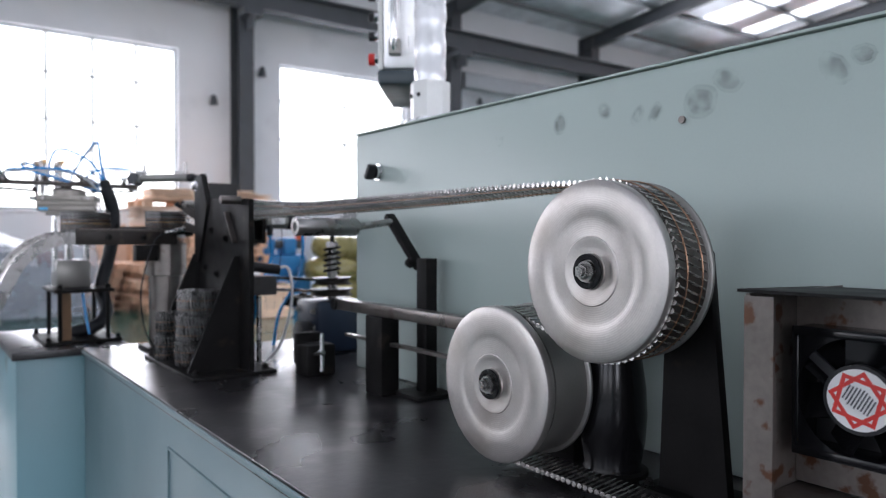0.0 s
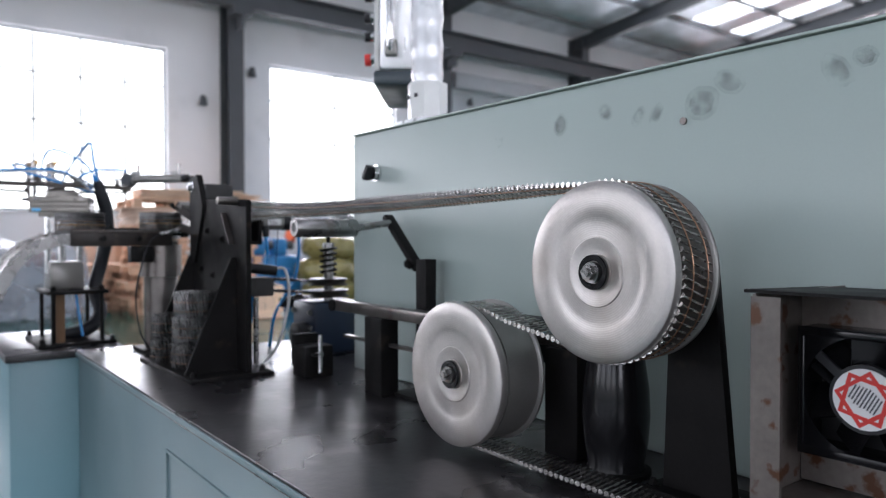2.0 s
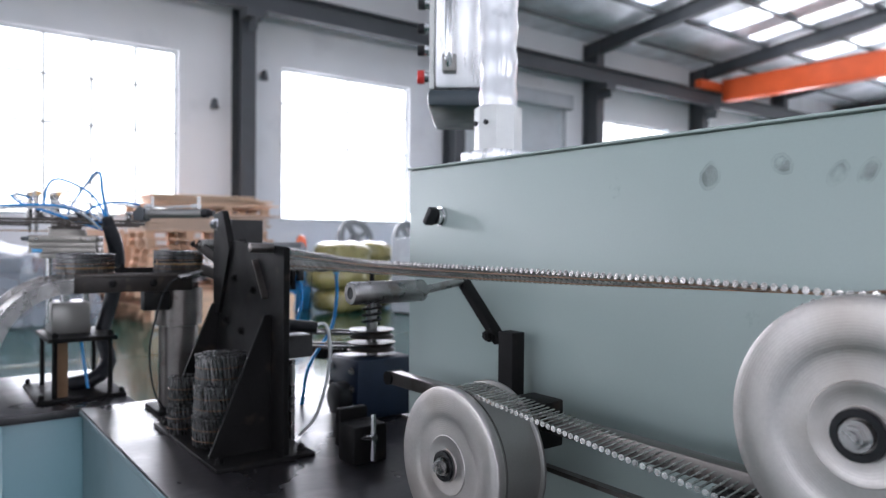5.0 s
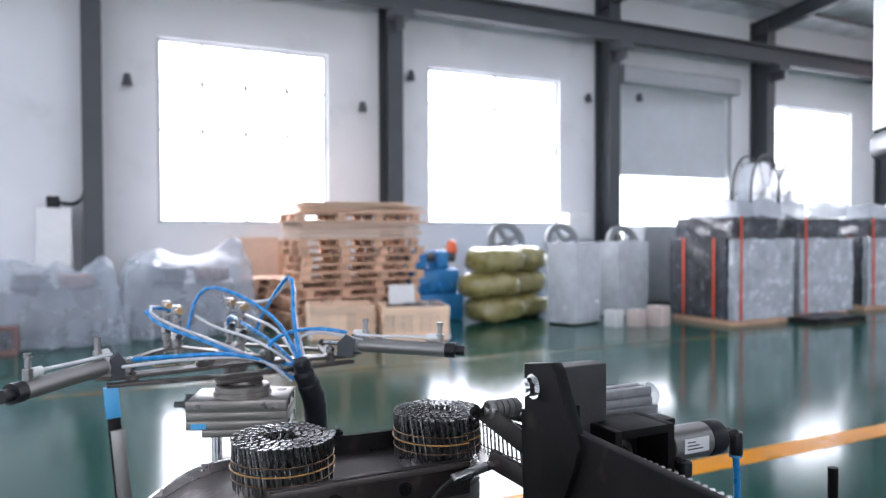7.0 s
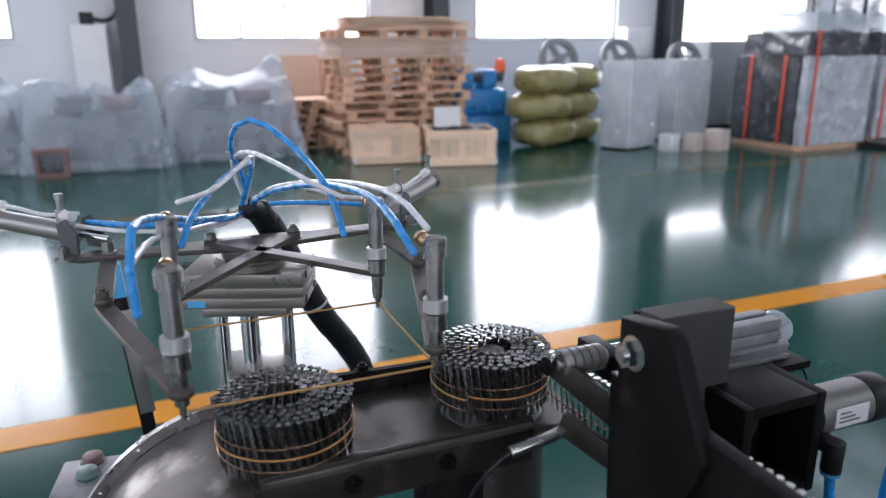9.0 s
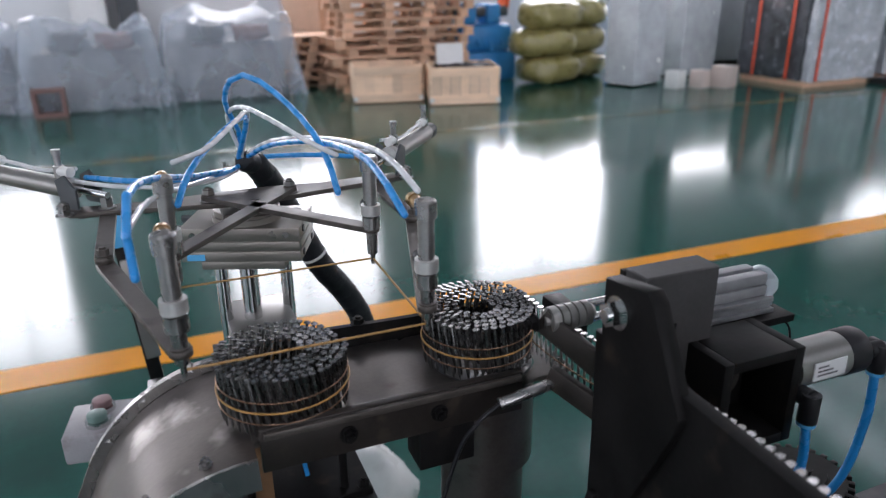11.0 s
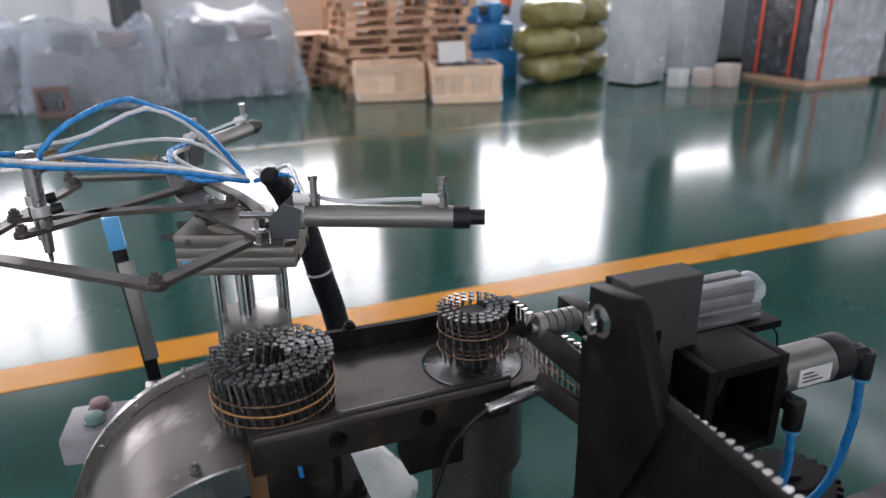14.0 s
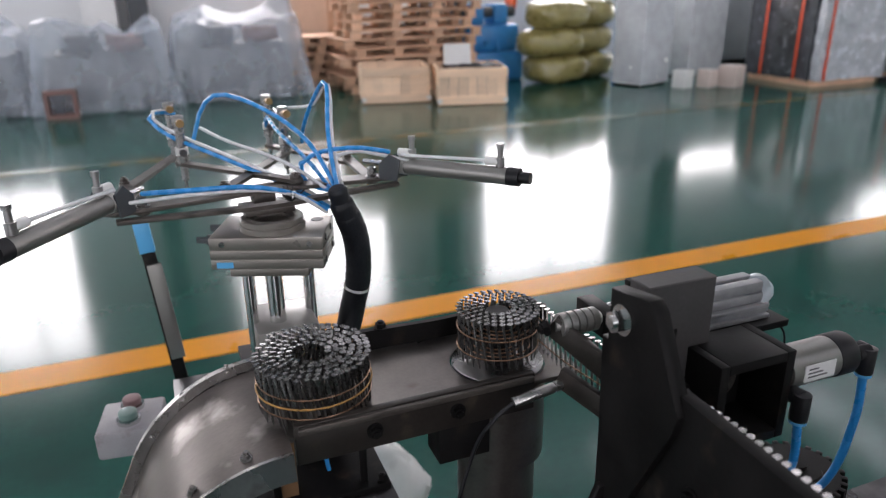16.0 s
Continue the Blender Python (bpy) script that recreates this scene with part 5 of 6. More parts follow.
for i, (x, y) in enumerate(((6.62, 12.3), (7.55, 12.75))):
    for k in range(3):
        sack(pose(x + (0.04, -0.07, 0.05)[k], y, 0.44 * k, 0, 0, (8, -6, 14)[k] + 25 * i), 0.56 if i == 0 else 0.5, 0.42, 0.47, 3.3 * k + 11 * i)
for x, y, z in ((7.72, 13.6, 1.42), (9.1, 13.6, 1.4), (10.15, 12.9, 1.35)):
    wh = thing("flywheel", "grey cast iron flywheel with holes standing behind the goods", "flywheel", pose(x, y, 0), "flywheels")
    bm = B()
    mm = pose(0, 0, z) @ Matrix.Rotation(radians(75), 4, "X")
    lathe(bm, [(0.3, -0.05), (0.4, -0.06), (0.42, -0.04), (0.42, 0.04), (0.4, 0.06), (0.3, 0.05), (0.3, -0.05)], mm, 40)
    part("rim", bm, "grey_steel", wh)
    for k in range(4):
        part("spoke", box(B(), -0.05, 0.05, 0.08, 0.31, -0.03, 0.03, m=mm @ Matrix.Rotation(math.pi / 2 * k + 0.4, 4, "Z")), "grey_steel", wh)
    part("hub", cyl(B(), mm @ Vector((0, 0, -0.07)), mm @ Vector((0, 0, 0.07)), 0.1), "grey_steel", wh)
    part("pedestal", box(B(), -0.2, 0.2, -0.25, 0.25, 0.0, z - 0.1, 0.02), "machine_blue", wh)

for x, y, u, v in ((7.80, 11.43, 0.75, 0.57), (9.38, 12.1, 1.08, 0.6)):
    g = thing("wrapped_cabinet", "tall pale grey steel cabinet in clear stretch film", "cabinet", pose(x, y, 0, 0, 0, 18), "wrapped cabinets")
    part("body", box(B(), -u / 2, u / 2, -v / 2, v / 2, 0.03, 1.42, 0.008), "grey_sheet", g)
    part("plinth", box(B(), -u / 2 + 0.03, u / 2 - 0.03, -v / 2 + 0.03, v / 2 - 0.03, 0.0, 0.03), "black_steel", g)
    bm = rough(grid_box(B(), -u / 2 - 0.008, u / 2 + 0.008, -v / 2 - 0.008, v / 2 + 0.008, 0.04, 1.43, 0.09), 0.012, 7, x)
    part("stretch_film", bm, "film", g, "clear stretch film")
for x, y, s, h, mm in ((8.12, 10.75, 0.24, 0.28, "white_plastic"), (8.5, 10.62, 0.24, 0.28, "pale_card"), (8.88, 10.5, 0.3, 0.34, "pale_card")):
    c = thing("small_carton", "small pale cardboard carton on the floor" if mm == "pale_card" else "small white drum-shaped carton on the floor", "carton", pose(x, y, 0, 0, 0, 18), "small cartons")
    part("box", box(B(), -s / 2, s / 2, -s / 2, s / 2, 0.0, h, 0.01), mm, c)
    part("tape", box(B(), -0.03, 0.03, -s / 2 - 0.002, s / 2 + 0.002, h - 0.004, h + 0.002), "clear_hose", c)
sg = thing("wall_sign_box", "beige switch box fixed high beside the column", "switch box", pose(10.55, 14.9, 1.45))
part("case", box(B(), -0.33, 0.33, 0.0, 0.38, 0.0, 0.62, 0.02), "grey_sheet", sg)
part("bracket_leg", box(B(), -0.05, 0.05, 0.1, 0.2, -1.45, 0.0), "steel_dark", sg)
part("lid", box(B(), -0.3, 0.3, -0.012, -0.001, 0.03, 0.59, 0.005), "grey_sheet", sg)

# added box: closes the gap so the gate's reflection on the floor is dimmer
gate_block = thing("machine_cabinet", "dull grey box added behind the goods to block gate light", "cabinet", pose(11.3, 13.2, 0))
part("body", box(B(), -0.6, 0.6, -0.35, 0.35, 0.1, 1.75, 0.02), "machine_grey", gate_block)
part("door", box(B(), -0.56, 0.56, -0.364, -0.351, 0.16, 1.7, 0.006), "machine_grey", gate_block)
part("plinth", box(B(), -0.56, 0.56, -0.3, 0.3, 0.0, 0.1), "black_steel", gate_block)


def wrapped_goods(x0, x1, y0, y1, seed, label):
    t = thing("wrapped_machine", label, "wrapped machine", pose(x0, y0, 0), "wrapped machines")
    w, d = x1 - x0, y1 - y0
    part("skid", box(B(), 0.05, w - 0.05, 0.05, d - 0.05, 0.0, 0.1), "wood", t)
    part("lower_case", rough(grid_box(B(), 0.0, w, 0.12, d, 0.1, 1.48, 0.13), 0.02, 5, seed), "wrap_dark", t, "dark goods under glossy stretch film")
    part("front_case", rough(grid_box(B(), 0.03, w, -0.03, 0.1, 0.1, 1.48, 0.09), 0.025, 5, seed + 3), "wrap_light", t, "silvery crumpled stretch film")
    part("upper_case", rough(grid_box(B(), 0.05, w * 0.8, 0.05, d - 0.1, 1.49, 1.85, 0.12), 0.03, 5, seed + 5), "wrap_dark", t)
    part("top_film", rough(grid_box(B(), w * 0.15, w * 0.95, 0.1, d - 0.15, 1.86, 2.15, 0.1), 0.1, 2.4, seed + 8), "film", t, "loose clear film")
    for k, x in enumerate((0.12,)):
        bm = B()
        box(bm, x * w - 0.025, x * w + 0.025, -0.05, -0.044, 0.1, 1.5), box(bm, x * w - 0.025, x * w + 0.025, -0.05, d, 1.5, 1.506)
        box(bm, x * w - 0.025 + 0.05, x * w + 0.025 + 0.05, 0.0, 0.006, 1.506, 1.88)
        part("lashing_strap", bm, "strap", t, "orange-red lashing strap")
    for k, y in enumerate((0.35, 1.05)):
        part("lashing_strap", box(B(), -0.05, -0.044, y - 0.025, y + 0.025, 0.1, 1.5), "strap", t, "orange-red lashing strap")
    return t


wrapped_goods(9.85, 11.35, 9.8, 11.25, 2.2, "machine shrink-wrapped in dark glossy film with red straps")
wrapped_goods(11.75, 13.3, 10.0, 11.5, 6.4, "machine shrink-wrapped in dark glossy film with red straps")
wrapped_goods(14.2, 15.7, 10.3, 11.8, 9.4, "machine shrink-wrapped in dark glossy film with red straps")
for x, y in ((11.1, 10.35), (12.6, 11.0)):
    r = thing("wire_reel", "large black wire reel frame in clear film on the wrapped goods", "wire reel", pose(x, y, 2.28, 0, 0, 20), "wire reels")
    for yy in (-0.16, 0.16):
        bm = B()
        pts = [(0.72 * math.cos(2 * math.pi * k / 40), yy, 0.72 * math.sin(2 * math.pi * k / 40)) for k in range(41)]
        part("rim_ring", tube(bm, pts, 0.018, 8, 1), "black", r)
        for k in range(6):
            a = math.pi / 3 * k
            part("spoke", cyl(B(), (0.1 * math.cos(a), yy, 0.1 * math.sin(a)), (0.71 * math.cos(a), yy, 0.71 * math.sin(a)), 0.01, n=8), "black", r)
    part("hub", cyl(B(), (0, -0.2, 0), (0, 0.2, 0), 0.14, n=24), "grey_sheet", r)
    part("film", cyl(B(), (0, -0.13, 0), (0, 0.13, 0), 0.6, n=32), "film", r, "clear film round the reel")
mat_ = thing("floor_mat", "dark folded tarpaulin lying on the floor", "tarpaulin", pose(11.9, 9.5, 0))
part("fold", rough(grid_box(B(), -0.6, 0.7, -0.25, 0.3, 0.0, 0.1, 0.12), 0.03, 4), "black", mat_)
for o in mat_.children:
    for v in o.data.vertices:
        v.co.z = max(0.001, v.co.z)

# daylight haze outside the windows
def glow(name, strength, colour):
    m = bpy.data.materials.new(name)
    m.use_nodes = True
    b = m.node_tree.nodes["Principled BSDF"]
    b.inputs["Base Color"].default_value = (0, 0, 0, 1)
    b.inputs["Emission Color"].default_value, b.inputs["Emission Strength"].default_value = (*colour, 1), strength
    return m


M["sky_glow"] = glow("overcast_sky_backdrop", 3.0, (1.0, 1.0, 1.0))
bm = B()
bm.faces.new([bm.verts.new(p) for p in ((-40, 22, -1), (60, 22, -1), (60, 22, 16), (-40, 22, 16))])
setting("backdrop", bm, "sky_glow", "bright white overcast sky outside the windows", "sky")
bm = B()
bm.faces.new([bm.verts.new(p) for p in ((40, -20, -1), (40, 22, -1), (40, 22, 16), (40, -20, 16))])
setting("backdrop", bm, "sky_glow", "bright white overcast sky outside the end window", "sky")
setting("ground", box(B(), -60, 70, 16.5, 40, -0.15, -0.02), "wall", "pale concrete yard outside", "ground")

# ---------------------------------------------------------------- lift, actuator and band gripper
AX, AY = 0.391, 2.36
lift = thing("lift_stand", "black rod frame carrying an aluminium lift cylinder", "lift stand", pose(AX, AY, DECK))
part("base_plate", box(B(), -0.09, 0.11, -0.16, 0.1, 0.0, 0.01, 0.001), "black_steel", lift)
for x, y in ((-0.05, -0.14), (0.075, -0.14), (-0.05, 0.06), (0.075, 0.06)):
    part("frame_rod", cyl(B(), (x, y, 0.01), (x, y, 0.145), 0.006, n=12), "black_steel", lift)
part("frame_plate", box(B(), -0.065, 0.09, -0.155, 0.075, 0.145, 0.155, 0.001), "black_steel", lift)
part("cylinder_block", box(B(), -0.045, 0.045, -0.06, 0.045, 0.155, 0.235, 0.004), "alu_grey", lift)
part("timber_strip", box(B(), -0.045, -0.02, -0.135, -0.12, 0.0101, 0.144), "old_timber", lift)
part("blue_hose", tube(B(), [(0.02, -0.07, 0.15), (0.02, -0.1, 0.1), (0.03, -0.11, 0.02)], 0.0035, 8), "blue_hose", lift, "blue air hose")
bolts(lift, "black_steel", ((-0.08, -0.15, 0.01), (0, 0, 1), 0.007, 0.01), ((0.1, -0.15, 0.01), (0, 0, 1), 0.007, 0.01), ((-0.08, 0.09, 0.01), (0, 0, 1), 0.007, 0.01), ((-0.05, -0.14, 0.155), (0, 0, 1), 0.008, 0.01), ((0.075, -0.14, 0.155), (0, 0, 1), 0.008, 0.01))

DISC = 1.37
act = thing("rotary_actuator", "grey aluminium rotary actuator with a round table on chrome rods", "rotary actuator", pose(AX, AY, DISC, 0, 0, -22))
for z0, z1 in ((-0.033, -0.016), (-0.0465, -0.0345), (-0.062, -0.048)):
    part("body_section", box(B(), -0.078, 0.078, -0.05, 0.05, z0, z1, 0.001), "actuator", act)
part("body_core", box(B(), -0.0765, 0.0765, -0.0485, 0.0485, -0.06, -0.018), "actuator", act)
part("table", lathe(B(), [(0, -0.016), (0.046, -0.016), (0.046, -0.008), (0.0435, -0.0075), (0.0435, -0.001), (0.0425, 0.0), (0.031, 0.0), (0.03, -0.003), (0.024, -0.003), (0.0235, -0.007), (0, -0.007)], n=48), "actuator", act)
part("maker_label", box(B(), -0.07, -0.047, -0.0512, -0.0504, -0.0595, -0.051), "label_blue", act, "small blue label")
for y, z_ in ((-0.025, -0.024), (0.02, -0.024), (-0.03, -0.055), (0.03, -0.055)):
    part("port_plug", cyl(B(), (0.0775, y, z_), (0.0796, y, z_), 0.005, n=12), "black", act)
bm = B()
cyl(bm, (-0.085, -0.03, -0.025), (-0.077, -0.03, -0.025), 0.008, n=12), cyl(bm, (-0.1, -0.03, -0.025), (-0.084, -0.03, -0.025), 0.005, n=6)
part("stop_screw", bm, "steel_dark", act)
part("stop_screw", cyl(B(), (-0.096, 0.02, -0.025), (-0.077, 0.02, -0.025), 0.006, n=6), "steel_dark", act)
for y in (-0.0502, ):
    for x in (-0.06, 0.06):
        part("cap_screw", cyl(B(), (x, y, -0.025), (x, y - 0.0015, -0.025), 0.004, n=12), "steel", act)
part("cable_hole", cyl(B(), (0.058, 0.03, -0.0162), (0.058, 0.03, -0.0155), 0.009, n=20), "black", act)
part("underplate", box(B(), -0.055, 0.055, -0.045, 0.045, -0.075, -0.0622, 0.002), "actuator", act)
for x, y in ((-0.035, -0.03), (0.0, -0.025), (0.04, 0.02)):
    part("guide_rod", cyl(B(), (x, y, -0.075), (x, y, -0.24), 0.0085 if x else 0.012, n=20), "chrome", act)

# gripper head: at rest angle 0 the fingers point to -y
head = thing("band_gripper", "band gripper with two air cylinders, four fingers and hoses", "gripper", pose(AX, AY, DISC))
AZ = 0.026          # height of the arm plane over the table
part("hub_plate", box(B(), -0.036, 0.036, -0.06, -0.004, 0.0005, 0.008, 0.002), "bar", head)
part("spacer", box(B(), -0.016, 0.016, -0.066, -0.036, 0.008, AZ - 0.0045, 0.001), "bar", head)
XY = Matrix()
part("cross_bar", prism(B(), [(-0.215, -0.03), (-0.205, -0.045), (-0.03, -0.075), (0.03, -0.075), (0.205, -0.045), (0.215, -0.03), (0.2, -0.018), (0.03, -0.035), (-0.03, -0.035), (-0.2, -0.018)], pose(0, 0, AZ - 0.004), 0.006, 0.0006), "bar", head, "brown-grey flat cross bar")
part("rear_bar", prism(B(), [(-0.2, -0.008), (-0.03, 0.012), (0.03, 0.012), (0.2, -0.008), (0.2, -0.022), (0.03, -0.004), (-0.03, -0.004), (-0.2, -0.022)], pose(0, 0, AZ - 0.0125), 0.006, 0.0006), "bar", head)


def gripper_cylinder(s):
    """Air cylinder on its bracket, pointing outward and back; s is the side."""
    base = Vector((0.2 * s, -0.006, AZ + 0.022))
    d = Vector((0.62 * s, 0.78, 0.0)).normalized()
    a, b = base + d * 0.012, base + d * 0.175
    c = part("cylinder_barrel", cyl(B(), a, b, 0.0125, n=24), "alu_grey", head)
    bm = B()
    cyl(bm, b, b + d * 0.018, 0.0132, n=24), cyl(bm, b + d * 0.018, b + d * 0.034, 0.0085, n=16)
    part("end_cap", bm, "black", c, "black threaded end cap")
    part("front_cap", cyl(B(), a - d * 0.012, a, 0.0135, n=24), "alu", c)
    part("piston_rod", cyl(B(), a - d * 0.012, a - d * 0.075, 0.004, n=12), "chrome", c)
    for k, q in enumerate((a + d * 0.01, b - d * 0.012)):
        bm = B()
        cyl(bm, q + Vector((0, 0, 0.012)), q + Vector((0, 0, 0.026)), 0.0065, n=12), cyl(bm, q + Vector((0, 0, 0.026)), q + Vector((0, 0, 0.04)), 0.0042, n=10), cyl(bm, q + Vector((0, 0, 0.04)), q + Vector((0, 0, 0.046)), 0.0055, n=10)
        f = part("flow_fitting", bm, "steel", c)
        part("port", cyl(B(), q + Vector((0, 0, 0.02)), q + Vector((0, 0, 0.02)) - d * 0.022, 0.0062, n=14), "white_plastic", f)
    m = Matrix.Translation(base) @ d.to_track_quat("X", "Z").to_matrix().to_4x4()
    bm = B()
    prism(bm, [(-0.024, -0.02), (0.006, -0.02), (0.012, 0.012), (-0.006, 0.02), (-0.024, 0.004)], m @ pose(0, 0.015, 0, 90), 0.003), prism(bm, [(-0.024, -0.02), (0.006, -0.02), (0.012, 0.012), (-0.006, 0.02), (-0.024, 0.004)], m @ pose(0, -0.018, 0, 90), 0.003)
    part("bracket", bm, "steel_dark", c)
    part("clear_hose", tube(B(), [b - d * 0.034 + Vector((0, 0, 0.02)), b - d * 0.07 + Vector((0, 0, 0.019)), a + d * 0.04 + Vector((0, 0, 0.017)), a + d * 0.012 + Vector((-0.02 * s, 0, 0.02))], 0.0026, 8), "clear_hose", c, "clear air hose")


gripper_cylinder(-1)
gripper_cylinder(1)
for x, y in ((-0.05, -0.055), (0.05, -0.055), (-0.165, -0.035), (0.165, -0.035), (-0.21, -0.05), (0.21, -0.05)):
    part("pivot_bolt", bolt(B(), (x, y, AZ + 0.002), (0, 0, 1), 0.0075, 0.012), "steel", head)
# hoses that arch over the head, in short rigid lengths: (end, shape with the head at rest, shape over the coil)
HOSE_SHAPES = [
    ("cylR_b",
     [(-0.071, 0.03, 0.007), (-0.021, 0.05, 0.042), (0.035, 0.05, 0.059), (0.103, 0.03, 0.059), (0.163, -0.0, 0.055)],
     [(0.008, 0.04, 0.051), (0.03, 0.06, 0.05), (0.078, 0.06, 0.048), (0.122, 0.04, 0.048), (0.177, 0.0, 0.048)]),
    ("cylR_c",
     [(-0.071, 0.03, 0.003), (-0.028, 0.05, 0.038), (0.022, 0.05, 0.053), (0.104, 0.03, 0.053), (0.179, 0.005, 0.046)],
     [(0.008, 0.04, 0.054), (0.028, 0.06, 0.064), (0.072, 0.06, 0.073), (0.139, 0.04, 0.056), (0.209, 0.02, 0.048)]),
    ("cylL_b",
     [(-0.097, -0.0, 0.021), (-0.07, -0.06, 0.023), (-0.066, -0.07, 0.052), (-0.097, -0.05, 0.072), (-0.141, -0.02, 0.078), (-0.179, -0.0, 0.072)],
     [(0.0, 0.04, 0.045), (-0.025, -0.02, 0.052), (-0.074, -0.06, 0.059), (-0.13, -0.06, 0.063), (-0.185, 0.0, 0.059)]),
    ("cylL_c",
     [(-0.103, -0.0, 0.024), (-0.102, -0.04, 0.056), (-0.135, -0.03, 0.071), (-0.171, -0.01, 0.066), (-0.204, 0.01, 0.058)],
     [(-0.0, 0.04, 0.043), (-0.032, -0.02, 0.045), (-0.088, -0.06, 0.052), (-0.144, -0.05, 0.055), (-0.201, 0.0, 0.056)]),
    ("NR_b",
     [(-0.083, -0.0, 0.001), (-0.053, -0.06, 0.017), (0.009, -0.14, 0.047), (0.067, -0.22, 0.074), (0.083, -0.26, 0.095), (0.064, -0.28, 0.101), (0.023, -0.3, 0.091)],
     [(0.012, 0.04, 0.056), (0.029, -0.06, 0.091), (0.06, -0.18, 0.116), (0.074, -0.31, 0.128), (0.074, -0.39, 0.12), (0.081, -0.415, 0.099)]),
    ("NR_c",
     [(-0.086, -0.0, 0.006), (-0.057, -0.06, 0.022), (0.004, -0.14, 0.052), (0.058, -0.22, 0.078), (0.077, -0.26, 0.097), (0.064, -0.28, 0.104), (0.027, -0.3, 0.095)],
     [(0.013, 0.04, 0.058), (0.029, -0.06, 0.095), (0.066, -0.18, 0.119), (0.085, -0.31, 0.133), (0.087, -0.39, 0.131), (0.093, -0.415, 0.118)]),
    ("FR_b",
     [(-0.1, -0.0, 0.016), (-0.084, -0.06, 0.087), (-0.051, -0.14, 0.129), (-0.014, -0.2, 0.145), (0.001, -0.235, 0.116), (0.007, -0.235, 0.065)],
     [(0.005, 0.04, 0.053), (0.003, 0.02, 0.095), (-0.015, -0.03, 0.14), (-0.011, -0.08, 0.174), (0.01, -0.11, 0.18), (0.042, -0.16, 0.151), (0.06, -0.22, 0.117), (0.066, -0.25, 0.076)]),
    ("FR_c",
     [(-0.098, -0.0, 0.012), (-0.061, -0.09, 0.052), (-0.026, -0.19, 0.071), (-0.008, -0.23, 0.088)],
     [(0.008, 0.04, 0.052), (-0.012, 0.0, 0.118), (-0.0, -0.06, 0.14), (0.02, -0.14, 0.137), (0.047, -0.21, 0.123), (0.069, -0.24, 0.113)]),
    ("FL_b",
     [(-0.099, -0.0, 0.025), (-0.096, -0.04, 0.099), (-0.101, -0.09, 0.166), (-0.085, -0.16, 0.131), (-0.063, -0.22, 0.075), (-0.056, -0.235, 0.048)],
     [(0.001, 0.04, 0.057), (0.008, -0.03, 0.121), (-0.027, -0.11, 0.123), (-0.066, -0.2, 0.11), (-0.084, -0.24, 0.093), (-0.089, -0.25, 0.083)]),
    ("FL_c",
     [(-0.106, -0.0, 0.028), (-0.106, -0.06, 0.093), (-0.105, -0.1, 0.162), (-0.081, -0.17, 0.121), (-0.036, -0.235, 0.108)],
     [(0.005, 0.04, 0.057), (0.011, -0.03, 0.128), (-0.017, -0.11, 0.129), (-0.052, -0.18, 0.119), (-0.088, -0.24, 0.121)]),
    ("NL_b",
     [(-0.097, -0.0, 0.015), (-0.078, -0.09, 0.045), (-0.044, -0.19, 0.07), (-0.031, -0.28, 0.075), (-0.026, -0.3, 0.046)],
     [(-0.004, 0.04, 0.042), (-0.063, -0.11, 0.074), (-0.11, -0.28, 0.117), (-0.125, -0.39, 0.133), (-0.129, -0.41, 0.115), (-0.128, -0.415, 0.077)]),
    ("NL_c",
     [(-0.101, -0.0, 0.02), (-0.08, -0.09, 0.071), (-0.054, -0.19, 0.082), (-0.041, -0.29, 0.085)],
     [(-0.004, 0.04, 0.039), (-0.071, -0.11, 0.064), (-0.112, -0.28, 0.098), (-0.127, -0.4, 0.112)]),
]
HOSES = []


def even(pts, n):
    """n + 1 points at equal steps along the smooth line through pts."""
    line = smooth_path(pts, 8)
    at = [0.0]
    for a, b in zip(line, line[1:]):
        at.append(at[-1] + (b - a).length)
    return [Vector([float(np.interp(at[-1] * k / n, at, [p[c] for p in line])) for c in range(3)]) for k in range(n + 1)], at[-1]


for key, rest, over in HOSE_SHAPES:
    n = 16 if len(over) > 5 else 12
    (ra, rl), (wa, wl) = even(rest, n), even(over, n)
    kind_ = "blue_hose" if key.endswith("b") else "clear_hose"
    r, half = 0.0034 if kind_ == "blue_hose" else 0.0028, max(rl, wl) / n / 2
    hose = tagged(new(kind_), "blue air hose" if kind_ == "blue_hose" else "clear air hose")
    hose.parent = head
    cap = [(r, half * 0.8), (r, half * 0.97)] + [(r * math.cos(a), half + r * math.sin(a)) for a in (0.2, 0.7, 1.1)] + [(0, half + r)]
    me = mesh_of("hose_length", lathe(B(), [(q, -z) for q, z in reversed(cap)] + cap, n=9), kind_, 60)
    lengths = []
    for k in range(n):
        ob = new("hose_length", me)
        ob.parent = hose
        lengths.append(ob)
    HOSES.append((key[:2], lengths, ra, wa))
bm = B()
for k in range(34):
    a, e = random.uniform(0, 6.28), random.uniform(0.006, 0.022)
    p = Vector((-0.02, 0.045, 0.03))
    cyl(bm, p, p + Vector((e * math.cos(a), e * math.sin(a), random.uniform(0.008, 0.02))), 0.0005, n=4)
tagged(part("frayed_sleeve_end", bm, "sleeve", head, "frayed black braid"), kind="stuff")
# fingers: (open place, closed place) in the head's space
FINGERS = {"FL": ((-0.1, -0.25), (-0.026, -0.235)), "FR": ((0.1, -0.25), (0.026, -0.235)), "NL": ((-0.105, -0.42), (-0.03, -0.3)), "NR": ((0.098, -0.42), (0.03, -0.3))}
TIP = -0.008          # tips stand near the table's level
fingers = {}
bars = {}


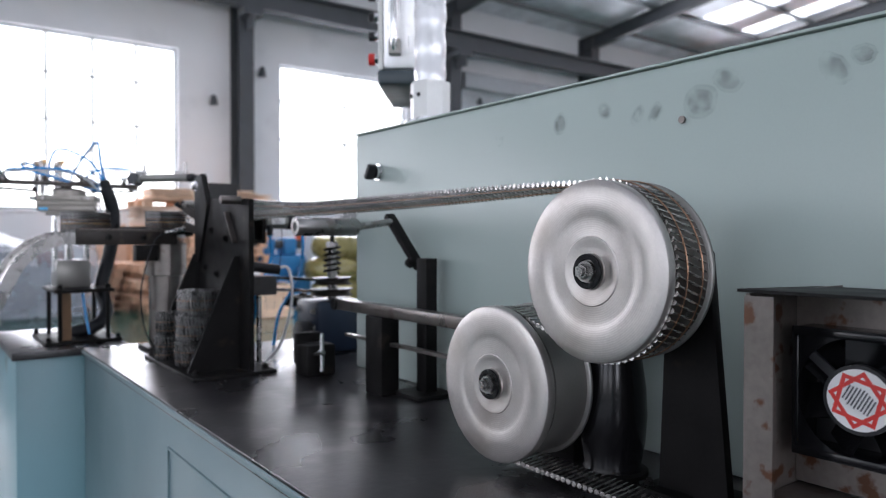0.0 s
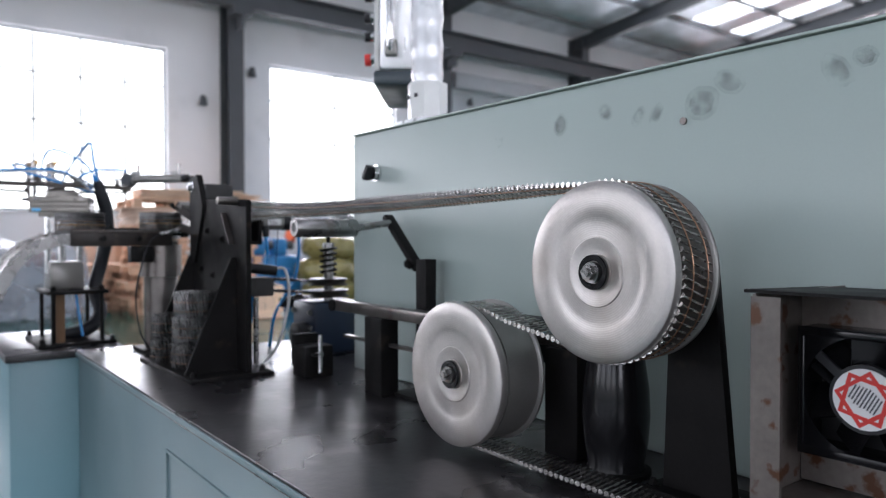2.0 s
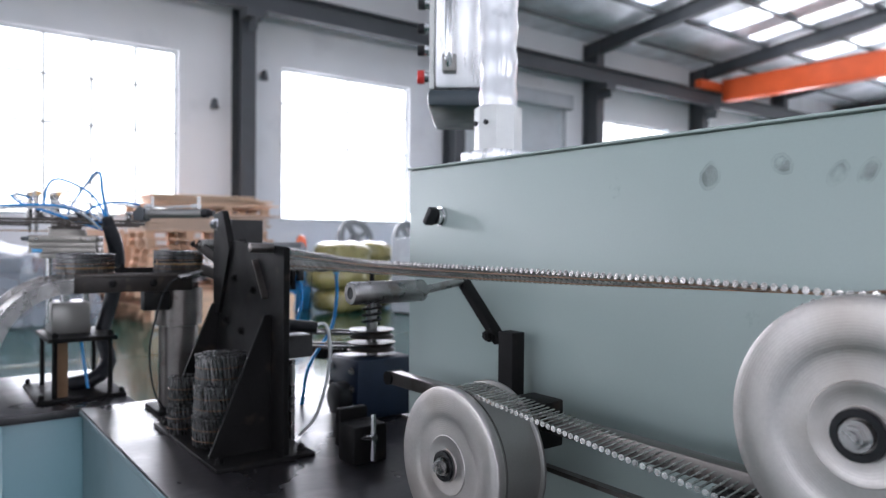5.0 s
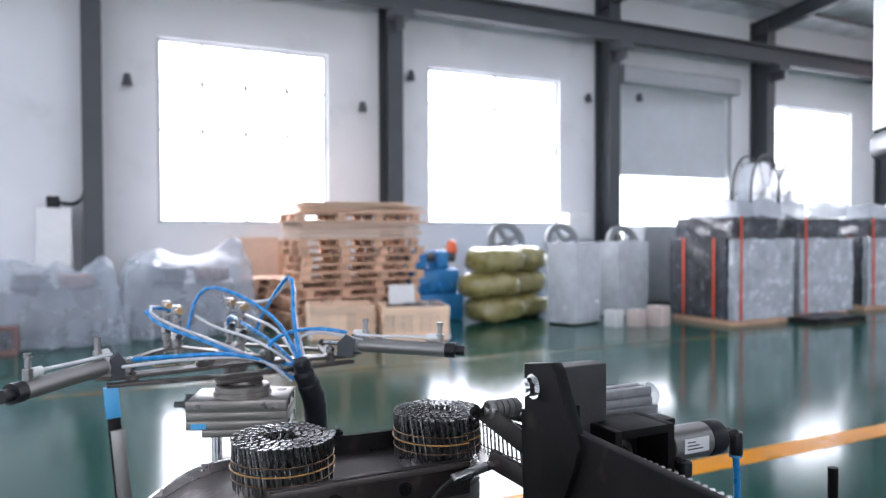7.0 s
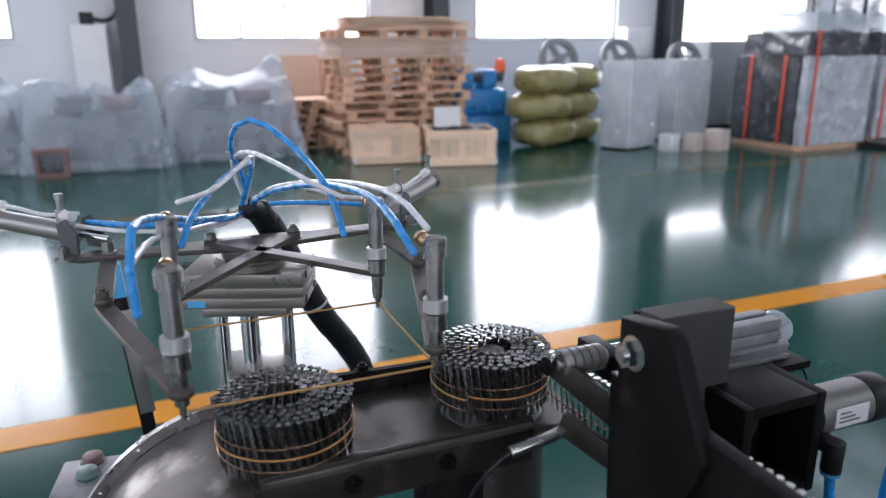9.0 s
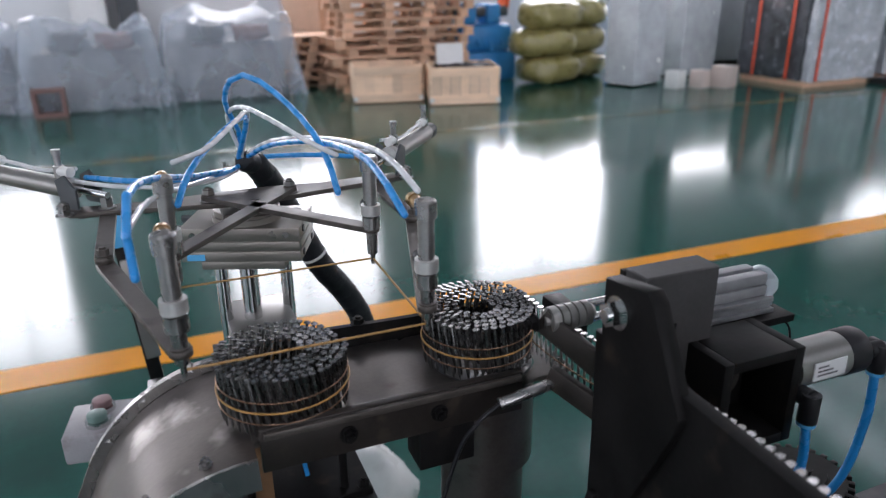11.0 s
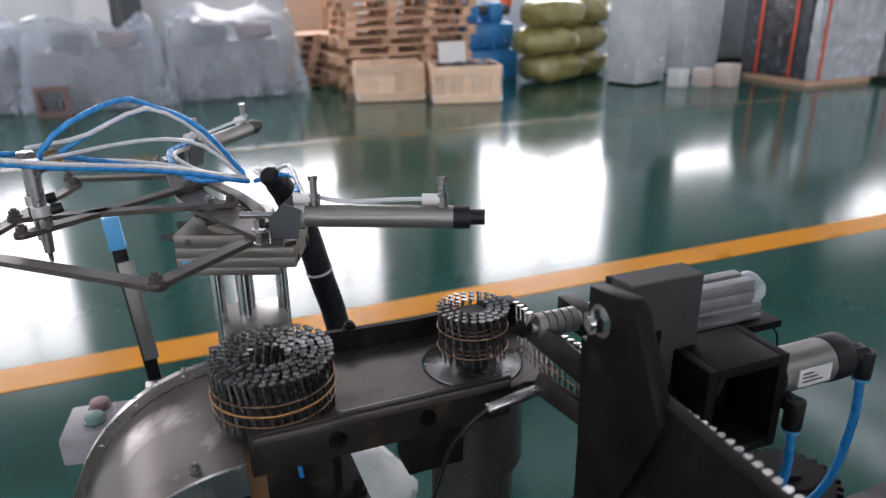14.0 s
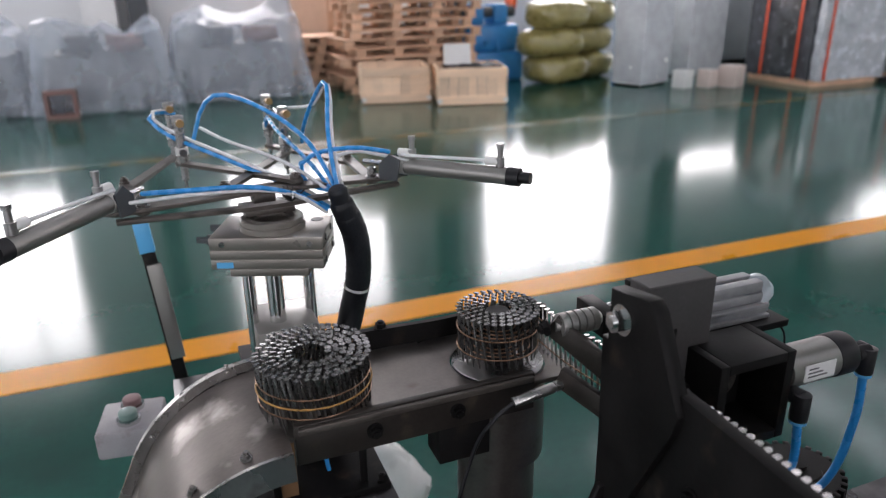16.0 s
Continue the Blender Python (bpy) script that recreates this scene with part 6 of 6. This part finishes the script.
def finger(near):
    prof = [(0, 0.0), (0.0022, 0.0), (0.0028, 0.012), (0.0055, 0.014), (0.0062, 0.045), (0.0095, 0.047), (0.0095, 0.062), (0.0072, 0.064), (0.0072, 0.118), (0.0095, 0.119), (0.0095, 0.135), (0.008, 0.137), (0, 0.137)]
    prof = [(r, z * 0.87) for r, z in prof]
    f = part("finger", lathe(B(), prof, n=20), "steel", head, "slim steel gripper finger")
    part("collar", lathe(B(), [(0.0073, 0.056), (0.0104, 0.056), (0.0104, 0.067), (0.0073, 0.067)], n=20), "alu", f)
    bm = B()
    cyl(bm, (0, 0.006, 0.109), (0, 0.026, 0.111), 0.0055, n=12), cyl(bm, (0, 0.026, 0.111), (0, 0.032, 0.111), 0.0066, n=12)
    part("brass_fitting", bm, "brass", f)
    part("side_fitting", cyl(B(), (0, 0.008, 0.06), (0, 0.022, 0.062), 0.006, n=12), "black", f)
    return f


for key in FINGERS:
    fingers[key] = finger(key[0] == "N")
JOINTS = {"L": ((-0.165, -0.2), (-0.235, -0.16)), "R": ((0.165, -0.2), (0.235, -0.16))}
BAR_ENDS = {}
for side, s in (("L", -1), ("R", 1)):
    BAR_ENDS["near" + side] = (JOINTS[side], FINGERS["N" + side], AZ - 0.012)
    BAR_ENDS["far" + side] = (((0.05 * -s, -0.055), (0.05 * -s, -0.055)), FINGERS["F" + side], AZ + 0.006)
    BAR_ENDS["link" + side] = (((0.165 * s, -0.035), (0.165 * s, -0.035)), JOINTS[side], AZ - 0.005)


def span_m(p, q, z):
    d = Vector(q) - Vector(p)
    return pose((p[0] + q[0]) / 2, (p[1] + q[1]) / 2, z, 0, 0, math.degrees(math.atan2(d.y, d.x)))


for key, (p, q, z) in BAR_ENDS.items():
    length = (Vector(q[0]) - Vector(p[0])).length
    n = 8
    pts = [(-length / 2 + 0.009 * math.cos(math.pi / 2 + math.pi * k / n), 0.009 * math.sin(math.pi / 2 + math.pi * k / n)) for k in range(n + 1)]
    pts += [(length / 2 + 0.009 * math.cos(-math.pi / 2 + math.pi * k / n), 0.009 * math.sin(-math.pi / 2 + math.pi * k / n)) for k in range(n + 1)]
    bm = prism(B(), pts, pose(0, 0, -0.003), 0.006, 0.0006)
    for x in (-length / 2, length / 2):
        bolt(bm, (x, 0, 0.003), (0, 0, 1), 0.006, 0.006)
    bars[key] = part("link_bar", bm, "bar", head, "brown-grey flat link bar")

# stretched rubber band between the finger tips, as four straight strands
band = thing("rubber_band", "yellow rubber band stretched round four finger tips", "rubber band", pose(AX, AY, DISC))
order = ["NL", "NR", "FR", "FL"]
for a, b in zip(order, order[1:] + order[:1]):
    p, q = FINGERS[a][0], FINGERS[b][0]
    part("strand", cyl(B(), (p[0], p[1], TIP + 0.006), (q[0], q[1], TIP + 0.006), 0.0011, n=8), "rubber_band", band)

# black hose sleeve beside the head, in short rigid lengths, from the head down to the bench
sleeve = thing("hose_sleeve", "thick black braided hose sleeve hanging from the gripper", "hose", Matrix())
SLEEVE_REST = [(0.484, 2.338, 1.396), (0.488, 2.34, 1.38), (0.508, 2.35, 1.325), (0.511, 2.36, 1.26), (0.498, 2.37, 1.19), (0.475, 2.36, 1.11), (0.485, 2.33, 1.05), (0.45, 2.31, 1.015), (0.4, 2.33, 1.006)]
SLEEVE_OVER = [(0.4, 2.40, 1.42), (0.42, 2.425, 1.405), (0.455, 2.45, 1.34), (0.5, 2.45, 1.239), (0.545, 2.475, 1.17), (0.577, 2.49, 1.10), (0.56, 2.46, 1.04), (0.5, 2.40, 1.012), (0.44, 2.38, 1.006)]
(SR, sl_a), (SO, sl_b) = even(SLEEVE_REST, 22), even(SLEEVE_OVER, 22)
SLEEVE = []
for k in range(22):
    r, half = (0.0145, 0.018, 0.0195)[min(k, 2)], max(sl_a, sl_b) / 44
    cap = [(r, half), (r * 0.96, half + r * 0.25), (r * 0.75, half + r * 0.5), (0, half + r * 0.6)]
    SLEEVE.append(part("braid_length", lathe(B(), [(q, -z) for q, z in reversed(cap)] + cap, n=16), "sleeve", sleeve))
part("cable_tie", lathe(B(), [(0.0196, -0.002), (0.0206, -0.002), (0.0206, 0.002), (0.0196, 0.002)], n=18), "white_plastic", SLEEVE[7])


# leaning bar with blue tape, push-button box
lb = thing("steel_bar", "flat black bar with a grey plate and blue tape end", "bar", pose(0.2, 2.72, 0))
part("bar", box(B(), -0.012, 0.012, -0.006, 0.006, 0.0, 1.27, 0.001, m=pose(0.105, 0, 0, 0, -4.6)), "black_steel", lb)
part("plate", box(B(), -0.008, 0.018, -0.012, -0.007, 1.0, 1.2, 0.001, m=pose(0.105, 0, 0, 0, -4.6)), "alu_grey", lb)
part("tape", box(B(), -0.0135, 0.0135, -0.0135, 0.0075, 1.225, 1.285, 0.001, m=pose(0.105, 0, 0, 0, -4.6)), "label_blue", lb, "blue tape")
bx = thing("button_box", "pale grey push-button box with red and green buttons", "button box", pose(0.145, 2.53, 0, 0, 0, -8))
part("post", box(B(), -0.012, 0.012, 0.02, 0.045, 0.0, 0.95), "black_steel", bx)
part("case", box(B(), -0.05, 0.05, -0.05, 0.05, 0.95, 1.0, 0.006), "box_grey", bx)
for y, mt in ((-0.018, "green_btn"), (0.024, "dull_red")):
    c = part("button_collar", cyl(B(), (0, y, 1.0), (0, y, 1.007), 0.019, n=24), "chrome", bx)
    part("button_cap", cyl(B(), (0, y, 1.007), (0, y, 1.02), 0.015, n=24, bev=0.003), mt, c, "green push button" if mt == "green_btn" else "red push button")
pf = thing("plastic_bag", "crumpled white plastic bag on the floor behind the machine", "plastic bag", pose(0.66, 2.98, 0))
bm = B()
bmesh.ops.create_icosphere(bm, subdivisions=4, radius=0.15)
for v in bm.verts:
    v.co.z = v.co.z * 1.7
rough(bm, 0.06, 7), rough(bm, 0.02, 20)
bmesh.ops.translate(bm, verts=bm.verts, vec=(0, 0, 0.22))
for v in bm.verts:
    v.co.z = max(0.002, v.co.z)
part("film", bm, "white_film", pf)

# ---------------------------------------------------------------- coils on the machine
coil_a = nail_coil("dark steel nail coil with a yellow rubber band on the rail", pose(*COIL_A), 0.058, 0.019, band=True)
coil_b = nail_coil("full dark steel nail coil with a thin rubber band", pose(*COIL_B), 0.058, 0.016, band=True)
coil_c = thing("nail_coil", "half-wound nail coil whose rings rise out of the winder column", "nail coil", pose(*COIL_B), "nail coils")
# finished rings, kept inside the column until they rise
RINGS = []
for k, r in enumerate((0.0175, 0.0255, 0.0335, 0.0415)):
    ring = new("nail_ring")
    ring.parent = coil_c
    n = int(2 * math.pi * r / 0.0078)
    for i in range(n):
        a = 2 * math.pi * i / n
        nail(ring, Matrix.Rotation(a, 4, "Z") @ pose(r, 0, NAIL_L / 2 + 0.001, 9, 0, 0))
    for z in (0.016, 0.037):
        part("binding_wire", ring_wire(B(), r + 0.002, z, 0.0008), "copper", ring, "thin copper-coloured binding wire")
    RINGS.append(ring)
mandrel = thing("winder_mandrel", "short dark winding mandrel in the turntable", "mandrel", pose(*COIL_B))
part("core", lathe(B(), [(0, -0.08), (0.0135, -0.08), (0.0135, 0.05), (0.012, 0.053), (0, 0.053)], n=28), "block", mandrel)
pusher = thing("coil_pusher", "two bright push rods with a black end block", "pusher", pose(0.70, 1.985, 1.325))
for y in (-0.015, 0.015):
    part("rod", cyl(B(), (0.0, y, 0), (0.17, y, 0), 0.005, n=14), "chrome", pusher)
part("end_block", box(B(), -0.022, 0.0, -0.028, 0.028, -0.014, 0.014, 0.002), "black_steel", pusher)

# ---------------------------------------------------------------- nail strip over the guide wheel to the winder
def strip_points():
    """Centre line from the wheel's top to the coil, with the twist (0: nail lies along x, 1: nail stands)."""
    pts = [((0.6505, 0.502, 1.347), 0.0), ((0.65, 0.62, 1.347), 0.1), ((0.648, 0.85, 1.344), 0.2), ((0.644, 1.2, 1.342), 0.28), ((0.638, 1.4, 1.346), 0.42), ((0.631, 1.55, 1.348), 0.66), ((0.628, 1.7, 1.345), 0.9),
           ((0.624, 1.82, 1.335), 1.0), ((0.614, 1.92, 1.329), 1.0), ((0.611, 1.985, 1.329), 1.0)]
    line = smooth_path([p for p, _ in pts], 30)
    tw = [w for _, w in pts]
    return line, lambda u: tw[min(int(u), len(tw) - 2)] * (1 - (u - min(int(u), len(tw) - 2))) + tw[min(int(u), len(tw) - 2) + 1] * (u - min(int(u), len(tw) - 2))


strip = thing("nail_strip", "long wire-bound strip of steel nails running to the winder", "nail strip")
line, twist = strip_points()
gone, nxt = 0.0, 0.0
wire_a, wire_b = [], []
for i in range(1, len(line)):
    step = (line[i] - line[i - 1]).length
    while nxt <= gone + step:
        f = (nxt - gone) / step
        p = line[i - 1].lerp(line[i], f)
        d = (line[i] - line[i - 1]).normalized()
        w = twist((i - 1 + f) / 30)
        ax = Vector((-math.cos(w * math.pi / 2), 0.12, math.sin(w * math.pi / 2))).normalized()
        yv = ax.cross(d).normalized()
        xv = yv.cross(ax)
        m = Matrix((xv, yv, ax)).transposed().to_4x4()
        m.translation = p
        nail(strip, m, STRIP_MESH)
        wire_a.append(p + ax * 0.012 + yv * 0.0018), wire_b.append(p - ax * 0.014 + yv * 0.0018)
        nxt += 0.0085
    gone += step
for w in (wire_a, wire_b):
    part("binding_wire", tube(B(), w, 0.0008, 5, 1), "copper", strip, "thin copper-coloured binding wire")

lower = thing("nail_strip", "wire-bound strip of steel nails looping round the dancer wheel", "nail strip")
LOWER = [nail(lower, Matrix(), STRIP_MESH) for k in range(142)]
R_W = 0.0968


def lower_place(s, yd, zd):
    """A nail's pose at the distance s back from the upper wheel, with the dancer's hub at (yd, zd)."""
    lu, lv, uu, uv = -yd, zd, -HUB1[1], HUB1[2]
    du, dv = uu - lu, uv - lv
    dist = math.hypot(du, dv)
    th = math.atan2(dv, du) - math.asin(min(1, 2 * R_W / dist))
    n = (-math.sin(th), math.cos(th))
    tu, tv = uu - R_W * n[0], uv - R_W * n[1]
    su, sv = lu + R_W * n[0], lv + R_W * n[1]
    length = math.hypot(tu - su, tv - sv)
    if s <= length:
        u, v, ang = tu - s * math.cos(th), tv - s * math.sin(th), th
    else:
        al = th + math.pi / 2 + (s - length) / R_W
        if al < 1.5 * math.pi:
            u, v, ang = lu + R_W * math.cos(al), lv + R_W * math.sin(al), al - math.pi / 2
        else:
            u, v, ang = lu + (s - length - (math.pi - th) * R_W), lv - R_W, math.pi
    return Matrix.Translation((0.6505, -u, v)) @ Matrix.Rotation(-ang if ang < 3 else 0, 4, "X") @ pose(0, 0, 0, 0, -90, 0) @ Matrix.Rotation(radians(8), 4, "X")


# ---------------------------------------------------------------- what moves
def motions():
    # dancer wheel with its carriage, and the strip that loops round it
    dancer = [(0.0, 0.675), (1.5, 0.675), (1.65, 0.69), (1.8, 0.728), (2.1, 0.783), (2.4, 0.828), (2.7, 0.876), (3.0, 0.925), (3.2, 0.956), (4.0, 1.0), (16.0, 1.0)]
    zd = HUB2[2]
    turn, rows, crows, last = 0.0, [], [], 0.0
    for t, y in dancer:
        crows.append((t, pose(0.715, y, 1.146)))
    walk(car, crows)
    t, ang = 0.0, 0.0
    rows2 = []
    while t < 16.05:
        y = float(np.interp(t, [d[0] for d in dancer], [d[1] for d in dancer]))
        rows2.append((t, pose(HUB2[0], y, zd, -ang)))
        ang += 40.0 if t < 3.4 else 0.0
        t = round(t + 0.2, 2)
    walk(wheel2, rows2)
    for k, ob in enumerate(LOWER):
        s = 0.004 + 0.0085 * k
        walk(ob, [(t, lower_place(s, y, zd)) for t, y in dancer])
    # upper wheel: runs, then stops while the dancer takes up the strip; runs on later
    spin = [(0.0, 0), (0.3, 62), (0.6, 124), (0.9, 186), (1.2, 247), (1.5, 300), (1.8, 326), (2.1, 335), (3.2, 335)]
    a, t = 335.0, 3.2
    while t < 15.9:
        t = round(min(16.0, t + 0.4), 2)
        a += 40.0 if not 9.8 < t < 12.8 else 0.0
        spin.append((t, a))
    walk(wheel1, [(t, pose(*HUB1, ang)) for t, ang in spin])
    # gripper: height of the table over time, turn of the head
    zt = [(0.0, 1.426), (3.2, 1.426), (5.3, 1.405), (6.0, 1.395), (6.3, 1.347), (6.5, 1.332), (6.8, 1.328), (7.1, 1.345), (7.4, 1.374), (9.5, 1.374), (12.1, 1.368), (12.4, 1.303), (13.05, 1.303), (13.25, 1.37), (14.9, 1.37), (15.1, 1.352), (15.3, 1.319), (15.5, 1.318), (15.7, 1.342), (16.0, 1.372)]
    yaw = [(0.0, -176), (7.35, -176), (7.55, -155), (7.75, -118), (7.95, -82), (8.15, -45), (8.4, -12), (8.6, 0), (13.5, 0), (13.6, -8), (13.7, -18), (13.8, -34), (13.9, -54), (14.0, -77), (14.1, -110), (14.2, -150), (14.3, -172), (14.4, -175), (14.5, -176), (16.0, -176)]
    times = sorted({t for t, _ in zt} | {t for t, _ in yaw})
    zs = lambda t: float(np.interp(t, [q[0] for q in zt], [q[1] for q in zt]))
    ys = lambda t: float(np.interp(t, [q[0] for q in yaw], [q[1] for q in yaw]))
    walk(act, [(t, pose(AX, AY, zs(t), 0, 0, -22)) for t in times])
    walk(head, [(t, pose(AX, AY, zs(t), 0, 0, ys(t))) for t in times])
    # the band travels with the head, then is let go round the coil on the rail
    walk(band, [(t, pose(AX, AY, zs(t), 0, 0, ys(t))) for t in times if t <= 13.05] + [(13.2, pose(0.25, 2.22, 1.27, 0, -30)), (13.35, pose(0.02, 2.2, 0.6, 0, -60)), (13.6, pose(-0.16, 2.2, 0.012)), (16.0, pose(-0.16, 2.2, 0.012))])
    # fingers: 1 open, 0 closed
    grip = [(0.0, 0.0), (6.85, 0.0), (7.1, 0.75), (8.6, 0.75), (8.9, 1.0), (13.15, 1.0), (13.3, 0.55), (13.45, 0.0), (15.5, 0.0), (15.65, 0.4), (15.8, 0.7), (16.0, 0.8)]
    for key, f in fingers.items():
        (ox, oy), (cx, cy) = FINGERS[key]
        walk(f, [(t, pose(cx + (ox - cx) * g, cy + (oy - cy) * g, TIP)) for t, g in grip])
    gs = lambda t: float(np.interp(t, [q[0] for q in grip], [q[1] for q in grip]))
    hose_times = sorted({q[0] for q in grip} | {q[0] for q in yaw})
    for key, lengths, ra, wa in HOSES:
        n = len(lengths)
        lines = []
        for t in hose_times:
            w = min(1.0, max(0.0, (ys(t) + 176) / 176))
            shift = Vector((0, 0, 0))
            if key in FINGERS:
                (ox, oy), (cx, cy) = FINGERS[key]
                shift = Vector((ox - cx, oy - cy, 0)) * (gs(t) - w)
            lines.append([ra[k].lerp(wa[k], w) + shift * (k / n) ** 1.5 for k in range(n + 1)])
        for k, ob in enumerate(lengths):
            rows, old, q = [], Vector((0, 0, 1)), Matrix.Identity(3).to_quaternion()
            for t, ln in zip(hose_times, lines):
                d = (ln[k + 1] - ln[k]).normalized()
                q = old.rotation_difference(d) @ q
                old = d
                rows.append((t, Matrix.Translation((ln[k] + ln[k + 1]) / 2) @ q.to_matrix().to_4x4()))
            walk(ob, rows)
    for key, bar in bars.items():
        p, q, z = BAR_ENDS[key]
        walk(bar, [(t, span_m([c + (o - c) * g for o, c in zip(p[0], p[1])], [c + (o - c) * g for o, c in zip(q[0], q[1])], z)) for t, g in grip])
    # the sleeve follows the head with its upper end
    for k, ob in enumerate(SLEEVE):
        rows, old, q = [], Vector((0, 0, 1)), Matrix.Identity(3).to_quaternion()
        for t in times:
            w = min(1.0, max(0.0, (ys(t) + 176) / 176))
            a, b = (SR[i].lerp(SO[i], w) + Vector((0, 0, zs(t) - 1.37)) * (1 - i / 22) for i in (k, k + 1))
            q = old.rotation_difference((b - a).normalized()) @ q
            old = (b - a).normalized()
            rows.append((t, Matrix.Translation((a + b) / 2) @ q.to_matrix().to_4x4()))
        walk(ob, rows)
    # coils: the finished one is pushed along the rail, the waiting one goes down the chute
    ax, ay, az = COIL_A
    walk(coil_a, [(0.0, pose(ax, ay, az)), (11.6, pose(ax, ay, az)), (11.8, pose(0.345, ay, az)), (11.9, pose(0.315, ay, az - 0.002, 0, -8)), (12.0, pose(0.284, ay, az - 0.009, 0, -19)), (12.1, pose(0.2, ay, az - 0.075, 0, -48)),
                  (12.2, pose(0.1, ay, az - 0.2, 0, -62)), (12.35, pose(0.0, ay, az - 0.45, 0, -65)), (12.5, pose(-0.08, ay, 0.45, 0, -50)), (12.75, pose(-0.16, ay, 0.0)), (16.0, pose(-0.16, ay, 0.0))])
    rows, t, ang = [], 0.0, 0.0
    while t < 9.7:
        rows.append((t, pose(*COIL_B, 0, 0, ang)))
        ang, t = ang + 66, round(t + 0.2, 2)
    for t, x in ((9.9, COIL_B[0]), (10.8, COIL_B[0]), (11.4, 0.51), (11.8, 0.457), (12.0, 0.401), (12.15, ax), (16.0, ax)):
        rows.append((t, pose(x, COIL_B[1] + (ay - COIL_B[1]) * (t > 11.3), COIL_B[2] + (az - COIL_B[2]) * (t > 11.3), 0, 0, ang)))
    walk(coil_b, rows)
    walk(mandrel, [(0.0, pose(*COIL_B)), (9.9, pose(*COIL_B)), (10.3, pose(COIL_B[0], COIL_B[1], COIL_B[2] - 0.07)), (12.55, pose(COIL_B[0], COIL_B[1], COIL_B[2] - 0.07)), (12.8, pose(*COIL_B)), (16.0, pose(*COIL_B))])
    walk(pusher, [(t, pose(x, 1.985, 1.325)) for t, x in ((0.0, 0.70), (10.7, 0.70), (11.4, 0.592), (11.8, 0.54), (12.0, 0.485), (12.15, 0.45), (12.2, 0.46), (12.45, 0.60), (12.6, 0.70), (16.0, 0.70))])
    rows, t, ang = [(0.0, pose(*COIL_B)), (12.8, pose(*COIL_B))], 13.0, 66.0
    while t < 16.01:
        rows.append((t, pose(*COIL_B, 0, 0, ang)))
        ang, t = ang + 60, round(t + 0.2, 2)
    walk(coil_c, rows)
    # growth is imitated: rings hidden in the column rise one after another
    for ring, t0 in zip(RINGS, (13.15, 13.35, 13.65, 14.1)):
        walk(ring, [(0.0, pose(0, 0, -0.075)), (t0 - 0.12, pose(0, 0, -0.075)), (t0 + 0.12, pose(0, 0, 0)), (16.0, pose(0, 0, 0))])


motions()
